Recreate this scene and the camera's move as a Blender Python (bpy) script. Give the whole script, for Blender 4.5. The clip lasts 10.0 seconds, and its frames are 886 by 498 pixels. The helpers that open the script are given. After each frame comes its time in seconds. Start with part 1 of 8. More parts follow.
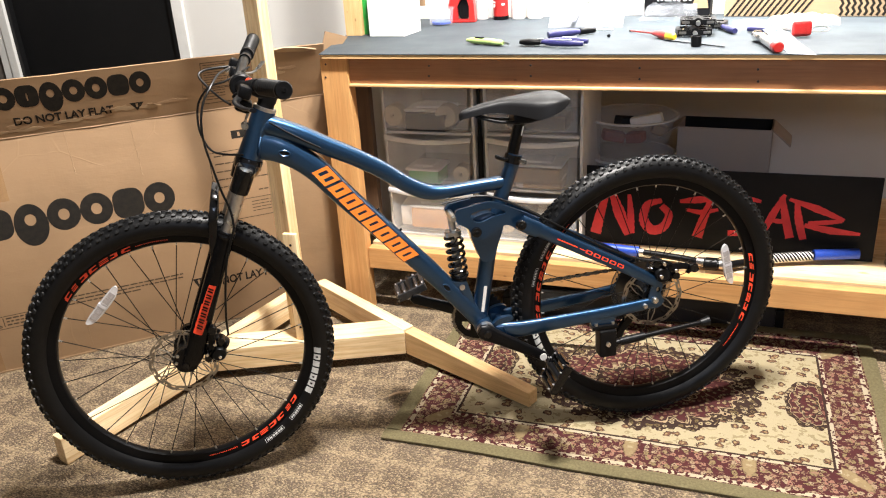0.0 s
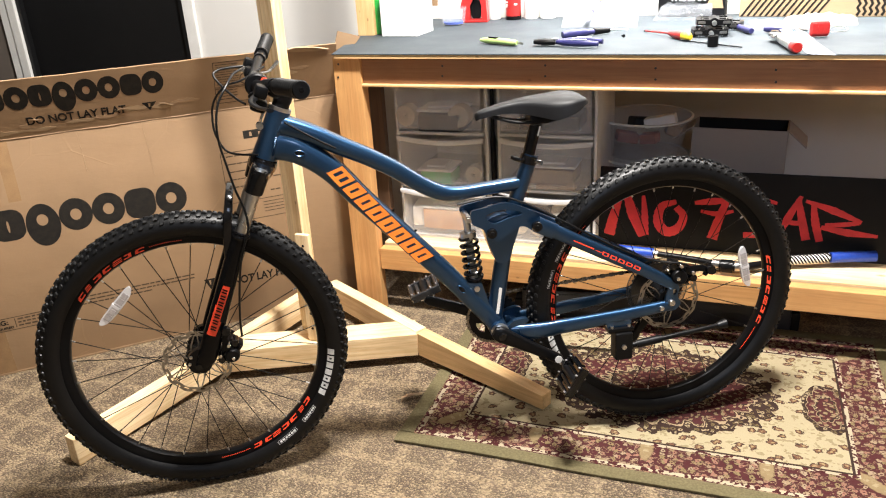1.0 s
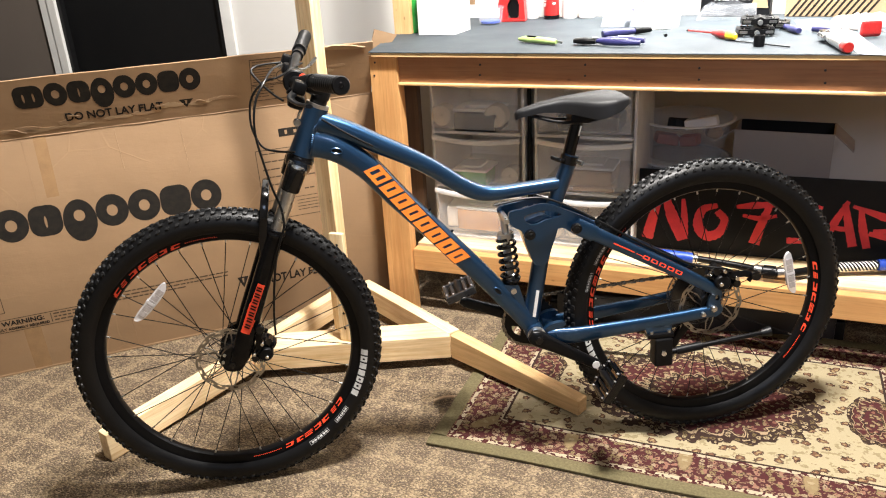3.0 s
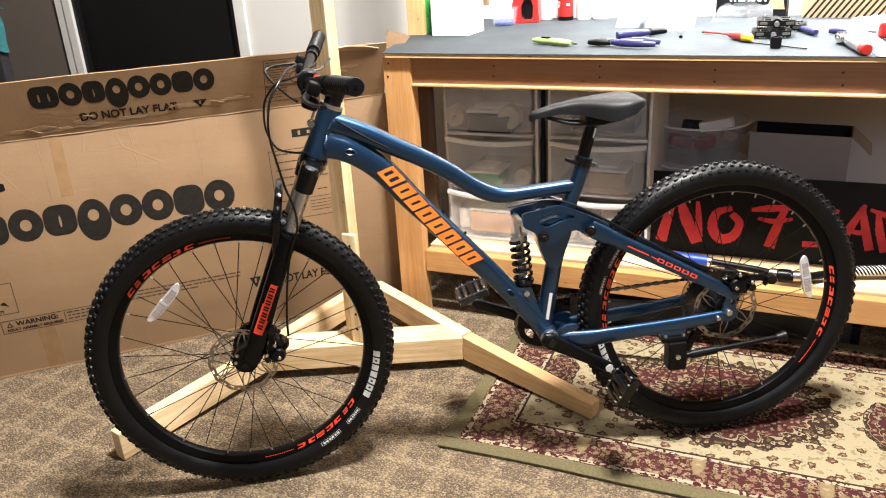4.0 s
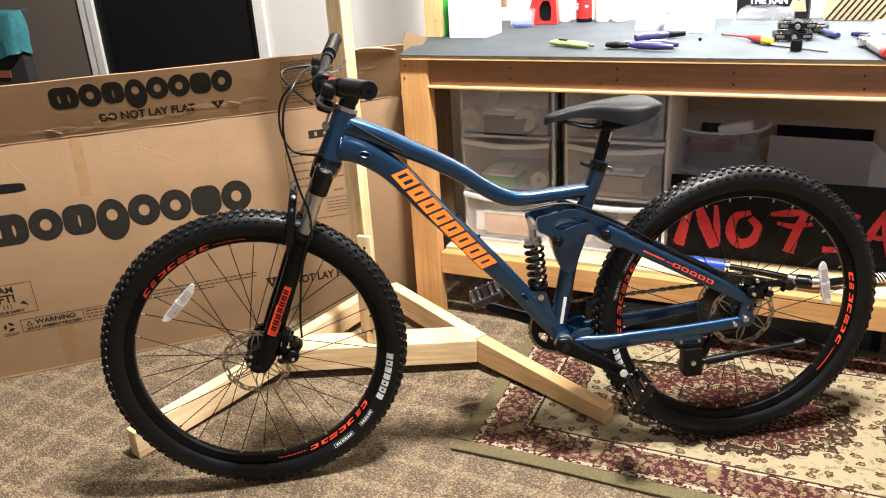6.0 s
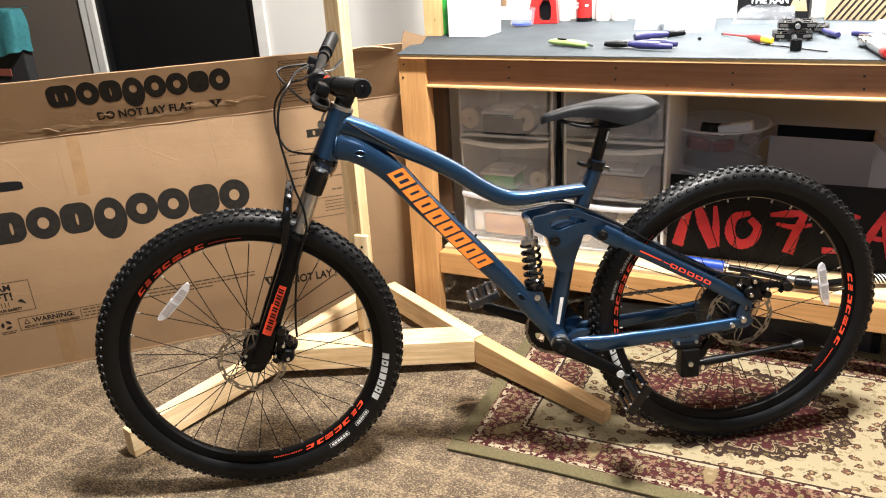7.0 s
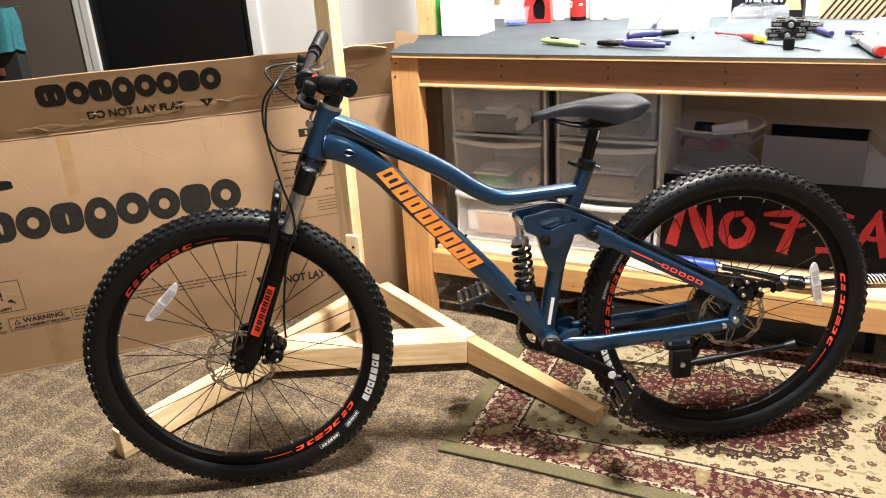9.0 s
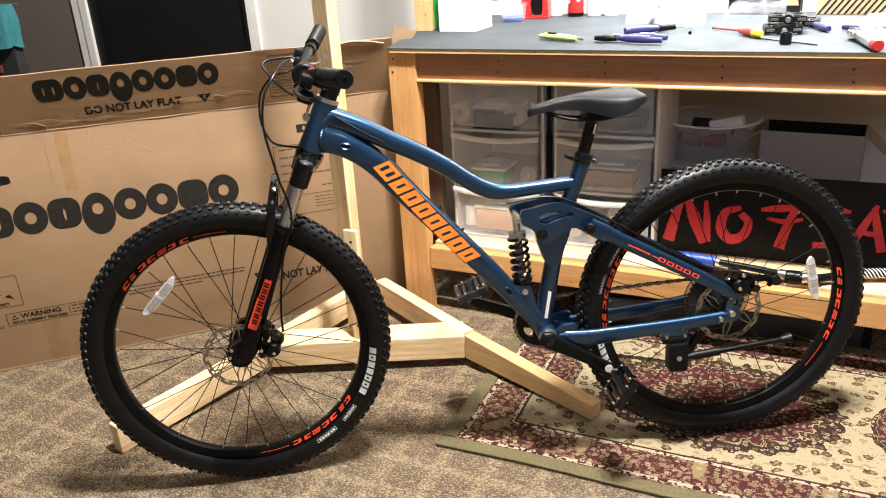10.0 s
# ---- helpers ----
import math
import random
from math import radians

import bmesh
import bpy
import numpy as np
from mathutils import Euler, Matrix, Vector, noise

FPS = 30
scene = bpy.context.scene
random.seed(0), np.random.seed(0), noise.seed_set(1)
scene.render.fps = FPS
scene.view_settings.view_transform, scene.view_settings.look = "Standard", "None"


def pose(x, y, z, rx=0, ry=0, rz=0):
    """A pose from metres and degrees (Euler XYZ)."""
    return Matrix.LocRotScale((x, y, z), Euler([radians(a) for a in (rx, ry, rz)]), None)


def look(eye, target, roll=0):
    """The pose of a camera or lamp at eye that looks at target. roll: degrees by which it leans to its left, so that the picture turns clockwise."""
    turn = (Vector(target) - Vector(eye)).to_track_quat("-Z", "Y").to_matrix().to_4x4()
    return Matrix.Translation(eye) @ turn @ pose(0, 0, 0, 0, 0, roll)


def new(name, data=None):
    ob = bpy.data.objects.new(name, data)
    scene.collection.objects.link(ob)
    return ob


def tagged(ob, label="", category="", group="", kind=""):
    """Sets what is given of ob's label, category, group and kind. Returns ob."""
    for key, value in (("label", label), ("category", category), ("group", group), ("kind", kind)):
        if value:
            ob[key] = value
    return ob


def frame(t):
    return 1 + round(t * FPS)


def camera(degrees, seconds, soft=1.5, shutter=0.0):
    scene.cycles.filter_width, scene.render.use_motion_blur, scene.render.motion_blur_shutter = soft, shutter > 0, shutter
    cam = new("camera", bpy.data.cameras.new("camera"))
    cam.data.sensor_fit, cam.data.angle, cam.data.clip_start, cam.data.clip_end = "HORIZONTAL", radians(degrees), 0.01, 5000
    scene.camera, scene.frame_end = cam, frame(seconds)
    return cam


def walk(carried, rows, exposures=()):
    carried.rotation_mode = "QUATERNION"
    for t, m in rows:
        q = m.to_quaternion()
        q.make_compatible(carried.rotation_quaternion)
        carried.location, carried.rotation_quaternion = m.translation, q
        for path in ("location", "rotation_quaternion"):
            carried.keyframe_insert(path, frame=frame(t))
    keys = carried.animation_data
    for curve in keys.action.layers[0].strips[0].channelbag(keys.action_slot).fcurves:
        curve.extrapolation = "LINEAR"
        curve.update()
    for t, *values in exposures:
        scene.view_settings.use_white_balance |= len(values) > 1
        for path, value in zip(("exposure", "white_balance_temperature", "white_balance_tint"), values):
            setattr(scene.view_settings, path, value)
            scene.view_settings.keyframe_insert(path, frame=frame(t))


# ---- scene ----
cam = camera(59.0, 10.0, 1.1)
PATH = [
    (0, (0.404, 0.25, 1.281), (-0.259, 1.97, 0.506), -3.5),
    (0.5, (0.392, 0.252, 1.277), (-0.278, 1.97, 0.503), -3.5),
    (1, (0.378, 0.256, 1.278), (-0.299, 1.972, 0.505), -3.5),
    (1.5, (0.368, 0.259, 1.275), (-0.32, 1.971, 0.504), -3.5),
    (2, (0.359, 0.266, 1.268), (-0.347, 1.972, 0.497), -3.5),
    (2.5, (0.354, 0.271, 1.264), (-0.373, 1.969, 0.497), -3.5),
    (4, (0.342, 0.278, 1.265), (-0.428, 1.959, 0.504), -3.5),
    (4.5, (0.34, 0.28, 1.265), (-0.441, 1.957, 0.504), -3.5),
    (5, (0.336, 0.281, 1.269), (-0.454, 1.953, 0.508), -3.5),
    (5.5, (0.344, 0.284, 1.269), (-0.462, 1.95, 0.51), -3.6),
    (7, (0.363, 0.301, 1.265), (-0.459, 1.959, 0.507), -3.5),
    (7.5, (0.372, 0.308, 1.261), (-0.454, 1.964, 0.503), -3.5),
    (8, (0.369, 0.308, 1.265), (-0.456, 1.965, 0.509), -3.5),
    (8.5, (0.369, 0.317, 1.261), (-0.455, 1.974, 0.504), -3.5),
    (9, (0.377, 0.32, 1.26), (-0.443, 1.979, 0.501), -3.5),
    (9.5, (0.38, 0.316, 1.253), (-0.438, 1.975, 0.493), -3.4),
    (10, (0.384, 0.316, 1.248), (-0.434, 1.975, 0.488), -3.5),
]
walk(cam, [(t, look(eye, target, roll)) for t, eye, target, roll in PATH])

# ---- light ----
world = bpy.data.worlds.new("room_world")
scene.world = world
world.use_nodes = True
world.node_tree.nodes["Background"].inputs[0].default_value = (0.9, 0.95, 1.0, 1)
world.node_tree.nodes["Background"].inputs[1].default_value = 0.012


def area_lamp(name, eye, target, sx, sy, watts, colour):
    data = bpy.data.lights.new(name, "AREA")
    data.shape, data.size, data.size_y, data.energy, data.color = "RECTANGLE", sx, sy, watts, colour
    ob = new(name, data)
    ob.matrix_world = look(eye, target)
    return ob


# the twin bare bulbs of the ceiling light over the bicycle, and the strip light at the back of the workbench
bulb = bpy.data.lights.new("ceiling_lamp", "POINT")
bulb.energy, bulb.color, bulb.shadow_soft_size = 545, (1.0, 0.965, 0.925), 0.10
for x in (0.05, 0.40):
    new("ceiling_lamp", bulb).location = (x, 1.69, 3.25)
area_lamp("bench_light", (0.35, 3.16, 1.62), (0.35, 3.12, 0.9), 1.3, 0.08, 36, (0.98, 0.98, 0.97)).data.spread = radians(125)
# added cool fill, unseen behind the viewer, brightening the space under the bench
area_lamp("added_cool_fill", (1.2, -0.7, 1.95), (0.45, 2.95, 0.35), 0.5, 0.5, 3.4, (0.64, 0.76, 1.0)).data.spread = radians(75)
scene.view_settings.exposure = 0.0

# ---- materials ----
def nodes_of(name):
    m = bpy.data.materials.new(name)
    m.use_nodes = True
    return m, m.node_tree.nodes, m.node_tree.links, m.node_tree.nodes["Principled BSDF"]


def mixed(n, l, fac, a, b):
    x = n.new("ShaderNodeMix")
    x.data_type = "RGBA"
    for k, v in (("Factor", fac), ("A", a), ("B", b)):
        sock = [s for s in x.inputs if s.name == k and (s.type == "RGBA" or k == "Factor" and s.type == "VALUE")][0]
        if isinstance(v, (tuple, float, int)):
            sock.default_value = (*v, 1) if isinstance(v, tuple) else v
        else:
            l.new(v, sock)
    return [s for s in x.outputs if s.type == "RGBA"][0]


def maths(n, l, op, a, b=None, clamp=False):
    x = n.new("ShaderNodeMath")
    x.operation, x.use_clamp = op, clamp
    for i, v in enumerate((a, b)):
        if v is None:
            continue
        if isinstance(v, (float, int)):
            x.inputs[i].default_value = v
        else:
            l.new(v, x.inputs[i])
    return x.outputs[0]


def step(n, l, v, lo, hi):
    x = n.new("ShaderNodeMapRange")
    l.new(v, x.inputs[0])
    x.inputs[1].default_value, x.inputs[2].default_value = lo, hi
    return x.outputs[0]


def noisy(n, l, scale, detail=3.0, stretch=(1, 1, 1), rough=0.55):
    c, mp, x = n.new("ShaderNodeTexCoord"), n.new("ShaderNodeMapping"), n.new("ShaderNodeTexNoise")
    mp.inputs["Scale"].default_value = stretch
    l.new(c.outputs["Object"], mp.inputs["Vector"])
    l.new(mp.outputs[0], x.inputs["Vector"])
    x.inputs["Scale"].default_value, x.inputs["Detail"].default_value, x.inputs["Roughness"].default_value = scale, detail, rough
    return x.outputs["Fac"]


def bumped(n, l, b, height, strength, dist=0.002):
    x = n.new("ShaderNodeBump")
    x.inputs["Strength"].default_value, x.inputs["Distance"].default_value = strength, dist
    l.new(height, x.inputs["Height"])
    l.new(x.outputs[0], b.inputs["Normal"])


def surface(name, base, rough=0.5, metal=0.0, dark=None, scale=40.0, fine=400.0, bump=0.15, rvar=0.12, stretch=(1, 1, 1), coat=0.0, amount=1.0, spec=0.5):
    """A base colour that wanders towards a second one at two scales, with uneven gloss and fine relief."""
    m, n, l, b = nodes_of(name)
    dark = dark or tuple(c * 0.78 for c in base)
    a, f = noisy(n, l, scale, 4, stretch), noisy(n, l, fine, 2, stretch)
    both = maths(n, l, "ADD", maths(n, l, "MULTIPLY", a, 0.65), maths(n, l, "MULTIPLY", f, 0.35))
    fac = maths(n, l, "MULTIPLY", step(n, l, both, 0.38, 0.62), amount)
    l.new(mixed(n, l, fac, base, dark), b.inputs["Base Color"])
    l.new(maths(n, l, "ADD", maths(n, l, "MULTIPLY", a, rvar * 2), rough - rvar, True), b.inputs["Roughness"])
    b.inputs["Metallic"].default_value = metal
    b.inputs["Coat Weight"].default_value = coat
    b.inputs["Specular IOR Level"].default_value = spec
    b.inputs["Coat Roughness"].default_value = 0.12
    bumped(n, l, b, f, bump, 0.001)
    return m


def lumber(name, light, deep):
    """Planed softwood: fine grain drawn out along the local x axis, faint growth bands, few sharp knots."""
    m, n, l, b = nodes_of(name)
    grain = noisy(n, l, 95, 5, (0.05, 1, 1), 0.65)
    band = noisy(n, l, 22, 3, (0.04, 1, 1))
    blot = noisy(n, l, 6, 2)
    g = maths(n, l, "ADD", maths(n, l, "MULTIPLY", grain, 0.6), maths(n, l, "MULTIPLY", band, 0.4))
    c = mixed(n, l, maths(n, l, "MULTIPLY", step(n, l, g, 0.42, 0.62), 0.72), light, deep)
    c = mixed(n, l, maths(n, l, "MULTIPLY", step(n, l, blot, 0.46, 0.72), 0.30), c, tuple(v * 0.75 for v in deep))
    weather = noisy(n, l, 4.5, 4, (0.5, 1, 1), 0.7)
    c = mixed(n, l, maths(n, l, "MULTIPLY", step(n, l, weather, 0.56, 0.70), 0.28), c, tuple(v * 0.5 for v in deep))
    co, mp = n.new("ShaderNodeTexCoord"), n.new("ShaderNodeMapping")
    mp.inputs["Scale"].default_value = (0.55, 1, 1)
    l.new(co.outputs["Object"], mp.inputs[0])
    for scale, lo, hi, share in ((6.0, 0.040, 0.075, 0.80), (15.0, 0.030, 0.060, 0.60)):
        vo = n.new("ShaderNodeTexVoronoi")
        l.new(mp.outputs[0], vo.inputs["Vector"])
        vo.inputs["Scale"].default_value = scale
        knot = maths(n, l, "SUBTRACT", 1.0, step(n, l, vo.outputs["Distance"], lo, hi), True)
        c = mixed(n, l, maths(n, l, "MULTIPLY", knot, share), c, tuple(v * 0.30 for v in deep))
    streak = noisy(n, l, 240, 3, (0.03, 1, 1), 0.7)
    c = mixed(n, l, maths(n, l, "MULTIPLY", step(n, l, streak, 0.52, 0.66), 0.30), c, tuple(v * 0.6 for v in deep))
    l.new(c, b.inputs["Base Color"])
    b.inputs["Roughness"].default_value = 0.55
    bumped(n, l, b, grain, 0.25, 0.001)
    return m


def clear_plastic(name, tint, rough, see):
    """Thin cloudy plastic: partly see-through, partly milky."""
    m, n, l, b = nodes_of(name)
    out = n["Material Output"]
    t, x = n.new("ShaderNodeBsdfTransparent"), n.new("ShaderNodeMixShader")
    b.inputs["Base Color"].default_value = (*tint, 1)
    b.inputs["Roughness"].default_value = rough
    cloud = noisy(n, l, 9, 3)
    l.new(maths(n, l, "ADD", maths(n, l, "MULTIPLY", cloud, 0.25), see - 0.12, True), x.inputs[0])
    l.new(b.outputs[0], x.inputs[1])
    l.new(t.outputs[0], x.inputs[2])
    l.new(x.outputs[0], out.inputs["Surface"])
    return m


def carpet_material():
    """Loop-pile carpet: beige ground with dark worm-like flecks, thinner along the bands of a faint plaid."""
    m, n, l, b = nodes_of("carpet_loop")
    co, turn = n.new("ShaderNodeTexCoord"), n.new("ShaderNodeMapping")
    l.new(co.outputs["Object"], turn.inputs[0])
    turn.inputs["Scale"].default_value = (1.0, 1.6, 1.0)
    turn.inputs["Rotation"].default_value = (0, 0, radians(14))
    rows = n.new("ShaderNodeTexVoronoi")
    l.new(turn.outputs[0], rows.inputs["Vector"])
    rows.voronoi_dimensions = "2D"
    rows.inputs["Scale"].default_value = 118.0
    rows.inputs["Randomness"].default_value = 0.88
    tone = n.new("ShaderNodeSeparateColor")
    l.new(rows.outputs["Color"], tone.inputs[0])
    loops = rows.outputs["Distance"]
    fleck = noisy(n, l, 185, 4, (1.0, 1.25, 1), 0.68)
    clump = noisy(n, l, 48, 2, (1, 1.3, 1), 0.6)
    worn = noisy(n, l, 2.2, 3)
    sep = n.new("ShaderNodeSeparateXYZ")
    l.new(co.outputs["Object"], sep.inputs[0])
    bands = []
    for axis, pitch in ((0, 0.125), (1, 0.115)):
        wob = maths(n, l, "ADD", sep.outputs[axis], maths(n, l, "MULTIPLY", clump, 0.045))
        bands.append(step(n, l, maths(n, l, "SINE", maths(n, l, "MULTIPLY", wob, 2 * math.pi / pitch)), 0.45, 1.0))
    plaid = maths(n, l, "MAXIMUM", bands[0], bands[1])
    dens = maths(n, l, "ADD", fleck, maths(n, l, "MULTIPLY", maths(n, l, "SUBTRACT", clump, 0.5), 0.26))
    dens = maths(n, l, "SUBTRACT", dens, maths(n, l, "MULTIPLY", plaid, 0.085))
    c = mixed(n, l, tone.outputs[0], (0.388, 0.294, 0.184), (0.270, 0.198, 0.119))
    c = mixed(n, l, maths(n, l, "MULTIPLY", step(n, l, dens, 0.430, 0.53), 0.84), c, (0.050, 0.037, 0.030))
    c = mixed(n, l, maths(n, l, "MULTIPLY", step(n, l, loops, 0.38, 0.60), 0.50), c, (0.060, 0.042, 0.032))
    c = mixed(n, l, maths(n, l, "MULTIPLY", step(n, l, tone.outputs[1], 0.80, 0.9), 0.6), c, (0.102, 0.073, 0.057))
    c = mixed(n, l, maths(n, l, "MULTIPLY", step(n, l, worn, 0.4, 0.75), 0.18), c, (0.281, 0.223, 0.153))
    l.new(c, b.inputs["Base Color"])
    b.inputs["Roughness"].default_value = 0.95
    b.inputs["Specular IOR Level"].default_value = 0.1
    bumped(n, l, b, maths(n, l, "SUBTRACT", maths(n, l, "MULTIPLY", fleck, -1.0), loops), 0.8, 0.005)
    return m


def wall_material(name, base):
    m, n, l, b = nodes_of(name)
    peel, stain = noisy(n, l, 180, 3), noisy(n, l, 1.7, 4)
    l.new(mixed(n, l, maths(n, l, "MULTIPLY", step(n, l, stain, 0.45, 0.8), 0.35), base, tuple(c * 0.82 for c in base)), b.inputs["Base Color"])
    b.inputs["Roughness"].default_value = 0.75
    bumped(n, l, b, peel, 0.25, 0.002)
    return m


def cardboard_material(name, base):
    m, n, l, b = nodes_of(name)
    flute = n.new("ShaderNodeTexWave")
    co = n.new("ShaderNodeTexCoord")
    l.new(co.outputs["Object"], flute.inputs["Vector"])
    flute.inputs["Scale"].default_value, flute.inputs["Distortion"].default_value = 42.0, 0.6
    pulp, scuff = noisy(n, l, 320, 3), noisy(n, l, 5, 5)
    c = mixed(n, l, maths(n, l, "MULTIPLY", pulp, 0.5), base, tuple(v * 0.8 for v in base))
    c = mixed(n, l, maths(n, l, "MULTIPLY", step(n, l, scuff, 0.46, 0.68), 0.42), c, tuple(v * 0.72 for v in base))
    c = mixed(n, l, maths(n, l, "MULTIPLY", flute.outputs["Fac"], 0.015), c, tuple(v * 0.6 for v in base))
    warp, bent, net = noisy(n, l, 2.6, 3), n.new("ShaderNodeVectorMath"), n.new("ShaderNodeTexVoronoi")
    bent.operation = "MULTIPLY_ADD"
    l.new(warp, bent.inputs[0])
    bent.inputs[1].default_value = (0.10, 0.10, 0.06)
    l.new(co.outputs["Object"], bent.inputs[2])
    l.new(bent.outputs[0], net.inputs["Vector"])
    net.feature, net.inputs["Scale"].default_value = "DISTANCE_TO_EDGE", 3.4
    here = step(n, l, noisy(n, l, 3.7, 2), 0.50, 0.62)
    crease = maths(n, l, "MULTIPLY", maths(n, l, "SUBTRACT", 1.0, step(n, l, net.outputs["Distance"], 0.002, 0.010), True), here)
    rub = maths(n, l, "MULTIPLY", step(n, l, noisy(n, l, 22, 5, (0.5, 1, 2.2), 0.75), 0.60, 0.74), here)
    c = mixed(n, l, maths(n, l, "MULTIPLY", crease, 0.10), c, tuple(min(v * 1.6, 0.8) for v in base))
    c = mixed(n, l, maths(n, l, "MULTIPLY", rub, 0.30), c, tuple(v * 0.62 for v in base))
    l.new(c, b.inputs["Base Color"])
    b.inputs["Roughness"].default_value = 0.62
    buckle = noisy(n, l, 3.2, 2)
    relief = maths(n, l, "ADD", maths(n, l, "MULTIPLY", flute.outputs["Fac"], 0.006), maths(n, l, "ADD", scuff, maths(n, l, "MULTIPLY", noisy(n, l, 14, 4, (0.35, 1, 1.6), 0.7), 0.7)))
    bumped(n, l, b, maths(n, l, "ADD", relief, maths(n, l, "ADD", maths(n, l, "MULTIPLY", buckle, 5.0), maths(n, l, "MULTIPLY", crease, 0.14))), 0.34, 0.006)
    return m


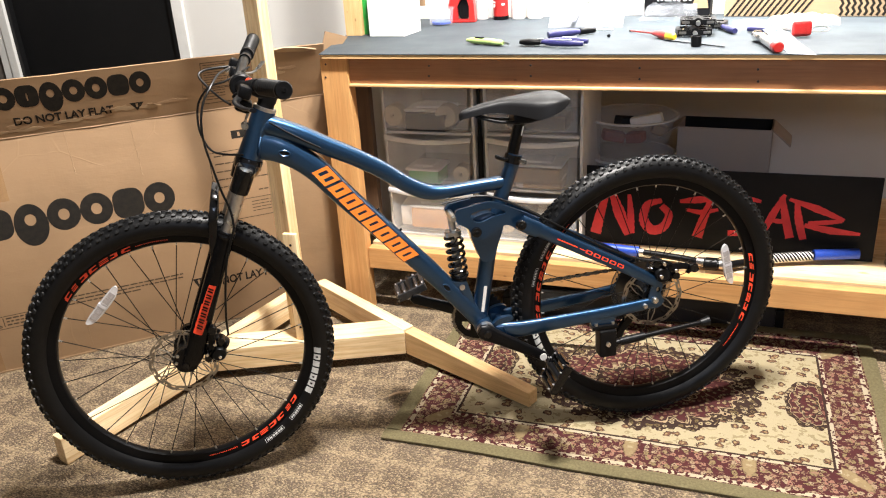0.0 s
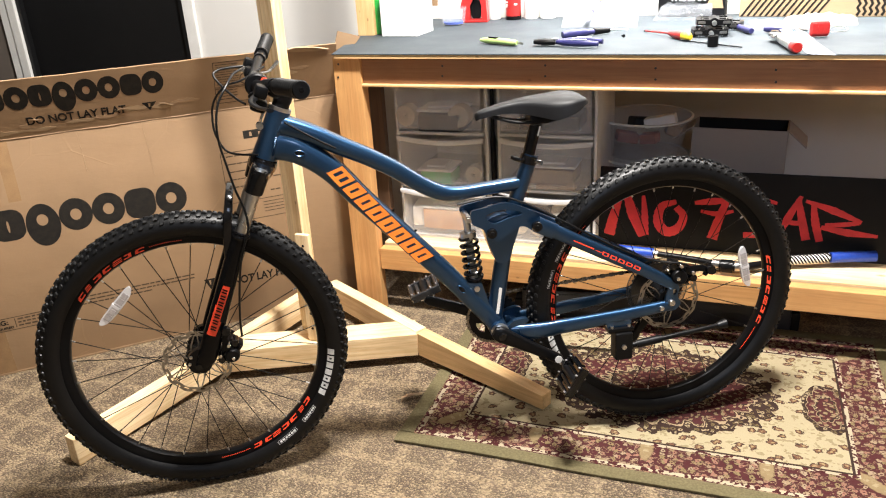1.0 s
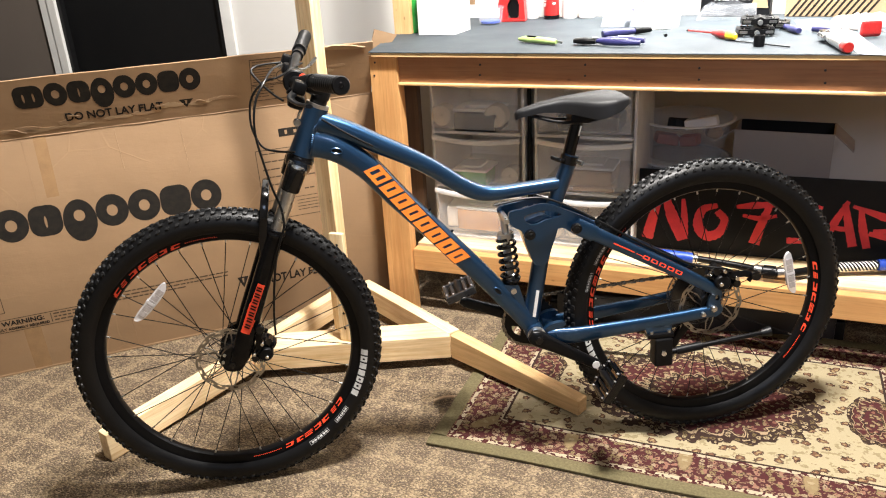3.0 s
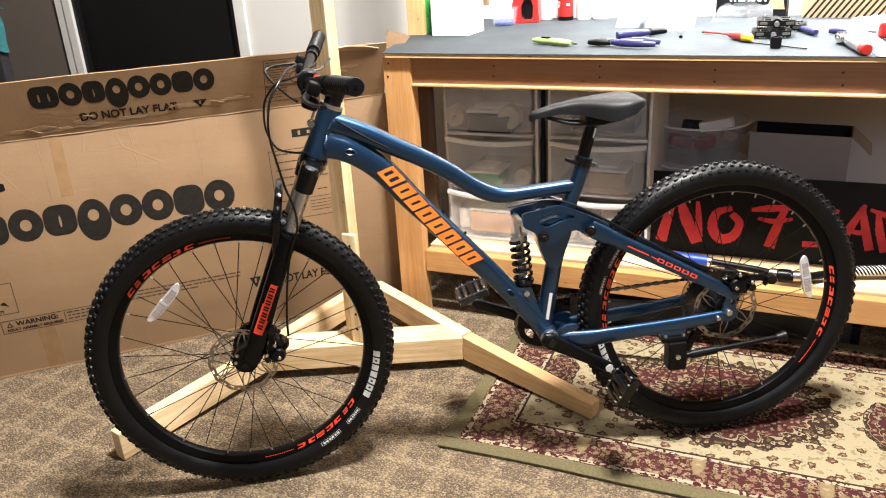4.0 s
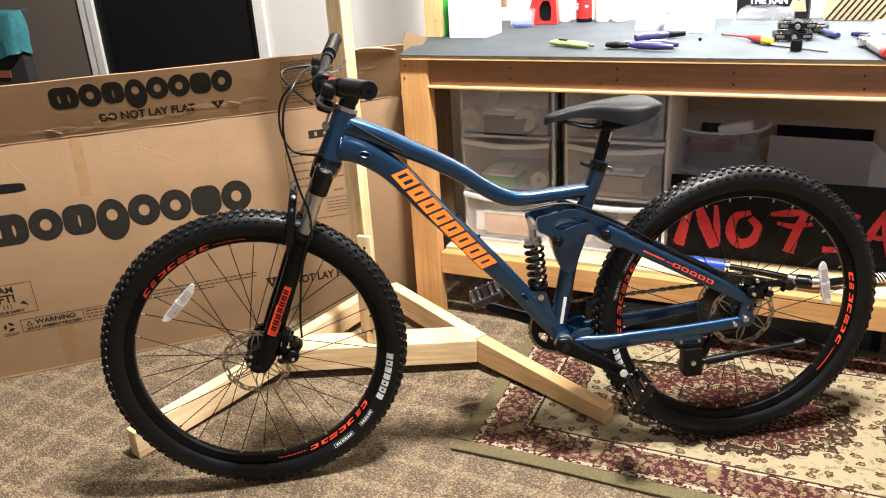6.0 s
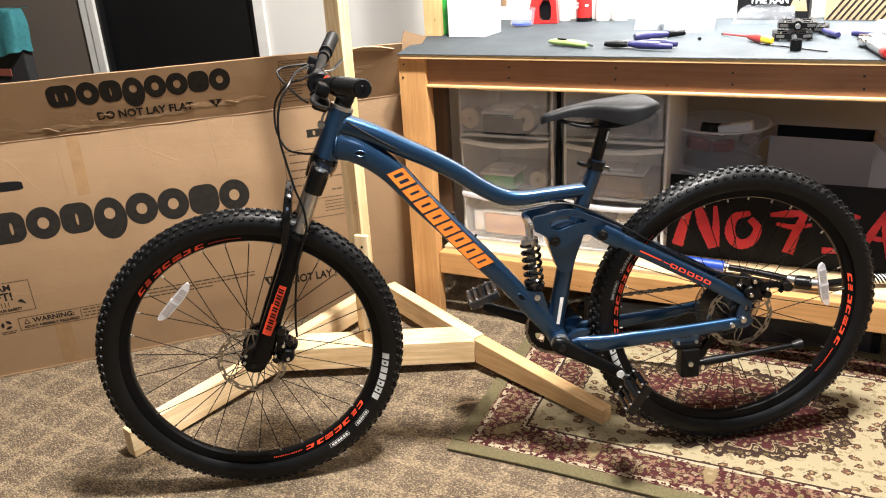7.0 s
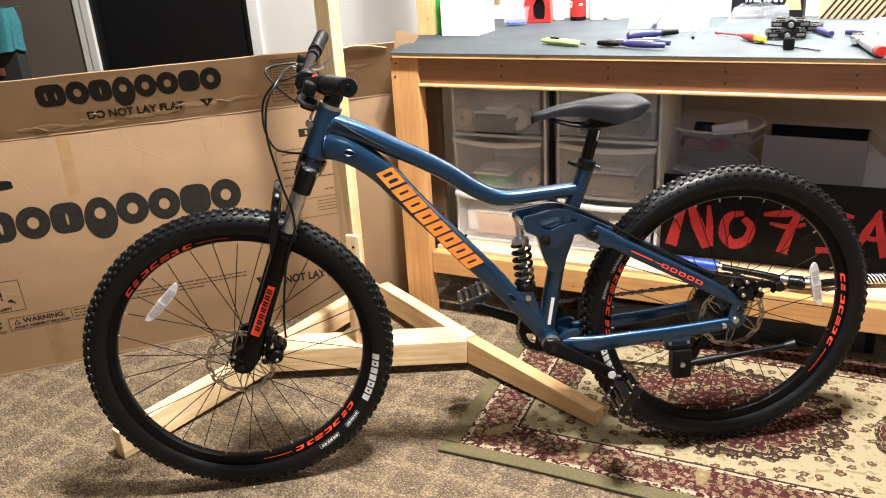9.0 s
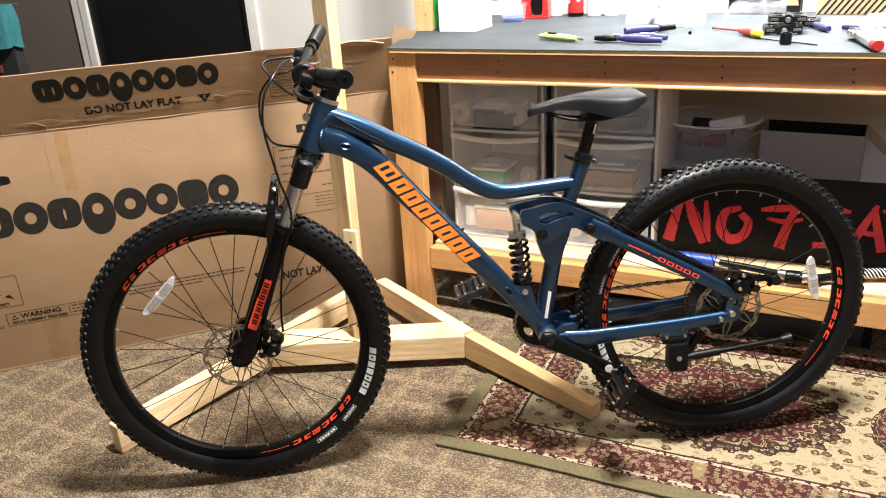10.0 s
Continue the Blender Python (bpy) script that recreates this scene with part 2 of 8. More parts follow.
MAT = dict(
    carpet=carpet_material(),
    wall=wall_material("painted_wall", (0.6182, 0.6035, 0.5741)),
    ceiling=wall_material("unseen_ceiling_tone", (0.10, 0.09, 0.08)),
    dim_wall=wall_material("unseen_low_bounce_wall", (0.0765, 0.0648, 0.0540)),
    south_wall=wall_material("unseen_rear_wall_tone", (0.1210, 0.1122, 0.1001)),
    trim=surface("white_trim_paint", (0.7020, 0.6930, 0.6660), 0.4, scale=12, bump=0.05, amount=0.5),
    door=surface("black_door_paint_and_shade", (0.0065, 0.0065, 0.007), 0.42, scale=8, bump=0.08, spec=0.3),
    pine=lumber("bench_pine", (0.66, 0.358, 0.138), (0.52, 0.245, 0.080)),
    rail=lumber("shaded_brown_pine_rail", (0.325, 0.160, 0.076), (0.250, 0.108, 0.046)),
    tan_wall=wall_material("darker_tan_wall", (0.128, 0.104, 0.086)),
    dull_red=surface("dull_red_print", (0.26, 0.07, 0.045), 0.6, scale=30, bump=0.05),
    orange_card=cardboard_material("orange_card", (0.66, 0.34, 0.12)),
    honey=lumber("honey_pine", (0.80, 0.53, 0.26), (0.56, 0.31, 0.11)),
    shade_wood=lumber("shaded_brace_board", (0.130, 0.075, 0.042), (0.085, 0.045, 0.024)),
    stud=lumber("fresh_stud_pine", (0.96, 0.76, 0.47), (0.62, 0.36, 0.13)),
    ply=lumber("plywood_edge", (0.76, 0.52, 0.25), (0.60, 0.37, 0.15)),
    mat=surface("grey_bench_mat", (0.0484, 0.0605, 0.0696), 0.66, scale=7, bump=0.2, dark=(0.0378, 0.0469, 0.0545), spec=0.3),
    card=cardboard_material("brown_cardboard", (0.300, 0.188, 0.101)),
    card_in=cardboard_material("cardboard_torn_inside", (0.3844, 0.2661, 0.1552)),
    card_torn=cardboard_material("cardboard_torn_paper", (0.36, 0.235, 0.135)),
    ink=surface("box_print_ink", (0.012, 0.011, 0.010), 0.75, scale=60, bump=0.05, dark=(0.022, 0.018, 0.014), spec=0.12),
    ink_thin=surface("box_small_print", (0.085, 0.058, 0.036), 0.75, scale=90, bump=0.05, spec=0.15),
    grey_card=cardboard_material("grey_card", (0.37, 0.325, 0.29)),
    tape=surface("clear_packing_tape", (0.3128, 0.1904, 0.0952), 0.22, scale=20, bump=0.1),
    blue=surface("metallic_blue_paint", (0.0175, 0.0610, 0.1330), 0.36, 0.80, dark=(0.0140, 0.0510, 0.1150), scale=900, fine=1800, bump=0.03, rvar=0.04, coat=0.75),
    orange=surface("orange_decal", (0.98, 0.30, 0.04), 0.4, scale=60, bump=0.02, dark=(0.95, 0.24, 0.03)),
    red=surface("red_decal", (1.0, 0.085, 0.03), 0.4, scale=60, bump=0.02, dark=(0.95, 0.07, 0.025)),
    navy=surface("navy_decal_edge", (0.012, 0.014, 0.05), 0.4, scale=60, bump=0.02),
    rubber=surface("black_tyre_rubber", (0.0028, 0.0028, 0.0032), 0.42, scale=30, bump=0.2, dark=(0.0042, 0.0042, 0.0046), spec=0.24),
    knob=surface("tread_rubber", (0.0055, 0.0055, 0.006), 0.46, scale=60, bump=0.15, dark=(0.009, 0.009, 0.009), spec=0.24),
    rim=surface("black_anodised_rim", (0.004, 0.004, 0.0045), 0.38, scale=30, bump=0.03, spec=0.12),
    gloss=surface("gloss_black_paint", (0.004, 0.004, 0.0045), 0.13, scale=20, bump=0.02, rvar=0.05, coat=0.12, spec=0.30),
    fork=surface("satin_black_fork", (0.0032, 0.0032, 0.0036), 0.24, scale=20, bump=0.02, rvar=0.05, coat=0.04, spec=0.16),
    alloy=surface("dark_grey_alloy", (0.055, 0.055, 0.058), 0.30, 0.7, scale=60, bump=0.1),
    black=surface("matt_black_metal", (0.0045, 0.0045, 0.005), 0.32, scale=50, bump=0.06, spec=0.16),
    plastic=surface("black_plastic", (0.005, 0.005, 0.0055), 0.40, scale=80, bump=0.1, spec=0.16),
    saddle=surface("grey_black_saddle_vinyl", (0.0105, 0.0105, 0.0115), 0.50, scale=50, fine=900, bump=0.25, spec=0.26),
    chrome=surface("polished_chrome", (0.78, 0.77, 0.75), 0.14, 1.0, scale=40, bump=0.02, rvar=0.05),
    steel=surface("brushed_steel", (0.66, 0.65, 0.63), 0.30, 1.0, scale=60, bump=0.05),
    rotor=surface("dull_rotor_steel", (0.34, 0.32, 0.29), 0.32, 1.0, scale=60, bump=0.05),
    dark_steel=surface("oily_dark_sprockets", (0.10, 0.095, 0.09), 0.34, 1.0, scale=60, bump=0.05),
    spoke=surface("black_spoke_steel", (0.006, 0.0055, 0.005), 0.35, scale=60, bump=0.02, spec=0.14),
    chain=surface("oiled_chain_steel", (0.20, 0.185, 0.165), 0.28, 1.0, scale=90, bump=0.1),
    white_print=surface("white_tyre_print", (0.62, 0.62, 0.60), 0.6, scale=90, bump=0.05),
    reflector=clear_plastic("clear_reflector", (0.80, 0.80, 0.82), 0.12, 0.45),
    facet=surface("bright_reflector_prisms", (0.74, 0.72, 0.74), 0.10, 0.6, scale=160, fine=700, bump=0.9),
    cable=surface("black_cable_sleeve", (0.004, 0.004, 0.004), 0.38, scale=50, bump=0.02, spec=0.25),
    beige=clear_plastic("milky_drawer_frame", (0.80, 0.80, 0.80), 0.30, 0.30),
    milky=clear_plastic("milky_drawer_front", (0.84, 0.86, 0.89), 0.18, 0.81),
    clear=clear_plastic("clear_tub_plastic", (0.80, 0.83, 0.88), 0.10, 0.90),
    guard=clear_plastic("smoky_guard_plastic", (0.03, 0.03, 0.03), 0.15, 0.70),
    bag=clear_plastic("clear_poly_bag", (0.45, 0.47, 0.50), 0.08, 0.90),
    film=clear_plastic("milky_bag_film", (0.46, 0.49, 0.54), 0.15, 0.45),
    wrap=surface("cream_wrapping", (0.52, 0.46, 0.36), 0.7, scale=12, bump=0.3),
    white=surface("white_card", (0.82, 0.81, 0.79), 0.55, scale=10, bump=0.05, amount=0.4),
    board=surface("black_sign_board", (0.0060, 0.0060, 0.0072), 0.55, scale=14, bump=0.05, spec=0.16),
    case=surface("satin_black_case", (0.016, 0.016, 0.019), 0.42, scale=18, bump=0.08, spec=0.40),
    sign_red=surface("red_sign_paint", (0.66, 0.022, 0.032), 0.5, scale=22, bump=0.05),
    blue_grip=surface("blue_rubber_grip", (0.012, 0.06, 0.42), 0.45, scale=80, bump=0.1),
    purple=surface("purple_blue_tool_grip", (0.030, 0.030, 0.13), 0.4, scale=70, bump=0.1),
    green=surface("lime_green_plastic", (0.44, 0.60, 0.20), 0.38, scale=40, bump=0.05),
    bottle_green=surface("green_bottle_plastic", (0.03, 0.36, 0.06), 0.3, scale=20, bump=0.03),
    tool_red=surface("red_tool_plastic", (0.46, 0.022, 0.020), 0.35, scale=40, bump=0.05),
    yellow=surface("yellow_tool_plastic", (0.80, 0.55, 0.03), 0.4, scale=40, bump=0.05),
    cyan=surface("pale_blue_print", (0.10, 0.50, 0.62), 0.5, scale=30, bump=0.03),
    teal=surface("teal_towel_cloth", (0.0723, 0.3400, 0.3825), 0.9, scale=60, bump=0.8),
    dark_cloth=surface("dark_fabric", (0.02, 0.019, 0.021), 0.9, scale=60, bump=0.5),
    olive=surface("olive_rug_binding", (0.1344, 0.1109, 0.0504), 0.9, scale=160, fine=700, bump=0.7, dark=(0.0874, 0.0706, 0.0302)),
)

# ---- building helpers ----
def thing(name, label, category, m=None, group="", kind=""):
    """An empty at the thing's base, to which its parts belong."""
    ob = new(name)
    ob.empty_display_size = 0.05
    if m is not None:
        ob.matrix_world = m
    return tagged(ob, label, category, group, kind)


def part(name, bm, material, parent=None, label="", m=None, sharp=38):
    me = bpy.data.meshes.new(name)
    bm.normal_update()
    bm.to_mesh(me)
    bm.free()
    return part_of(name, me, material, parent, label, m, sharp)


def part_of(name, me, material, parent=None, label="", m=None, sharp=38):
    if not me.materials:
        for q in material if isinstance(material, (list, tuple)) else [material]:
            me.materials.append(q)
        me.polygons.foreach_set("use_smooth", [True] * len(me.polygons))
        me.set_sharp_from_angle(angle=radians(sharp))
    ob = new(name, me)
    if parent is not None:
        ob.parent = parent
    if m is not None:
        ob.matrix_basis = m
    if 6 < len(me.polygons) < 4000:
        # broad faces stay flat beside their narrow rounded edges
        even = ob.modifiers.new("even_normals", "WEIGHTED_NORMAL")
        even.keep_sharp, even.weight = True, 60
    return tagged(ob, label)


def block(c, s, bevel=0.0, m=None, bm=None, seg=2):
    """A box of size s round the centre c, with rounded edges."""
    bm = bm or bmesh.new()
    t = Matrix.Translation(c) @ Matrix.Diagonal((*s, 1))
    made = bmesh.ops.create_cube(bm, size=1, matrix=(m @ t) if m else t)["verts"]
    if bevel:
        edges = list({e for v in made for e in v.link_edges})
        bmesh.ops.bevel(bm, geom=edges, offset=bevel, segments=seg, affect="EDGES", profile=0.5)
    return bm


def spline(pts, n):
    """Points along a smooth curve through pts."""
    p = [Vector(q) for q in pts]
    p = [2 * p[0] - p[1]] + p + [2 * p[-1] - p[-2]]
    out = []
    for i in range(1, len(p) - 2):
        for k in range(n):
            t = k / n
            a, b, c, d = p[i - 1:i + 3]
            out.append(0.5 * (2 * b + (c - a) * t + (2 * a - 5 * b + 4 * c - d) * t * t + (3 * b - a - 3 * c + d) * t ** 3))
    return out + [p[-2]]


def ramp(values, count):
    if isinstance(values, (int, float)):
        return [values] * count
    return list(np.interp(np.linspace(0, 1, count), np.linspace(0, 1, len(values)), values))


def sweep(pts, a, b=None, seg=14, side=(0, 1, 0), power=2.0, bm=None, caps=True):
    """A tube along pts: half-width a along side, half-height b across it; power above 2 squares the section."""
    bm = bm or bmesh.new()
    pts = [Vector(p) for p in pts]
    a = ramp(a, len(pts))
    b = ramp(b, len(pts)) if b is not None else a
    rings, last = [], Vector(side).normalized()
    for i, p in enumerate(pts):
        t = (pts[min(i + 1, len(pts) - 1)] - pts[max(i - 1, 0)]).normalized()
        last = (last - t * last.dot(t)).normalized()
        nrm = t.cross(last)
        ring = []
        for k in range(seg):
            g = 2 * math.pi * (k + 0.5) / seg
            c, s = math.cos(g), math.sin(g)
            u = math.copysign(abs(c) ** (2 / power), c)
            w = math.copysign(abs(s) ** (2 / power), s)
            ring.append(bm.verts.new(p + last * a[i] * u + nrm * b[i] * w))
        rings.append(ring)
    for r, q in zip(rings, rings[1:]):
        for k in range(seg):
            bm.faces.new((r[k], r[(k + 1) % seg], q[(k + 1) % seg], q[k]))
    if caps:
        bm.faces.new(rings[0][::-1])
        bm.faces.new(rings[-1])
    bmesh.ops.recalc_face_normals(bm, faces=bm.faces)
    return bm


def lathe(profile, seg=32, m=None, bm=None, closed=False):
    """Turns (radius, height) pairs about the local y axis."""
    bm = bm or bmesh.new()
    rings = []
    for r, h in profile:
        ring = []
        for k in range(seg):
            g = 2 * math.pi * k / seg
            v = Vector((r * math.cos(g), h, r * math.sin(g)))
            ring.append(bm.verts.new(m @ v if m else v))
        rings.append(ring)
    for r, q in list(zip(rings, rings[1:])) + ([(rings[-1], rings[0])] if closed else []):
        for k in range(seg):
            bm.faces.new((r[k], q[k], q[(k + 1) % seg], r[(k + 1) % seg]))
    if not closed:
        for ring, (r, _) in ((rings[0], profile[0]), (rings[-1], profile[-1])):
            if r > 1e-5:
                bm.faces.new(ring)
    bmesh.ops.remove_doubles(bm, verts=bm.verts, dist=1e-6)
    bmesh.ops.recalc_face_normals(bm, faces=bm.faces)
    return bm


UPRIGHT = Matrix.Rotation(radians(90), 4, "X")


def plate(outer, holes=(), y0=-0.002, y1=0.002, bm=None, bevel=0.0):
    """A flat plate in the x-z plane with an outline and holes, from y0 to y1."""
    bm = bm or bmesh.new()
    fresh = bmesh.new()
    for loop in (outer, *holes):
        vs = [fresh.verts.new((x, y0, z)) for x, z in loop]
        for i in range(len(vs)):
            fresh.edges.new((vs[i - 1], vs[i]))
    bmesh.ops.triangle_fill(fresh, use_beauty=True, use_dissolve=False, edges=fresh.edges[:])
    got = bmesh.ops.extrude_face_region(fresh, geom=fresh.faces[:])
    bmesh.ops.translate(fresh, verts=[v for v in got["geom"] if isinstance(v, bmesh.types.BMVert)], vec=(0, y1 - y0, 0))
    bmesh.ops.recalc_face_normals(fresh, faces=fresh.faces)
    if bevel:
        rims = [e for e in fresh.edges if len(e.link_faces) == 2 and e.calc_face_angle() > 1.2 and abs(e.verts[0].co.y - e.verts[1].co.y) < 1e-6]
        bmesh.ops.bevel(fresh, geom=rims, offset=bevel, segments=2, affect="EDGES", profile=0.5, clamp_overlap=True)
    me = bpy.data.meshes.new("tmp")
    fresh.to_mesh(me)
    fresh.free()
    bm.from_mesh(me)
    bpy.data.meshes.remove(me)
    return bm


def round_loop(cx, cz, rx, rz, n=24, start=0.0):
    return [(cx + rx * math.cos(2 * math.pi * k / n + start), cz + rz * math.sin(2 * math.pi * k / n + start)) for k in range(n)]


def sweep_loop(pts, n=6):
    """A smooth closed outline through pts in the plane."""
    p = [Vector((x, z, 0)) for x, z in pts]
    out, m = [], len(p)
    for i in range(m):
        a, b, c, d = p[i - 1], p[i], p[(i + 1) % m], p[(i + 2) % m]
        for k in range(n):
            t = k / n
            q = 0.5 * (2 * b + (c - a) * t + (2 * a - 5 * b + 4 * c - d) * t * t + (3 * b - a - 3 * c + d) * t ** 3)
            out.append((q.x, q.y))
    return out


def lettering(words, height, m, material, parent, depth=0.0004, spread=1.0):
    """Raised words in the built-in font; m carries x along the line, y up the letters."""
    cu = bpy.data.curves.new("words", "FONT")
    cu.body, cu.size, cu.extrude, cu.offset = words, height * 1.37, depth, height * 0.035
    tmp = bpy.data.objects.new("words", cu)
    scene.collection.objects.link(tmp)
    me = bpy.data.meshes.new_from_object(tmp.evaluated_get(bpy.context.evaluated_depsgraph_get()))
    bpy.data.objects.remove(tmp)
    return part_of("lettering", me, material, parent, "", m @ Matrix.Diagonal((spread, 1, 1, 1)))


def slab_quad(bm, corners, depth):
    """A thin prism on four corners, depth along their normal."""
    c = [Vector(p) for p in corners]
    nrm = (c[1] - c[0]).cross(c[2] - c[0]).normalized() * depth
    lo, hi = [bm.verts.new(p) for p in c], [bm.verts.new(p + nrm) for p in c]
    bm.faces.new(lo[::-1])
    bm.faces.new(hi)
    for i in range(4):
        bm.faces.new((lo[i - 1], lo[i], hi[i], hi[i - 1]))
    return bm

# ---- the room ----
WALL_Y, CEIL = 3.36, 3.40


def setting(name, bm, material, label, category):
    return tagged(part(name, bm, material), label, category, kind="structure")


setting("floor", block((-0.5, 0.7, -0.05), (8.0, 6.0, 0.1)), MAT["carpet"], "worn brown and beige flecked loop carpet", "floor")
DOOR_L, DOOR_R, DOOR_H = -3.06, -2.05, 2.05
# section left of the door, a darker tan than the wall beyond it
setting("wall_northwest", block(((-4.4 + DOOR_L) / 2, WALL_Y + 0.06, CEIL / 2), (DOOR_L + 4.4, 0.12, CEIL)), MAT["tan_wall"], "dull tan wall beside the door", "wall")
bm = block(((DOOR_R + 3.4) / 2, WALL_Y + 0.06, CEIL / 2), (3.4 - DOOR_R, 0.12, CEIL))
block(((DOOR_L + DOOR_R) / 2, WALL_Y + 0.06, (CEIL + DOOR_H) / 2), (DOOR_R - DOOR_L, 0.12, CEIL - DOOR_H), bm=bm)
setting("wall_north", bm, MAT["wall"], "off-white painted wall behind bench and door", "wall")
# unseen side walls, brown only so that little light bounces back
setting("wall_west", block((-4.46, 0.7, CEIL / 2), (0.12, 6.0, CEIL)), MAT["dim_wall"], "unseen side wall, brown to cut bounced light", "wall")
setting("wall_east", block((3.46, 0.7, CEIL / 2), (0.12, 6.0, CEIL)), MAT["dim_wall"], "unseen side wall, brown to cut bounced light", "wall")
# wall behind the viewer, unseen; its tone sets how much fill returns
setting("wall_south", block((-0.5, -2.26, CEIL / 2), (8.0, 0.12, CEIL)), MAT["south_wall"], "unseen rear wall toned to set the bounced fill", "wall")
# ceiling out of view, kept dark to hold down bounced light
setting("ceiling", block((-0.5, 0.7, CEIL + 0.05), (8.0, 6.0, 0.1)), MAT["ceiling"], "unseen ceiling toned down for less bounce", "ceiling")

door = thing("door_1", "closed flat black door in a white frame", "door", Matrix.Translation((DOOR_L, WALL_Y, 0)), kind="structure")
w = DOOR_R - DOOR_L
part("door_leaf", block((w / 2, 0.035, 1.02), (w - 0.05, 0.04, 2.02), 0.003), MAT["door"], door)
for x in (0.0125, w - 0.0125):
    part("door_jamb", block((x, 0.04, 1.02), (0.025, 0.1, 2.05), 0.002), MAT["door"], door, "black door jamb")
part("door_trim", block((-0.086, -0.009, 1.05), (0.052, 0.018, 2.1), 0.004), MAT["trim"], door, "white painted casing")
part("door_trim", block((-0.026, -0.013, 1.05), (0.052, 0.026, 2.1), 0.004), MAT["trim"], door, "white painted casing")
part("door_trim", block((w + 0.03, -0.009, 1.05), (0.06, 0.018, 2.1), 0.004), MAT["trim"], door, "white painted casing")
part("door_trim", block((w / 2, -0.009, DOOR_H + 0.08), (w + 0.17, 0.018, 0.1), 0.004), MAT["trim"], door, "white painted casing")

# ---- the rug ----
RUG_W, RUG_D = 1.285, 0.865


def rug_material():
    m, n, l, b = nodes_of("woven_rug_pile")
    co, sep = n.new("ShaderNodeTexCoord"), n.new("ShaderNodeSeparateXYZ")
    l.new(co.outputs["Object"], sep.inputs[0])
    ax = maths(n, l, "ABSOLUTE", sep.outputs[0])
    ay = maths(n, l, "ABSOLUTE", sep.outputs[1])
    inset = maths(n, l, "MINIMUM", maths(n, l, "SUBTRACT", RUG_W / 2, ax), maths(n, l, "SUBTRACT", RUG_D / 2, ay))

    def band(lo, hi):
        return maths(n, l, "MULTIPLY", maths(n, l, "GREATER_THAN", inset, lo), maths(n, l, "LESS_THAN", inset, hi))

    bend = n.new("ShaderNodeTexNoise")
    l.new(co.outputs["Object"], bend.inputs["Vector"])
    bend.inputs["Scale"].default_value, bend.inputs["Detail"].default_value = 38.0, 2.0
    off = n.new("ShaderNodeVectorMath")
    off.operation = "MULTIPLY_ADD"
    l.new(bend.outputs["Color"], off.inputs[0])
    off.inputs[1].default_value = (0.022, 0.022, 0)
    l.new(co.outputs["Object"], off.inputs[2])

    def cells(scale, stretch=(1, 1, 1), rand=1.0):
        mp, v = n.new("ShaderNodeMapping"), n.new("ShaderNodeTexVoronoi")
        mp.inputs["Scale"].default_value = stretch
        l.new(off.outputs[0], mp.inputs[0])
        l.new(mp.outputs[0], v.inputs["Vector"])
        v.voronoi_dimensions = "2D"
        v.inputs["Scale"].default_value, v.inputs["Randomness"].default_value = scale, rand
        return v.outputs["Distance"], v.outputs["Color"]

    wine, wine2, cream, olive, rose, ink = (0.058, 0.013, 0.015), (0.048, 0.007, 0.010), (0.365, 0.308, 0.190), (0.190, 0.145, 0.068), (0.245, 0.125, 0.088), (0.026, 0.014, 0.011)
    warp = noisy(n, l, 120, 3)
    # border: crowded blossoms on wine red
    d1, c1 = cells(52)
    s1 = n.new("ShaderNodeSeparateColor")
    l.new(c1, s1.inputs[0])
    d1w = maths(n, l, "ADD", d1, maths(n, l, "MULTIPLY", maths(n, l, "SUBTRACT", warp, 0.5), 0.7))
    bloom = mixed(n, l, maths(n, l, "GREATER_THAN", s1.outputs[0], 0.45), rose, (0.290, 0.222, 0.143))
    bloom = mixed(n, l, maths(n, l, "GREATER_THAN", s1.outputs[1], 0.62), bloom, olive)
    border = mixed(n, l, maths(n, l, "LESS_THAN", d1w, 0.33), wine, bloom)
    border = mixed(n, l, maths(n, l, "MULTIPLY", maths(n, l, "LESS_THAN", d1w, 0.38), maths(n, l, "GREATER_THAN", d1w, 0.33)), border, ink)
    border = mixed(n, l, maths(n, l, "LESS_THAN", d1w, 0.07), border, wine2)
    vine = noisy(n, l, 70, 2, (1, 1.4, 1))
    border = mixed(n, l, maths(n, l, "MULTIPLY", maths(n, l, "GREATER_THAN", vine, 0.56), maths(n, l, "LESS_THAN", vine, 0.61)), border, (0.234, 0.165, 0.096))
    # tan cartouches: three along each long side, one across each corner
    along = maths(n, l, "PINGPONG", ax, 0.1425)
    across = maths(n, l, "SUBTRACT", ay, 0.302)
    px_, py_ = maths(n, l, "SUBTRACT", ax, 0.517), maths(n, l, "SUBTRACT", ay, 0.296)
    slant = maths(n, l, "MULTIPLY", maths(n, l, "ADD", px_, py_), 0.707)
    skew = maths(n, l, "MULTIPLY", maths(n, l, "SUBTRACT", px_, py_), 0.707)
    for u, v, rx, ry, where in ((along, across, 0.017, 0.046, maths(n, l, "LESS_THAN", ax, 0.40)), (skew, slant, 0.018, 0.052, 1.0)):
        u, v = maths(n, l, "DIVIDE", u, rx), maths(n, l, "DIVIDE", v, ry)
        oval = maths(n, l, "ADD", maths(n, l, "MULTIPLY", u, u), maths(n, l, "MULTIPLY", v, v))
        oval = maths(n, l, "ADD", oval, maths(n, l, "MULTIPLY", maths(n, l, "SUBTRACT", warp, 0.5), 1.1))
        beads = maths(n, l, "GREATER_THAN", maths(n, l, "SINE", maths(n, l, "MULTIPLY", v, 14.0)), 0.2)
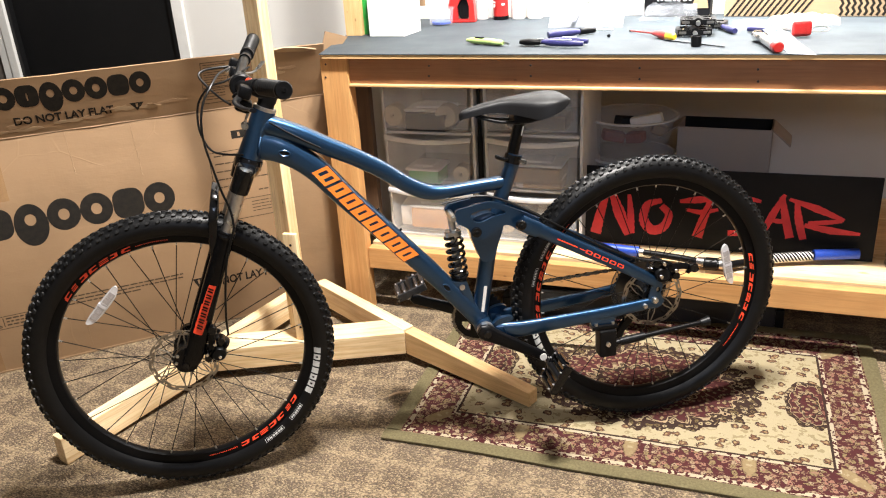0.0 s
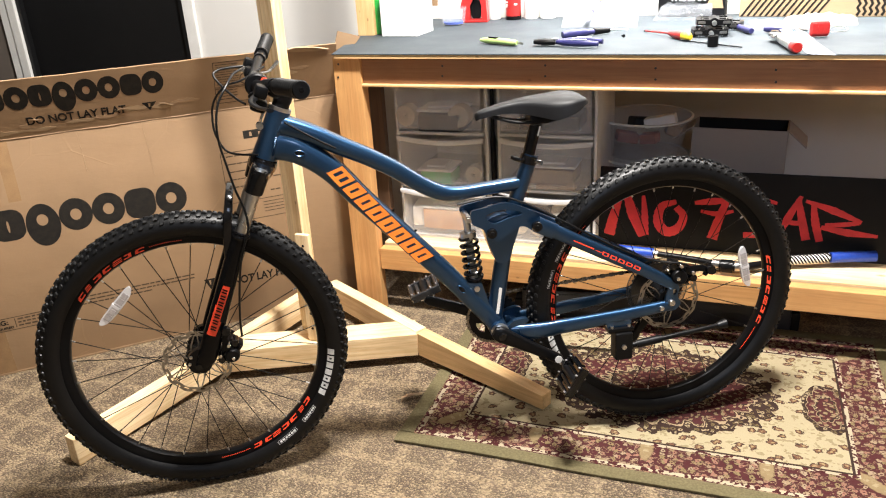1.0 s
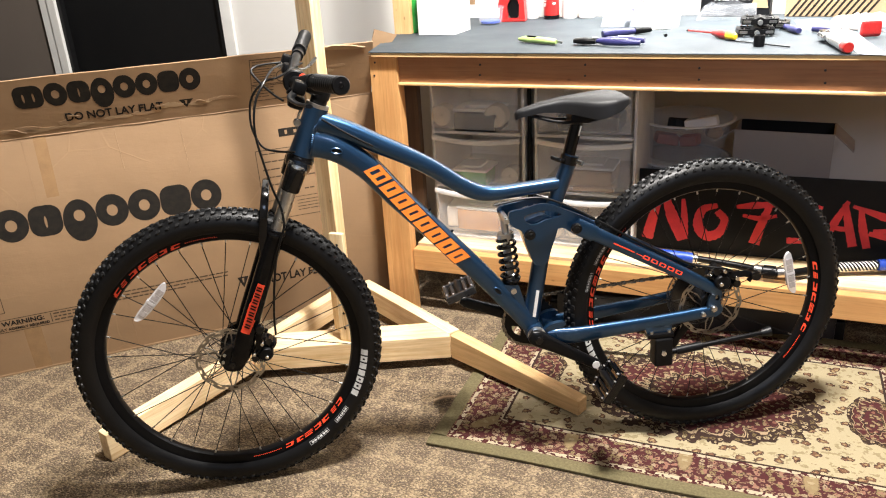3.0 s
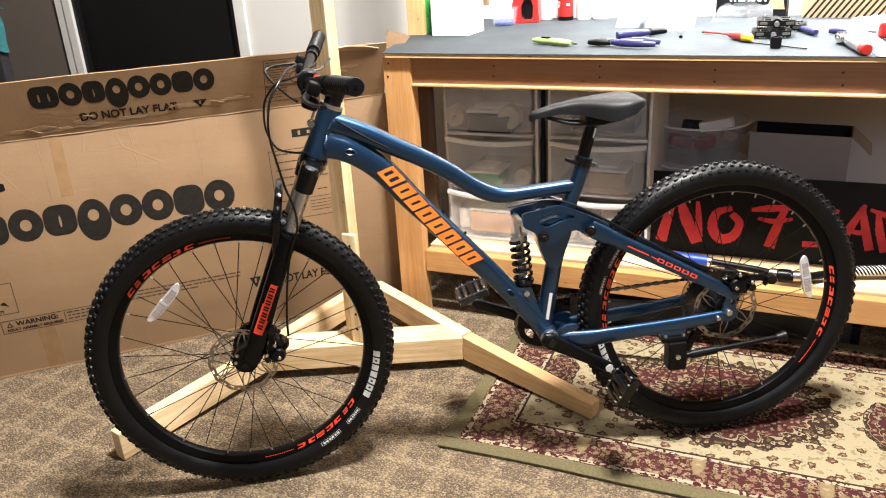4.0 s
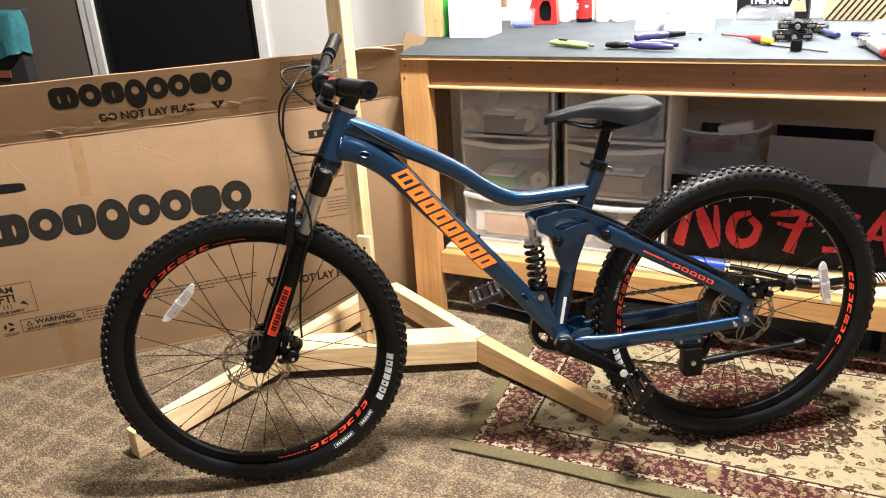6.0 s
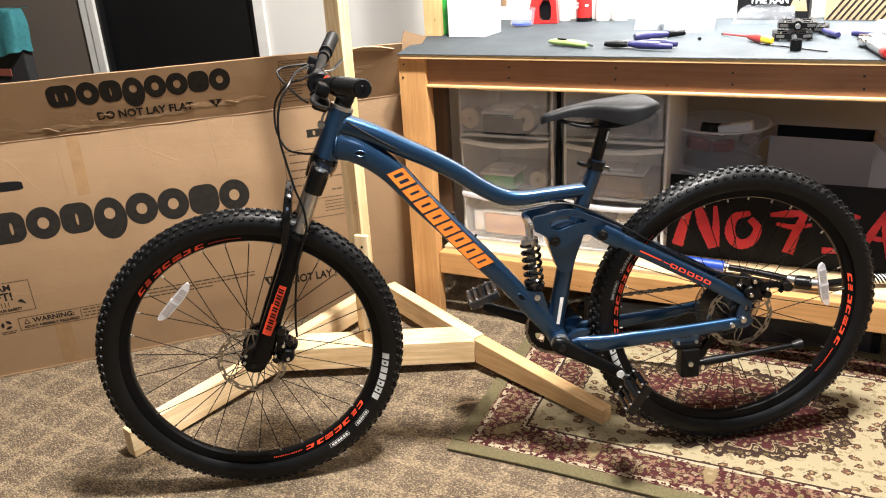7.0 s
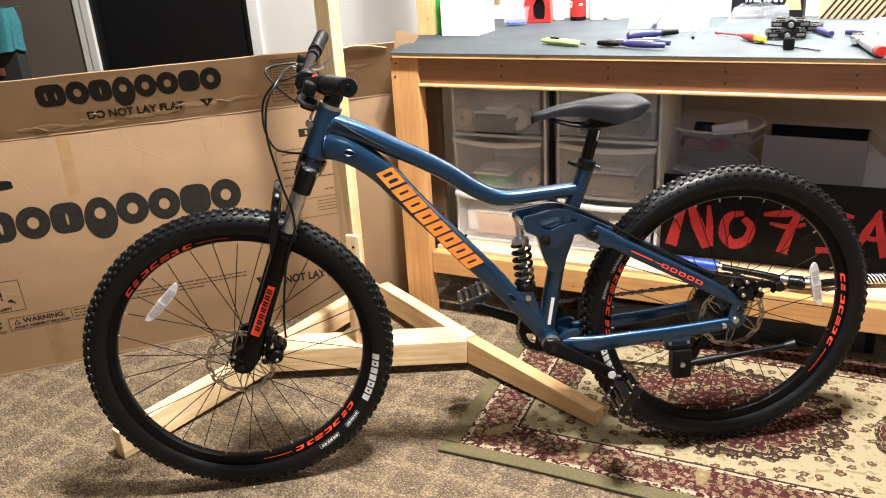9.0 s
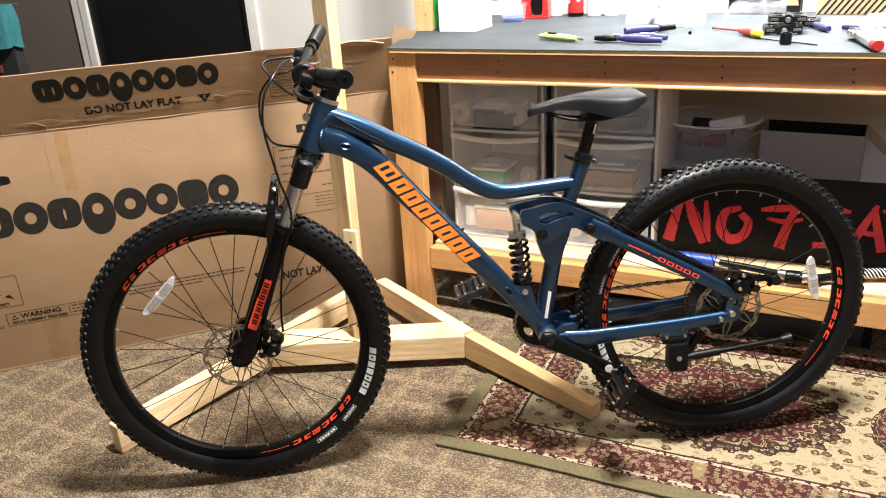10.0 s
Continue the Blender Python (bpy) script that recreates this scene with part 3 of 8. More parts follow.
        for limit, tone in ((1.12, olive), (0.86, (0.270, 0.200, 0.105)), (0.16, (0.350, 0.290, 0.170))):
            fac = maths(n, l, "MULTIPLY", maths(n, l, "LESS_THAN", oval, limit), where)
            if limit < 0.2:
                fac = maths(n, l, "MULTIPLY", fac, beads)
            border = mixed(n, l, maths(n, l, "MULTIPLY", fac, 0.65), border, tone)
    # field: small dark blossoms and sprigs on cream
    d3, c3 = cells(19, (1, 1.15, 1), 1.0)
    d3w = maths(n, l, "ADD", d3, maths(n, l, "MULTIPLY", maths(n, l, "SUBTRACT", warp, 0.5), 0.42))
    field = mixed(n, l, maths(n, l, "LESS_THAN", d3w, 0.225), cream, (0.045, 0.026, 0.018))
    field = mixed(n, l, maths(n, l, "LESS_THAN", d3w, 0.165), field, (0.138, 0.069, 0.038))
    field = mixed(n, l, maths(n, l, "LESS_THAN", d3w, 0.075), field, (0.289, 0.206, 0.103))
    sprig = noisy(n, l, 58, 2, (0.95, 1.2, 1))
    field = mixed(n, l, maths(n, l, "MULTIPLY", maths(n, l, "GREATER_THAN", sprig, 0.585), maths(n, l, "MULTIPLY", maths(n, l, "GREATER_THAN", d3, 0.3), 0.6)), field, (0.172, 0.131, 0.058))

    def lobed(cx, cy, rx, ry, lobes, depth):
        x = maths(n, l, "DIVIDE", maths(n, l, "SUBTRACT", ax, cx), rx)
        y = maths(n, l, "DIVIDE", maths(n, l, "SUBTRACT", ay, cy), ry)
        r = maths(n, l, "SQRT", maths(n, l, "ADD", maths(n, l, "MULTIPLY", x, x), maths(n, l, "MULTIPLY", y, y)))
        g = maths(n, l, "ARCTAN2", y, x)
        wave = maths(n, l, "ABSOLUTE", maths(n, l, "SINE", maths(n, l, "MULTIPLY", g, lobes / 2)))
        rough = maths(n, l, "MULTIPLY", maths(n, l, "SUBTRACT", noisy(n, l, 26, 2), 0.5), 0.30)
        return maths(n, l, "ADD", maths(n, l, "ADD", r, rough), maths(n, l, "MULTIPLY", maths(n, l, "SUBTRACT", 1.0, wave), depth))

    def medallion(base, r):
        d4, c4 = cells(62, (1, 1, 1), 1.0)
        d4 = maths(n, l, "ADD", d4, maths(n, l, "MULTIPLY", maths(n, l, "SUBTRACT", warp, 0.5), 0.8))
        s4 = n.new("ShaderNodeSeparateColor")
        l.new(c4, s4.inputs[0])
        petals = mixed(n, l, maths(n, l, "GREATER_THAN", s4.outputs[0], 0.5), (0.172, 0.073, 0.052), (0.232, 0.172, 0.095))
        inner = mixed(n, l, maths(n, l, "LESS_THAN", d4, 0.30), wine, petals)
        inner = mixed(n, l, maths(n, l, "MULTIPLY", maths(n, l, "LESS_THAN", d4, 0.38), maths(n, l, "GREATER_THAN", d4, 0.30)), inner, ink)
        edge = mixed(n, l, maths(n, l, "GREATER_THAN", s4.outputs[1], 0.45), (0.117, 0.086, 0.038), (0.316, 0.255, 0.151))
        edge = mixed(n, l, maths(n, l, "GREATER_THAN", d4, 0.34), edge, ink)
        edge = mixed(n, l, maths(n, l, "LESS_THAN", d4, 0.10), edge, ink)
        out = mixed(n, l, maths(n, l, "LESS_THAN", r, 1.0), base, ink)
        for limit, tone in ((0.975, edge), (0.835, ink), (0.815, (0.330, 0.248, 0.151)), (0.79, ink), (0.775, inner), (0.50, (0.303, 0.234, 0.138)), (0.47, ink), (0.455, edge), (0.37, inner)):
            out = mixed(n, l, maths(n, l, "LESS_THAN", r, limit), out, tone)
        return out

    field = medallion(field, lobed(0.0, 0.0, 0.330, 0.226, 26, 0.085))
    field = medallion(field, lobed(0.440, 0.02, 0.062, 0.095, 8, 0.10))
    guard = mixed(n, l, maths(n, l, "GREATER_THAN", noisy(n, l, 75, 1), 0.47), wine2, (0.400, 0.345, 0.240))
    c = mixed(n, l, maths(n, l, "GREATER_THAN", inset, 0.165), border, field)
    c = mixed(n, l, band(0.159, 0.1655), c, ink)
    c = mixed(n, l, band(0.149, 0.159), c, guard)
    c = mixed(n, l, band(0.045, 0.058), c, guard)
    weave = noisy(n, l, 420, 2)
    c = mixed(n, l, maths(n, l, "MULTIPLY", weave, 0.3), c, (0.069, 0.041, 0.031))
    l.new(c, b.inputs["Base Color"])
    b.inputs["Roughness"].default_value = 0.95
    b.inputs["Specular IOR Level"].default_value = 0.1
    bumped(n, l, b, maths(n, l, "ADD", weave, warp), 0.6, 0.003)
    return m


rug = thing("rug", "wine red and cream floral rug with olive binding on carpet", "rug", pose(0.228, 2.253, 0.0, 0, 0, 0.6))
bm = bmesh.new()
NX, NY = 64, 44
grid = [[bm.verts.new((RUG_W * (i / NX - 0.5) * 0.94, RUG_D * (j / NY - 0.5) * 0.91, 0.0085 + 0.0015 * noise.noise((i * 0.22, j * 0.22, 3.1)))) for i in range(NX + 1)] for j in range(NY + 1)]
for j in range(NY):
    for i in range(NX):
        bm.faces.new((grid[j][i], grid[j][i + 1], grid[j + 1][i + 1], grid[j + 1][i]))
rim_edges = [e for e in bm.edges if e.is_boundary]
got = bmesh.ops.extrude_edge_only(bm, edges=rim_edges)
for v in got["geom"]:
    if isinstance(v, bmesh.types.BMVert):
        v.co.z = 0.0005
part("woven_panel", bm, rug_material(), rug)
for s in (-1, 1):
    part("binding", sweep(spline([(RUG_W / 2 * k, s * (RUG_D / 2 - 0.02) + 0.003 * math.sin(k * 7 + s), 0.0062) for k in (-1, -0.6, -0.2, 0.2, 0.6, 1)], 5), 0.021, 0.006, 10, (0, 1, 0), 3), MAT["olive"], rug)
    part("binding", sweep(spline([(s * (RUG_W / 2 - 0.02) + 0.002 * math.sin(k * 6), (RUG_D / 2 - 0.04) * k, 0.006) for k in (-1, -0.5, 0, 0.5, 1)], 5), 0.021, 0.0055, 10, (1, 0, 0), 3), MAT["olive"], rug)

# ---- the workbench ----
TOP = 0.91
bench = thing("workbench", "long workbench of orange-stained pine lumber with a grey mat top", "workbench", Matrix.Translation((0, 0, 0)))


def board(name, a, b, sx, sy, parent, material=None, label="", bevel=0.004):
    """A sawn board from a to b; its grain runs along it. sx: its thickness across, sy: its depth."""
    a, b = Vector(a), Vector(b)
    d = (b - a).normalized()
    side = Vector((0, 0, 1)) if abs(d.z) < 0.9 else Vector((0, 1, 0))
    y = side.cross(d).normalized()
    z = d.cross(y)
    m = Matrix((d, y, z)).transposed().to_4x4()
    m.translation = (a + b) / 2
    return part(name, block((0, 0, 0), ((b - a).length, sx, sy), bevel), material or MAT["pine"], parent, label, m)


RIGHT = 1.56
bm = plate([(-0.83, 2.4875), (RIGHT, 2.4875), (RIGHT, 3.355), (-0.99, 3.355), (-0.945, 2.89)], (), -TOP + 0.003, -TOP + 0.0145)
part("tabletop", bm, MAT["ply"], bench, "plywood edge", Matrix.Rotation(radians(-90), 4, "X"))
FACE = 2.514
# rail in browner pine, darkened for the shade under the top's overhang
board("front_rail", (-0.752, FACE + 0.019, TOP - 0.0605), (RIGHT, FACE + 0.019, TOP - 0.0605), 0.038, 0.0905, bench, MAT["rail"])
part("edge_batten", sweep([(-0.750, FACE - 0.004, TOP - 0.1015), (0.4, FACE - 0.004, TOP - 0.1015), (RIGHT - 0.1, FACE - 0.004, TOP - 0.1015)], 0.0075, 0.0050, 10, (0, 1, 0), 3), MAT["honey"], bench, "pale strip along the rail's lower edge")
board("leg", (-0.80, FACE + 0.012, 0.001), (-0.80, FACE + 0.012, TOP - 0.0152), 0.097, 0.046, bench, MAT["pine"])
# brace colour holds the shade behind the leg
board("leg_brace", (-0.785, 2.66, 0.2475), (-0.785, 2.66, TOP - 0.108), 0.062, 0.031, bench, MAT["shade_wood"])
board("leg", (RIGHT - 0.05, FACE + 0.012, 0.001), (RIGHT - 0.05, FACE + 0.012, TOP - 0.0152), 0.097, 0.046, bench, MAT["pine"])
board("leg", (-0.905, 3.30, 0.001), (-0.905, 3.30, TOP - 0.0152), 0.089, 0.038, bench)
board("leg", (RIGHT - 0.05, 3.30, 0.001), (RIGHT - 0.05, 3.30, TOP - 0.0152), 0.089, 0.038, bench)
board("upright_post", (-0.905, 2.905, TOP - 0.002), (-0.905, 2.905, 2.30), 0.066, 0.045, bench, MAT["honey"])
board("shelf_rail", (-0.75, FACE + 0.019, 0.202), (RIGHT - 0.1, FACE + 0.019, 0.202), 0.038, 0.078, bench)
part("shelf_board", block(((-0.75 + RIGHT - 0.1) / 2, 2.95, 0.2405), (RIGHT + 0.65, 0.78, 0.012), 0.001), MAT["stud"], bench, "pale plywood shelf", None)
board("end_rail", (-0.83, 2.585, TOP - 0.064), (-0.905, 3.28, TOP - 0.064), 0.038, 0.084, bench)
for x, z in ((-0.827, 0.875), (-0.832, 0.834), (-0.478, 0.870), (-0.480, 0.839), (-0.159, 0.873), (-0.159, 0.842), (0.153, 0.867), (0.154, 0.836), (0.462, 0.865), (0.465, 0.833), (0.80, 0.865), (0.80, 0.834)):
    y = FACE - 0.0115 if x < -0.7 else FACE
    part("screw", lathe([(0.0, 0.0), (0.0034, 0.0), (0.0034, -0.0012), (0.0024, -0.0016), (0.0, -0.001)], 10), MAT["alloy"], bench, "countersunk screw", Matrix.Translation((x, y, z)))
bench_mat = plate([(-0.838, 2.485), (RIGHT, 2.484), (RIGHT, 3.35), (-0.985, 3.35), (-0.943, 2.884)], (), -TOP, -TOP + 0.0028)
tagged(part("bench_mat", bench_mat, MAT["mat"], None, "", Matrix.Rotation(radians(-90), 4, "X")), "thin dark grey rubber mat covering the workbench top", "mat")
scrap = plate([(0, 0), (0.03, 0.012), (0.062, 0.010), (0.066, 0.018), (0.03, 0.022), (0.002, 0.012)], (), -0.016, -0.012)
tagged(part("card_scrap", scrap, MAT["card_in"], None, "", Matrix.Translation((-0.462, 1.985, 0.0)) @ Matrix.Rotation(radians(30), 4, "Z") @ Matrix.Rotation(radians(-90), 4, "X")), "torn scrap of pale cardboard at the rug's edge", "cardboard scrap")

# ---- the bicycle carton ----
BOX = Matrix(((0.7226, -0.6913, 0, -1.884), (0.6913, 0.7226, 0, 1.668), (0, 0, 1, 0), (0, 0, 0, 1)))
carton = thing("bicycle_carton", "opened brown bicycle carton with black print and torn flap", "cardboard box", BOX)
L0, L1, FOLD, CTOP, DEEP = -0.12, 1.362, 0.752, 0.926, 0.20
BOW = 0.030


def sheet(x0, x1, z0, z1, wave, th=0.005, nx=60, nz=24, ragged=0.0):
    """A slightly buckled sheet of cardboard in the local x-z plane, front at y = 0."""
    bm = bmesh.new()
    rows = []
    for j in range(nz + 1):
        row = []
        for i in range(nx + 1):
            x, z = x0 + (x1 - x0) * i / nx, z0 + (z1 - z0) * j / nz
            if j == nz and ragged:
                z += ragged * noise.noise((x * 9, 0.3, 1.7))
            y = wave * noise.noise((x * 2.1, z * 3.3, 5.2)) + wave * 0.35 * noise.noise((x * 9.0, z * 5.0, 1.0))
            row.append(bm.verts.new((x, y, z)))
        rows.append(row)
    for j in range(nz):
        for i in range(nx):
            bm.faces.new((rows[j][i], rows[j][i + 1], rows[j + 1][i + 1], rows[j + 1][i]))
    got = bmesh.ops.extrude_face_region(bm, geom=bm.faces[:])
    bmesh.ops.translate(bm, verts=[v for v in got["geom"] if isinstance(v, bmesh.types.BMVert)], vec=(0, th, 0))
    bmesh.ops.recalc_face_normals(bm, faces=bm.faces)
    return bm


TILT = Matrix.Translation((0, 0.45 * BOW, FOLD)) @ Matrix.Rotation(radians(24), 4, "X") @ Matrix.Diagonal((1, 1, 1.13, 1)) @ Matrix.Translation((0, 0, -FOLD))
part("front_panel", sheet(L0, L1, 0.002, FOLD, 0.00012), MAT["card"], carton)
part("top_flap", sheet(L0, L1 - 0.004, FOLD + 0.004, CTOP, 0.00012, ragged=0.0022), MAT["card"], carton, "raised top flap with torn paper", TILT)
part("fold_crease", sweep([(L0 + (L1 - L0) * k / 20, 0.45 * BOW - 0.001 + 0.001 * math.sin(k * 1.7), FOLD + 0.002 + 0.0012 * math.sin(k * 2.3)) for k in range(21)], 0.0020, 0.0018, 8), MAT["card"], carton, "scuffed fold line")
part("back_panel", block(((L0 + L1) / 2, DEEP, 0.372), (L1 - L0, 0.005, 0.74)), MAT["card"], carton)
part("side_panel", block((L1 - 0.0025, DEEP / 2 + 0.014, 0.372), (0.005, DEEP - 0.030, 0.742)), MAT["card"], carton)
part("side_panel", block((L0 + 0.0025, DEEP / 2 + 0.014, 0.372), (0.005, DEEP - 0.030, 0.742)), MAT["card"], carton)
part("bottom_panel", block(((L0 + L1) / 2, DEEP / 2, 0.004), (L1 - L0 - 0.02, DEEP - 0.02, 0.005)), MAT["card"], carton)
part("end_flap", plate([(1.352, 0.88), (1.375, 0.90), (1.394, 0.958), (1.471, 0.932), (1.455, 0.914), (1.40, 0.872)], (), 0.030, 0.035), MAT["card"], carton, "bent end flap")
part("torn_edge", plate([(0, 0), (0.05, 0.014), (0.11, 0.011), (0.16, 0.0), (0.12, -0.006), (0.05, -0.004)], (), 0, 0.004), MAT["card_in"], carton, "torn pale cardboard edge", TILT @ pose(L1 - 0.19, -0.004, 0.922, 20, 4, 0))

FACE_IN = -0.0004


def on_box(x, z, dy=0.0):
    return Matrix(((1, 0, 0, x), (0, 0, -1, FACE_IN + dy), (0, 1, 0, z), (0, 0, 0, 1)))


def word_shapes(x0, x1, z0, z1, parent, material):
    """The maker's word as plain rings and rounded blocks of its size: no letters."""
    w, h = (x1 - x0) / 8.35, z1 - z0
    x = x0
    y0, y1 = FACE_IN - 0.0001, FACE_IN + 0.0002
    for i in range(8):
        wide = 1.28 if i == 0 else 1.0
        a = w * wide * 0.97
        mid = x + a / 2
        if i in (1, 3, 4, 5, 7):
            low = h * 0.17 if i == 3 else 0.0
            outer = round_loop(mid, z0 + h * 0.5 - low, a * 0.52, h * 0.53 + low, 36)
            bm = plate(outer, [round_loop(mid, z0 + h * 0.5, a * 0.175, h * 0.19, 20)], y0, y1)
        else:
            r = h * 0.34
            outer = [(cx + r * math.cos(g), cz + r * math.sin(g)) for cx, cz, g0 in ((x + a - r, z1 - r, 0.0), (x + r, z1 - r, 90.0), (x + r, z0 + r, 180.0), (x + a - r, z0 + r, 270.0)) for g in np.radians(np.linspace(g0, g0 + 90, 6))]
            slots = ((0.33, 0.67) if i == 0 else (0.5,)) if i != 6 else ()
            bm = plate(outer, [round_loop(x + a * q, z0 + h * 0.46, a * 0.04, h * 0.20, 10) for q in slots], y0, y1)
        part("print_shape", bm, material, parent, "", TILT if z0 > FOLD else None)
        x += w * wide


word_shapes(0.297, 0.818, 0.841, 0.906, carton, MAT["ink"])
word_shapes(0.030, 0.826, 0.453, 0.549, carton, MAT["ink"])
lettering("DO NOT LAY FLAT", 0.024, TILT @ on_box(0.415, 0.790), MAT["ink"], carton, spread=0.98)
lettering("DO NOT LAY FLAT", 0.030, on_box(0.856, 0.150), MAT["ink"], carton, spread=0.8)


def ink(corners, holes=(), material=None):
    part("print_shape", plate(corners, holes, FACE_IN - 0.0001, FACE_IN + 0.0002), material or MAT["ink"], carton, "", TILT if corners[0][1] > FOLD else None)


def frame_print(x0, x1, z0, z1, t=0.0022):
    ink([(x0, z0), (x1, z0), (x1, z1), (x0, z1)], [[(x0 + t, z0 + t), (x1 - t, z0 + t), (x1 - t, z1 - t), (x0 + t, z1 - t)]], MAT["ink_thin"])


def bars(x0, x1, z, rows, pitch, t, rng):
    """Lines of small print too small to read."""
    bm = bmesh.new()
    for r in range(rows):
        x = x0
        end = x1 - (x1 - x0) * (0.4 * rng.random() if r == rows - 1 else 0.08 * rng.random())
        while x < end - 0.004:
            w = min(rng.uniform(0.008, 0.03), end - x)
            block((x + w / 2, FACE_IN, z - r * pitch), (w, 0.0002, t), bm=bm)
            x += w + t * 0.8
    tagged(part("small_print", bm, MAT["ink_thin"], carton, "", TILT if z > FOLD else None), kind="stuff")


rng = random.Random(7)
ink([(0.740, 0.812), (0.782, 0.812), (0.761, 0.786)], [[(0.757, 0.809), (0.765, 0.809), (0.763, 0.797), (0.759, 0.797)]])
ink([(0.822, 0.192), (0.860, 0.192), (0.841, 0.150)], [[(0.837, 0.187), (0.845, 0.187), (0.843, 0.170), (0.839, 0.170)]])
frame_print(0.962, 1.11, 0.828, 0.910)
bars(0.970, 1.042, 0.901, 9, 0.0078, 0.0024, rng)
bm = plate(round_loop(1.060, 0.850, 0.019, 0.019, 20), [round_loop(1.060, 0.850, 0.016, 0.016, 20)], FACE_IN - 0.0001, FACE_IN + 0.0002)
plate(round_loop(1.094, 0.850, 0.019, 0.019, 20), [round_loop(1.094, 0.850, 0.016, 0.016, 20)], FACE_IN - 0.0001, FACE_IN + 0.0002, bm=bm)
slab = sweep([(1.060, FACE_IN, 0.850), (1.070, FACE_IN, 0.878), (1.090, FACE_IN, 0.878), (1.094, FACE_IN, 0.850)], 0.0006, 0.0014, 6, bm=bm)
part("print_shape", bm, MAT["ink_thin"], carton, "", TILT)
frame_print(0.962, 1.11, 0.776, 0.826)
bars(0.970, 1.035, 0.818, 4, 0.0095, 0.0026, rng)
# the small framed panel by the fork, with its maker's blot above
ink([(1.030, 0.652), (1.030, 0.678), (1.125, 0.678), (1.125, 0.652)], [[(1.05, 0.658), (1.05, 0.672), (1.058, 0.672), (1.058, 0.658)], [(1.08, 0.660), (1.08, 0.670), (1.09, 0.670), (1.09, 0.660)]])
frame_print(0.945, 1.178, 0.378, 0.616)
ink([(0.945, 0.444), (1.178, 0.444), (1.178, 0.446), (0.945, 0.446)], (), MAT["ink_thin"])
bars(0.962, 1.06, 0.602, 5, 0.026, 0.0040, rng)
bars(1.06, 1.16, 0.516, 1, 0.026, 0.0042, rng)
bars(1.09, 1.14, 0.470, 1, 0.026, 0.0042, rng)
bars(1.06, 1.16, 0.432, 4, 0.011, 0.0026, rng)
# lifting notice, warning panel, hand hole
frame_print(-0.035, 0.115, 0.226, 0.331)
lettering("TEAM", 0.021, on_box(-0.012, 0.303), MAT["ink"], carton)
lettering("LIFT!", 0.027, on_box(-0.016, 0.271), MAT["ink"], carton)
lettering("FOR YOUR SAFETY", 0.009, on_box(-0.028, 0.233), MAT["ink"], carton)
ink(sweep_loop([(-0.02, 0.248), (-0.012, 0.266), (0.0, 0.262), (-0.006, 0.252)]))
ink(sweep_loop([(0.092, 0.250), (0.082, 0.268), (0.070, 0.262), (0.084, 0.256)]))
for x in (0.022, 0.032, 0.042):
    ink([(x, 0.248), (x + 0.002, 0.248), (x + 0.002, 0.264), (x, 0.264)])
frame_print(0.054, 0.395, 0.158, 0.204)
ink([(0.236, 0.166), (0.2385, 0.166), (0.2385, 0.198), (0.236, 0.198)], (), MAT["ink_thin"])
lettering("WARNING:", 0.0165, on_box(0.096, 0.181), MAT["ink"], carton, spread=1.06)
lettering("ADULT ASSEMBLY REQUIRED", 0.0085, on_box(0.066, 0.165), MAT["ink"], carton, spread=1.08)
ink([(0.068, 0.179), (0.088, 0.179), (0.078, 0.197)], [[(0.072, 0.1815), (0.084, 0.1815), (0.078, 0.192)]])
bars(0.245, 0.39, 0.194, 3, 0.0115, 0.005, rng)
for k in range(3):
    g = 2 * math.pi * k / 3
    ink([(0.020 + 0.016 * math.cos(g + a) * r, 0.186 + 0.016 * math.sin(g + a) * r) for a, r in ((0.2, 1.0), (0.9, 1.05), (1.6, 1.0), (1.5, 0.5), (0.9, 0.45), (0.3, 0.5))])
bars(0.0, 0.045, 0.162, 2, 0.006, 0.003, rng)
bars(0.42, 0.80, 0.222, 3, 0.0125, 0.0044, rng)
ink(sweep_loop([(0.055, 0.628), (0.065, 0.640), (0.155, 0.638), (0.168, 0.625), (0.158, 0.612), (0.068, 0.614)], 4), (), MAT["door"])
# tape and torn paper scraps
part("tape_strip", block((0.33, FACE_IN + 0.0002, 0.66), (0.035, 0.0004, 0.18), 0), MAT["tape"], carton, "strip of brown tape")
part("tape_strip", block((0.175, FACE_IN + 0.0002, 0.082), (0.05, 0.0004, 0.15), 0), MAT["tape"], carton, "strip of brown tape")
rng = random.Random(12)
for cx, cz, half_w, half_h, mname in ((0.285, 0.778, 0.062, 0.0090, "card_torn"), (0.350, 0.772, 0.055, 0.0060, "card_in"), (0.425, 0.787, 0.030, 0.0110, "card_torn"), (0.440, 0.773, 0.052, 0.0050, "card_in"), (0.560, 0.782, 0.040, 0.0055, "card_in"), (0.640, 0.786, 0.045, 0.0060, "card_torn"), (0.715, 0.798, 0.038, 0.0075, "card_in"), (0.800, 0.794, 0.034, 0.0055, "card_in"), (0.868, 0.802, 0.045, 0.0050, "card_torn"), (1.180, 0.850, 0.050, 0.0070, "card_in"), (1.235, 0.862, 0.030, 0.0050, "card_torn")):
    loop = []
    for k in range(40):
        g = 2 * math.pi * k / 40
        jag = 0.72 + 0.55 * rng.random() + 0.25 * math.sin(3 * g + cx * 40)
        loop.append((cx + half_w * math.cos(g) * (0.85 + 0.15 * jag), cz + half_h * math.sin(g) * jag))
    part("torn_paper", plate(loop, (), FACE_IN - 0.0003, FACE_IN + 0.0002), MAT[mname], carton, "ragged tear in the paper face", TILT)
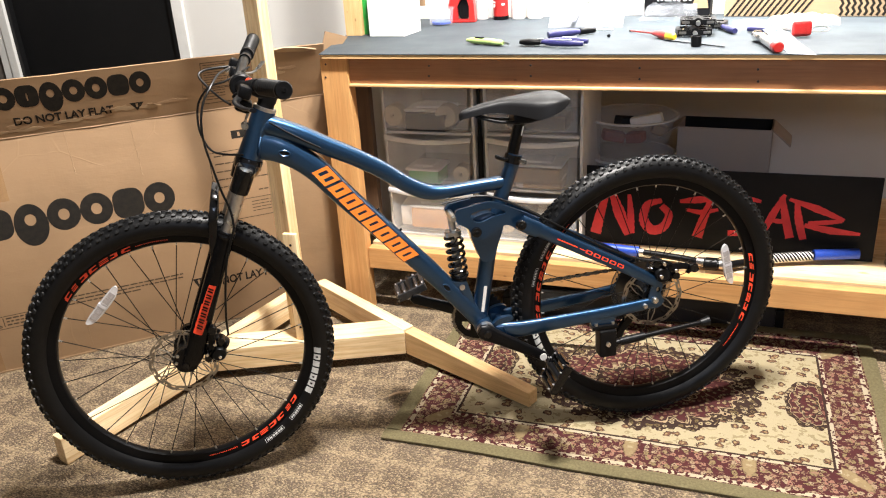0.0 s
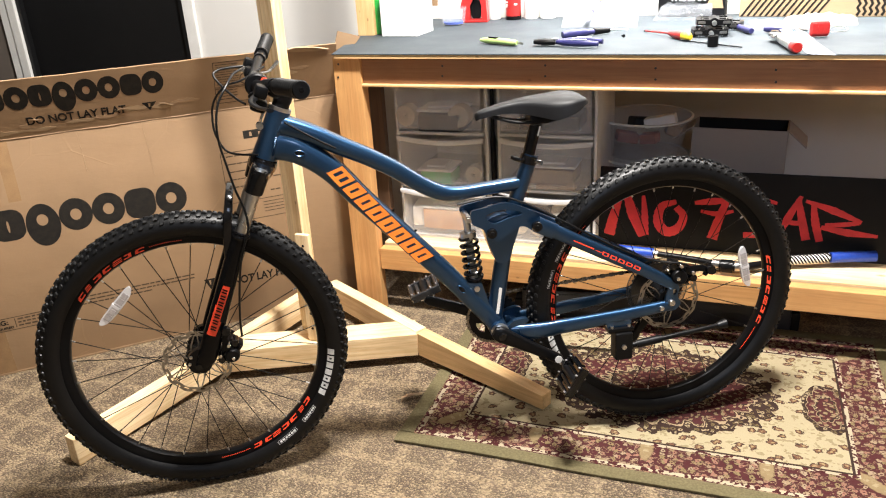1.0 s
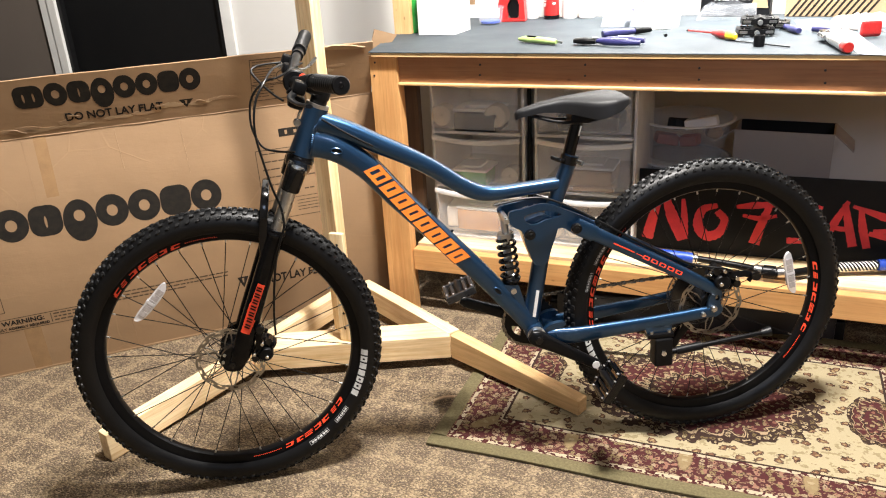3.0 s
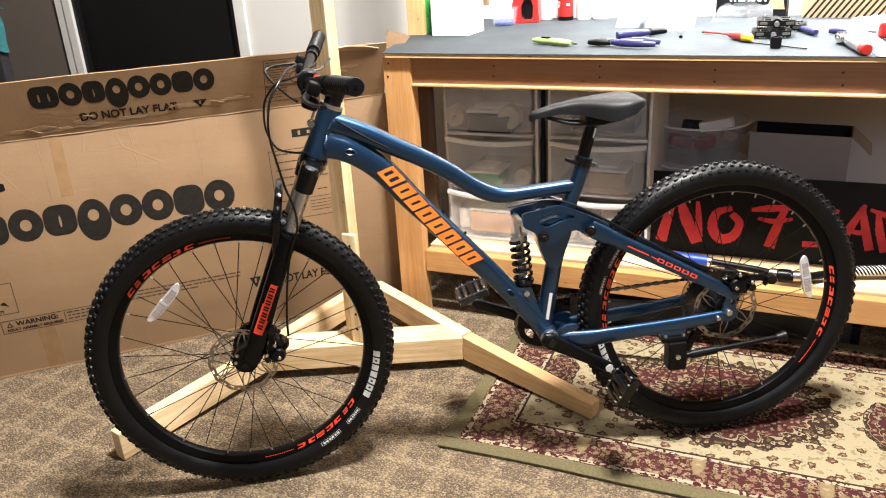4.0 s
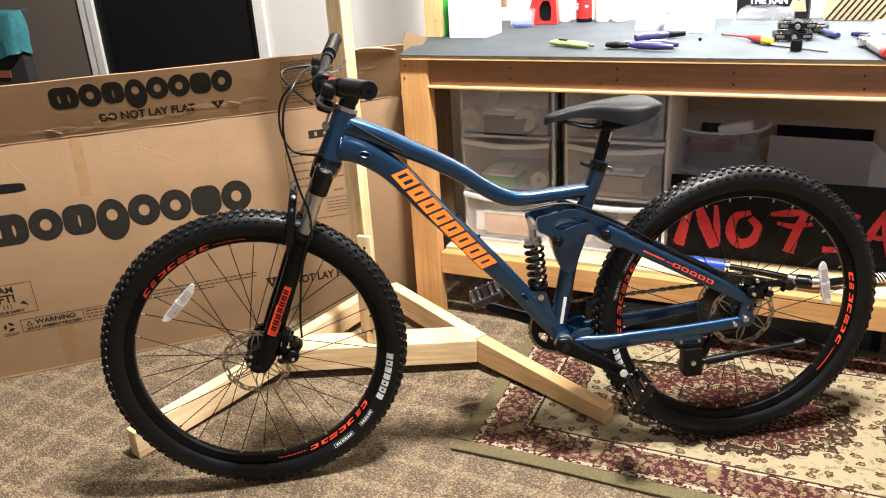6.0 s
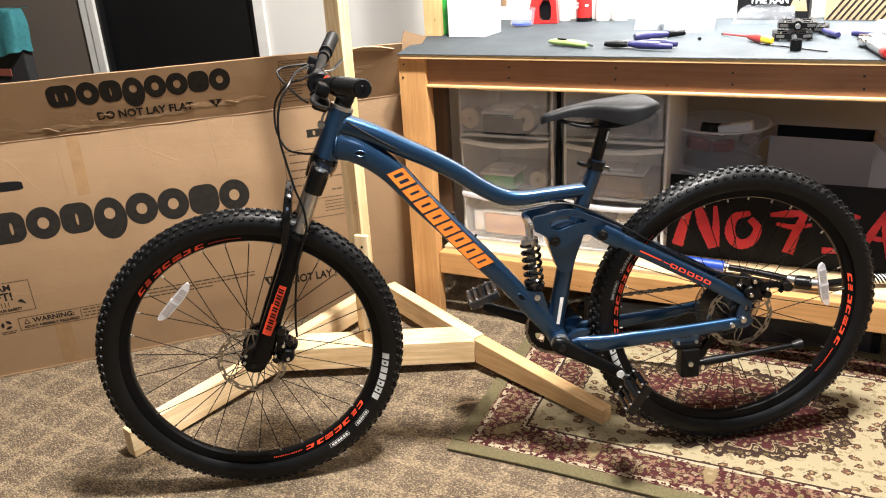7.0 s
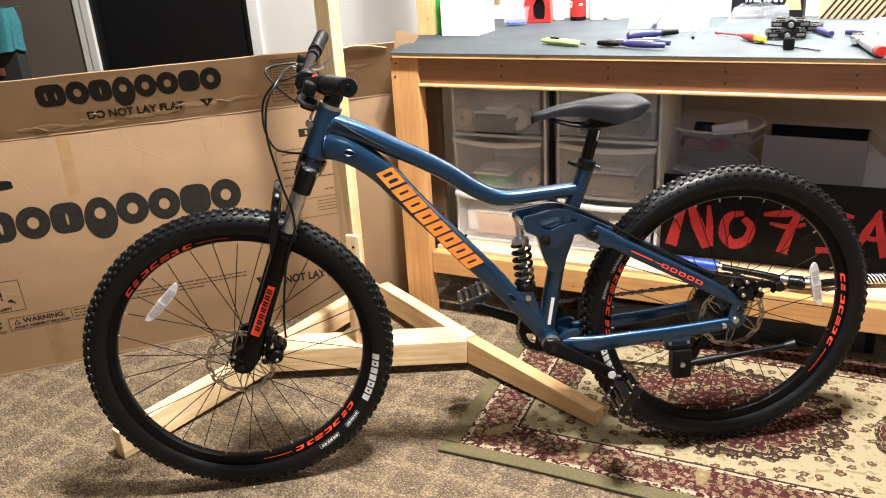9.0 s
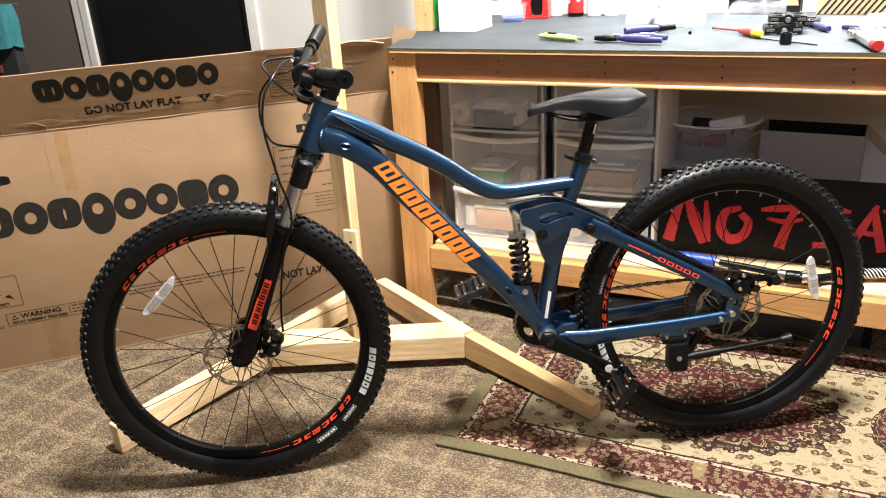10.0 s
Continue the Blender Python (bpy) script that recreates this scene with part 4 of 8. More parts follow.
for x, z, w, t in ((0.262, 0.785, 0.045, 28), (0.425, 0.806, 0.030, 12), (0.665, 0.800, 0.035, -6), (0.79, 0.806, 0.04, 20)):
    pts = [(0, 0), (w * 0.35, 0.006), (w * 0.7, 0.003), (w, 0.004), (w * 0.85, -0.002), (w * 0.4, -0.005)]
    part("torn_paper", plate(pts, (), -0.0008, 0.0), MAT["card_in"], carton, "curl of torn paper", TILT @ pose(x, FACE_IN - 0.001, z, 26, t, 0))
# pressed creases down the panel
for x, z0, z1, tilt in ((0.545, 0.62, 0.745, 0.006), (0.285, 0.56, 0.745, 0.004), (0.735, 0.58, 0.745, 0.006), (0.905, 0.05, 0.40, 0.004), (0.47, 0.02, 0.20, 0.003)):
    part("crease", sweep([(x, 0.0, z0), (x - tilt * 0.4, -0.0004, (z0 + z1) / 2), (x - tilt, 0.0, z1)], 0.0009, 0.0006, 6), MAT["card"], carton, "pressed crease")

# the front panel bows out in the middle, and its print and tape with it
for ob in carton.children:
    if ob.name.split(".")[0] in ("front_panel", "print_shape", "small_print", "tape_strip", "crease", "lettering"):
        bm = bmesh.new()
        bm.from_mesh(ob.data)
        back = ob.matrix_basis.inverted()
        bm.transform(ob.matrix_basis)
        low, high = min(v.co.z for v in bm.verts), max(v.co.z for v in bm.verts)
        if high > FOLD + 0.001:
            bm.free()
            continue
        cut = math.ceil(low / 0.035) * 0.035
        while cut < high:
            bmesh.ops.bisect_plane(bm, geom=bm.verts[:] + bm.edges[:] + bm.faces[:], plane_co=(0, 0, cut), plane_no=(0, 0, 1))
            cut += 0.035
        for v in bm.verts:
            v.co.y += BOW * (0.45 - math.sin(math.pi * v.co.z / FOLD))
        bm.transform(back)
        bm.to_mesh(ob.data)
        bm.free()

# ---- the bicycle ----
# local axes: x ahead, y to the rider's left, z up; the origin lies under the rear hub
YAW, LEAN_AWAY = radians(29.4), 3.5
BIKE = Matrix(((-math.cos(YAW), math.sin(YAW), 0, 0.2407), (-math.sin(YAW), -math.cos(YAW), 0, 2.1201), (0, 0, 1, 0.008), (0, 0, 0, 1))) @ pose(0, 0, 0, LEAN_AWAY)
bike = thing("mountain_bike", "dark blue full-suspension mountain bike leaning on a wooden stand", "bicycle", BIKE)
R_OUT, R_CASE, R_MID = 0.357, 0.350, 0.3235


def wheel_thing(name, m, front):
    """One wheel; local y is the axle. It is a part of the bicycle, with its own pieces."""
    hub = part(name, lathe([(0.006, -0.058), (0.011, -0.056), (0.011, -0.045), (0.03, -0.040), (0.03, -0.036), (0.016, -0.030), (0.016, 0.026), (0.03, 0.030), (0.03, 0.035), (0.02, 0.038), (0.011, 0.05), (0.006, 0.058)], 24), MAT["black"], bike, "black alloy hub", m)
    tr = 0.0284
    prof = [(R_MID + tr * math.cos(g), tr * math.sin(g) * 1.02) for g in np.linspace(-2.45, 2.45, 26)]
    inner = [(R_MID + (tr - 0.002) * math.cos(g), (tr - 0.002) * math.sin(g)) for g in np.linspace(2.45, -2.45, 14)]
    part("tyre", lathe(prof + inner, 120, closed=True), MAT["rubber"], hub, "black rubber tyre with worn-in sheen")
    # tread: staggered rows of tapered knobs
    bm = bmesh.new()
    steps = 96
    for i in range(steps):
        rows = ((0.17, 0.0036, 0.0060, 0.0), (-0.17, 0.0036, 0.0060, 0.5), (0.56, 0.0042, 0.0054, 0.5), (-0.56, 0.0042, 0.0054, 0.0), (0.98, 0.0044, 0.0050, 0.0), (-0.98, 0.0044, 0.0050, 0.5))
        for across, hw, hl, shift in rows:
            g = 2 * math.pi * (i + shift) / steps
            out = Vector((math.cos(g) * math.cos(across), math.sin(across), math.sin(g) * math.cos(across)))
            centre = Vector((R_MID * math.cos(g), 0, R_MID * math.sin(g))) + out * (tr - 0.0004)
            along = Vector((-math.sin(g), 0, math.cos(g)))
            wide = out.cross(along).normalized()
            side = 1 if across > 0 else -1
            high = 0.0052 if abs(across) < 0.8 else 0.0044
            # a wedge-shaped block: broad flat leading edge, ramped trailing end
            base, top = [], []
            for a, b in ((-1.0, -0.75), (0.15, -1.0), (1.0, -0.6), (0.8, 0.75), (-0.15, 1.0), (-0.9, 0.7)):
                spot = along * hl * b + wide * hw * a * side + along * 0.3 * hw * a
                base.append(bm.verts.new(centre + spot * 1.12))
                top.append(bm.verts.new(centre + spot * 0.80 + out * (high if b < 0.5 else high * 0.86)))
            bm.faces.new(top)
            for k in range(6):
                bm.faces.new((base[k - 1], base[k], top[k], top[k - 1]))
    bmesh.ops.recalc_face_normals(bm, faces=bm.faces)
    tagged(part("tread", bm, MAT["knob"], hub, "staggered rubber tread knobs", sharp=20), kind="stuff")
    rim_prof = [(0.281, -0.006), (0.284, -0.0105), (0.300, -0.0135), (0.3125, -0.0142), (0.3125, -0.0115), (0.305, -0.011), (0.305, 0.011), (0.3125, 0.0115), (0.3125, 0.0142), (0.300, 0.0135), (0.284, 0.0105), (0.281, 0.006)]
    part("rim", lathe(rim_prof, 120, closed=True), MAT["rim"], hub, "black anodised rim")
    # rim decals: runs of red dashes on both flanks
    starts = (38, 214) if front else (166, -9)
    for a0 in starts:
        for s in (1, -1):
            bm = bmesh.new()
            def dash(g0, g1, r0, r1):
                strip = []
                for q in range(4):
                    g = g0 + (g1 - g0) * q / 3
                    for r in (r0, r1):
                        y = 0.0105 + (r - 0.284) * 0.19
                        strip.append(bm.verts.new((r * math.cos(g + (r - 0.29) * 1.3), s * (y + 0.0007), r * math.sin(g + (r - 0.29) * 1.3))))
                for q in range(3):
                    bm.faces.new((strip[2 * q], strip[2 * q + 1], strip[2 * q + 3], strip[2 * q + 2]))

            for k in range(7):
                g0, g1 = radians(a0 + k * 5.6), radians(a0 + k * 5.6 + (4.4, 3.4, 4.6, 4.4, 4.8, 3.8, 4.2)[k])
                dash(g0, g1, 0.2866, 0.2892)
                dash(g0 + radians(0.4), g1, 0.2938, 0.2964)
                if k % 3 == 0:
                    dash(g0, g0 + (g1 - g0) * 0.36, 0.2892, 0.2938)
                elif k % 3 == 1:
                    dash(g0, g1, 0.2905, 0.2922)
                else:
                    dash(g0 + (g1 - g0) * 0.6, g1, 0.2892, 0.2938)
            fine0 = radians(a0 + 7 * 5.6 + 1)
            for k in range(16):
                g = fine0 + radians(0.9) * k
                vs = [bm.verts.new((r * math.cos(g + dg), s * (y + 0.0006), r * math.sin(g + dg))) for r, y, dg in ((0.2905, 0.0121, 0), (0.2905, 0.0121, 0.009), (0.2925, 0.0126, 0.009), (0.2925, 0.0126, 0))]
                bm.faces.new(vs)
            bmesh.ops.recalc_face_normals(bm, faces=bm.faces)
            part("rim_decal", bm, MAT["red"], hub, "red rim decal dashes")
    # white prints on the tyre's side: blots, with two small white labels
    def print_quad(g0, g1, w0, w1):
        bm, vs = bmesh.new(), []
        for q in range(4):
            g = g0 + (g1 - g0) * q / 3
            for w in (w0, w1):
                ac = 2.02 + w / tr
                rr = R_MID + (tr + 0.0007) * math.cos(ac)
                vs.append(bm.verts.new((rr * math.cos(g), (tr * 1.02 + 0.0008) * math.sin(ac), rr * math.sin(g))))
        for q in range(3):
            bm.faces.new((vs[2 * q], vs[2 * q + 1], vs[2 * q + 3], vs[2 * q + 2]))
        bmesh.ops.recalc_face_normals(bm, faces=bm.faces)
        part("tyre_print", bm, MAT["white_print"], hub, "white tyre print")

    for a0, span in ((216, 9), (230, 11)) if front else ((11, 9), (24, 10)):
        edge = radians(0.18)
        g0, g1 = radians(a0), radians(a0 + span)
        for p in ((g0, g1, -0.0047, -0.0041), (g0, g1, 0.0041, 0.0047), (g0, g0 + edge, -0.0047, 0.0047), (g1 - edge, g1, -0.0047, 0.0047)):
            print_quad(*p)
        for k in range(6):
            h0 = g0 + (g1 - g0) * (0.07 + 0.147 * k)
            print_quad(h0, h0 + (g1 - g0) * (0.10 if k % 2 else 0.12), -0.0022, 0.0022)
    runs = ((186, 24, 7, 0.0085),) if front else ((-29, 24, 7, 0.0085),)
    for a0, span, count, half in runs:
        for k in range(count):
            bm = bmesh.new()
            g0 = radians(a0 + span * k / count)
            g1 = g0 + radians(span / count * 0.78)
            vs = []
            across0 = 2.02
            for q in range(4):
                g = g0 + (g1 - g0) * q / 3
                for j in range(4):
                    ac = across0 + (half / tr) * (j / 1.5 - 1)
                    rr = R_MID + (tr + 0.0007) * math.cos(ac)
                    vs.append(bm.verts.new((rr * math.cos(g), (tr * 1.02 + 0.0008) * math.sin(ac), rr * math.sin(g))))
            skip = 4 if half > 0.006 and k in (1, 4, 5) else -1
            for q in range(3):
                for j in range(3):
                    if q * 3 + j == skip:
                        continue
                    bm.faces.new((vs[q * 4 + j], vs[q * 4 + j + 1], vs[q * 4 + j + 5], vs[q * 4 + j + 4]))
            bmesh.ops.recalc_face_normals(bm, faces=bm.faces)
            part("tyre_print", bm, MAT["white_print"], hub, "white tyre print")
    # spokes
    for idx in range(32):
        side = 1 if idx % 2 else -1
        g = 2 * math.pi * (idx + 0.5) / 32
        lead = 1 if (idx // 2) % 2 else -1
        h = g + lead * radians(62)
        a = Vector((0.0275 * math.cos(h), side * (0.033 if side > 0 else 0.038), 0.0275 * math.sin(h)))
        b = Vector((0.2835 * math.cos(g), side * 0.003, 0.2835 * math.sin(g)))
        bm = sweep([a, a.lerp(b, 0.5), b], 0.0011, None, 6, (0.1, 1, 0.2))
        tip = b + (a - b).normalized() * 0.011
        cut = len(bm.faces)
        sweep([b, tip], 0.0021, 0.0021, 6, (0.1, 1, 0.2), bm=bm)
        bm.faces.ensure_lookup_table()
        for f in bm.faces[cut:]:
            f.material_index = 1
        part("spoke", bm, [MAT["spoke"], MAT["steel"]], hub)
    # disc rotor with holes, on the rider's left
    ring = round_loop(0, 0, 0.0795, 0.0795, 96)
    ring = [(x * (1 + 0.016 * math.cos(12 * math.atan2(z, x))), z * (1 + 0.016 * math.cos(12 * math.atan2(z, x)))) for x, z in ring]
    core = [((0.0680 + 0.0014 * math.cos(12 * g)) * math.cos(g), (0.0680 + 0.0014 * math.cos(12 * g)) * math.sin(g)) for g in np.linspace(0, 2 * math.pi, 72, endpoint=False)]
    holes = [core]
    for k in range(24):
        g = 2 * math.pi * k / 24
        r0 = 0.0730 + (0.0016 if k % 2 else -0.0006)
        c, s2 = math.cos(g), math.sin(g)
        holes.append([(r0 * c - u * s2 + w2 * c, r0 * s2 + u * c + w2 * s2) for u, w2 in ((-0.0066, -0.0014), (0.0042, -0.0026), (0.0068, 0.0012), (-0.0042, 0.0026))])
    bm = plate(ring, holes, 0.0445, 0.0463)
    plate(round_loop(0, 0, 0.025, 0.025, 24), [round_loop(0, 0, 0.015, 0.015, 16)], 0.0445, 0.0463, bm=bm)
    for k in range(6):
        a = 2 * math.pi * k / 6
        bent = [(0.023, 0.0), (0.046, 0.36), (0.0675, 0.55), (0.0675, 0.66), (0.046, 0.72), (0.023, 0.46)]
        sweep([(r * math.cos(a + q), 0.0454, r * math.sin(a + q)) for r, q in bent], 0.0009, 0.0017, 6, (0, 1, 0), 4, bm=bm)
    part("brake_rotor", bm, MAT["rotor"], hub, "drilled steel brake rotor")
    # wheel reflector, clipped across two spokes
    g, r = (radians(44.6), 0.220) if front else (radians(168), 0.226)
    tilt = Matrix.Translation((r * math.cos(g), 0.012, r * math.sin(g))) @ Matrix.Rotation(-(g + math.pi / 2), 4, "Y")
    part("spoke_reflector", plate(sweep_loop([(-0.057, -0.003), (-0.036, 0.011), (0.036, 0.011), (0.057, -0.003), (0.036, -0.009), (-0.036, -0.009)], 4), (), -0.004, 0.004), MAT["reflector"], hub, "clear plastic wheel reflector", tilt)
    for k in range(5):
        part("reflector_facet", block((-0.032 + 0.016 * k, 0.0044, 0.001), (0.0148, 0.0016, 0.015), 0.0006), MAT["facet"], hub, "", tilt)
    part("reflector_clip", block((0, 0, 0), (0.007, 0.011, 0.021), 0.001), MAT["reflector"], hub, "", tilt)
    return hub


rear = wheel_thing("rear_wheel", Matrix.Translation((0, 0, R_OUT)), False)

# main frame
HEAD_T, HEAD_B = Vector((0.8985, 0, 0.908)), Vector((0.951, 0, 0.790))
blue = MAT["blue"]
part("head_tube", sweep([HEAD_T, HEAD_T.lerp(HEAD_B, 0.12), HEAD_T.lerp(HEAD_B, 0.5), HEAD_T.lerp(HEAD_B, 0.78), HEAD_T.lerp(HEAD_B, 0.86)], [0.0260, 0.0255, 0.0262, 0.0285, 0.0290], None, 24), blue, bike)
TT = spline([(0.900, 0, 0.876), (0.834, 0, 0.848), (0.775, 0, 0.816), (0.714, 0, 0.784), (0.653, 0, 0.747), (0.600, 0, 0.708), (0.556, 0, 0.684), (0.515, 0, 0.677), (0.45, 0, 0.6805), (0.365, 0, 0.686)], 5)
part("top_tube", sweep(TT, [0.024, 0.022, 0.020, 0.019, 0.018, 0.017, 0.017], [0.024, 0.022, 0.0205, 0.0195, 0.019, 0.016, 0.0155], 20, power=2.6), blue, bike, "hydroformed blue tube with long highlights")
DT = spline([(0.925, 0, 0.834), (0.882, 0, 0.822), (0.840, 0, 0.797), (0.794, 0, 0.756), (0.742, 0, 0.692), (0.675, 0, 0.616), (0.60, 0, 0.531), (0.54, 0, 0.462), (0.442, 0, 0.338)], 5)
part("down_tube", sweep(DT, [0.024, 0.026, 0.0265, 0.0265, 0.026, 0.0255, 0.025, 0.025], [0.034, 0.032, 0.0285, 0.0275, 0.0255, 0.0250, 0.0235, 0.0225], 24, power=3.0), blue, bike)
part("seat_tube", sweep([(0.333, 0, 0.752), (0.352, 0, 0.700), (0.376, 0, 0.636), (0.400, 0, 0.552), (0.413, 0, 0.492), (0.440, 0, 0.345)], [0.0185, 0.0182, 0.018, 0.018, 0.0185, 0.019], [0.019, 0.0185, 0.0185, 0.020, 0.020, 0.021], 20), blue, bike)
part("pivot_gusset", plate(sweep_loop([(0.458, 0.598), (0.455, 0.567), (0.440, 0.522), (0.428, 0.498), (0.402, 0.498), (0.388, 0.535), (0.372, 0.592), (0.40, 0.618), (0.435, 0.615)], 4), (), -0.022, 0.022, bevel=0.0022), blue, bike)
part("bottom_bracket_shell", lathe([(0.0, -0.037), (0.0235, -0.037), (0.0235, 0.037), (0.0, 0.037)], 24), blue, bike, "", Matrix.Translation((0.434, 0, 0.322)))
part("bottom_bracket_cup", lathe([(0.0, 0.037), (0.0225, 0.037), (0.0225, 0.049), (0.019, 0.051), (0.0, 0.051)], 24), MAT["steel"], bike, "silver bearing cup", Matrix.Translation((0.434, 0, 0.322)))
# weld beads
for c, ax, r in (((0.905, 0, 0.868), (0.92, 0, 0.39), 0.0240), ((0.918, 0, 0.832), (0.9, 0, 0.25), 0.032)):
    axis = Vector(ax).normalized()
    q = axis.orthogonal().normalized()
    w2 = axis.cross(q)
    bm = bmesh.new()
    for k in range(46):
        g = 2 * math.pi * k / 46
        bmesh.ops.create_icosphere(bm, subdivisions=1, radius=0.0036, matrix=Matrix.Translation(Vector(c) + (q * math.cos(g) + w2 * math.sin(g)) * (r - 0.0021)))
    tagged(part("weld_bead", bm, blue, bike, "rippled weld bead"), kind="stuff")
# oval cable ports on the down tube
for (x, z), ang in (((0.866, 0.812), 12), ((0.522, 0.442), 50)):
    m = Matrix.Translation((x, 0.0272, z)) @ Matrix.Rotation(-radians(ang), 4, "Y")
    ob = part("cable_port", sweep([(0.0118 * math.cos(q * math.pi / 12), 0.0, 0.0062 * math.sin(q * math.pi / 12)) for q in range(25)], 0.0018, None, 8, (0, 1, 0)), blue, bike, "raised blue oval cable port", m)
    part("port_plug", plate(round_loop(0, 0, 0.0104, 0.0050, 16), (), -0.003, 0.0006), MAT["rubber"], ob, "", None)
# the maker's word on the down tube as slanted plain blocks
A, B = Vector((0.795, 0, 0.770)), Vector((0.600, 0, 0.527))
run = (B - A)
ex = run.normalized()
up = Vector((-ex.z, 0, ex.x))
if up.z < 0:
    up = -up
total = run.length
widths = (1.35, 1, 1, 1, 1, 1, 1, 0.92)
unit = total / sum(widths)
pos = 0.0


def lerped(s):
    """The centre line of the down tube beside the print."""
    return A + ex * s + up * 0.0035 * math.sin(math.pi * s / total) * -1


for k, wd in enumerate(widths):
    x0, x1 = pos + unit * wd * 0.05, pos + unit * wd * 0.90
    hh, lean = 0.0185, -0.0065
    pts3 = []

    def pt(s, h):
        return lerped(s + lean * h / hh * -1) + up * h

    for mat_name, grow, y in (("navy", 0.0018, 0.0262), ("orange", 0.0, 0.0266)):
        loop = [pt(x0 - grow, -hh - grow), pt(x1 + grow, -hh - grow), pt(x1 + grow, hh + grow), pt(x0 - grow, hh + grow)]
        loop = [(p.x, p.z) for p in loop]
        holes = []
        if mat_name == "orange":
            mid, half = (x0 + x1) / 2, (x1 - x0) / 2
            slots = [(mid + half * c0 - half * 0.2, mid + half * c0 + half * 0.2, -0.55, 0.55) for c0 in ((-0.42, 0.42) if k == 0 else (0.0,))]
            for s0, s1, h0, h1 in slots:
                holes.append([(q.x, q.z) for q in (pt(s0, hh * h0), pt(s1, hh * h0), pt(s1, hh * h1), pt(s0, hh * h1))])
        part("decal_block", plate(loop, holes, y - 0.0005, y), MAT[mat_name], bike, "orange slanted decal block" if mat_name == "orange" else "navy decal outline")
    pos += unit * wd

# rear suspension: rocker, shock, stays
outer = sweep_loop([(0.503, 0.634), (0.455, 0.643), (0.405, 0.650), (0.350, 0.628), (0.292, 0.597), (0.286, 0.576), (0.304, 0.557), (0.337, 0.570), (0.368, 0.588), (0.402, 0.572), (0.428, 0.557), (0.452, 0.564), (0.463, 0.590), (0.500, 0.612)], 5)
hole = sweep_loop([(0.452, 0.625), (0.405, 0.634), (0.368, 0.620), (0.400, 0.612), (0.430, 0.602), (0.448, 0.608)], 4)
outer_near = [(x if x < 0.486 else 0.486 + (x - 0.486) * 0.25, z) for x, z in outer]
for s in (1, -1):
    rk = part("rocker_plate", plate(outer_near if s > 0 else outer, [hole], s * 0.031 - 0.0045, s * 0.031 + 0.0045, bevel=0.0016), blue, bike)
    for (x, z), out in (((0.443, 0.580), 0.034), ((0.337, 0.590), 0.050)):
        part("pivot_bolt", lathe([(0, 0.012), (0.0105, 0.012), (0.0125, 0.009), (0.0125, 0.0), (0, 0.0)] if s > 0 else [(0, -0.012), (0.0105, -0.012), (0.0125, -0.009), (0.0125, 0.0), (0, 0.0)], 20), MAT["gloss"], rk, "black pivot bolt", Matrix.Translation((x, s * out, z)))
        part("bolt_socket", lathe([(0, s * 0.0128), (0.0045, s * 0.0128), (0.0058, s * 0.0118), (0, s * 0.0118)], 6), MAT["black"], rk, "hex socket", Matrix.Translation((x, s * out, z)))
shock = part("rear_shock", sweep([(0.4965, 0, 0.615), (0.494, 0, 0.575), (0.488, 0, 0.49), (0.484, 0, 0.432)], [0.009, 0.0085, 0.0115, 0.010], None, 16), MAT["steel"], bike, "bright steel shock body")
part("spring_collar", sweep([(0.4948, 0, 0.578), (0.4942, 0, 0.566)], [0.020, 0.0205], None, 24), MAT["steel"], shock, "bright spring collar")
axis0, axis1 = Vector((0.4942, 0, 0.566)), Vector((0.4850, 0, 0.458))
ad = (axis1 - axis0).normalized()
coil = []
for k in range(6 * 18 + 1):
    g = 2 * math.pi * k / 18
    coil.append(axis0.lerp(axis1, k / 108) + Vector((0, 1, 0)) * 0.0205 * math.cos(g) + ad.cross(Vector((0, 1, 0))) * 0.0205 * math.sin(g))
part("coil_spring", sweep(coil, 0.0042, None, 8, (1, 0, 0.1)), MAT["gloss"], shock, "glossy black coil spring")
part("spring_seat", sweep([(0.4853, 0, 0.460), (0.4848, 0, 0.450)], [0.021, 0.018], None, 20), MAT["black"], shock)
part("shock_bolt", lathe([(0.0, -0.037), (0.0085, -0.037), (0.0085, 0.034), (0.006, 0.038), (0.0, 0.038)], 16), MAT["steel"], shock, "bright shock bolt", Matrix.Translation((0.4965, 0, 0.617)))
part("shock_bolt", lathe([(0.0, -0.024), (0.007, -0.024), (0.007, 0.024), (0.0, 0.024)], 14), MAT["steel"], shock, "bright shock bolt", Matrix.Translation((0.483, 0, 0.436)))
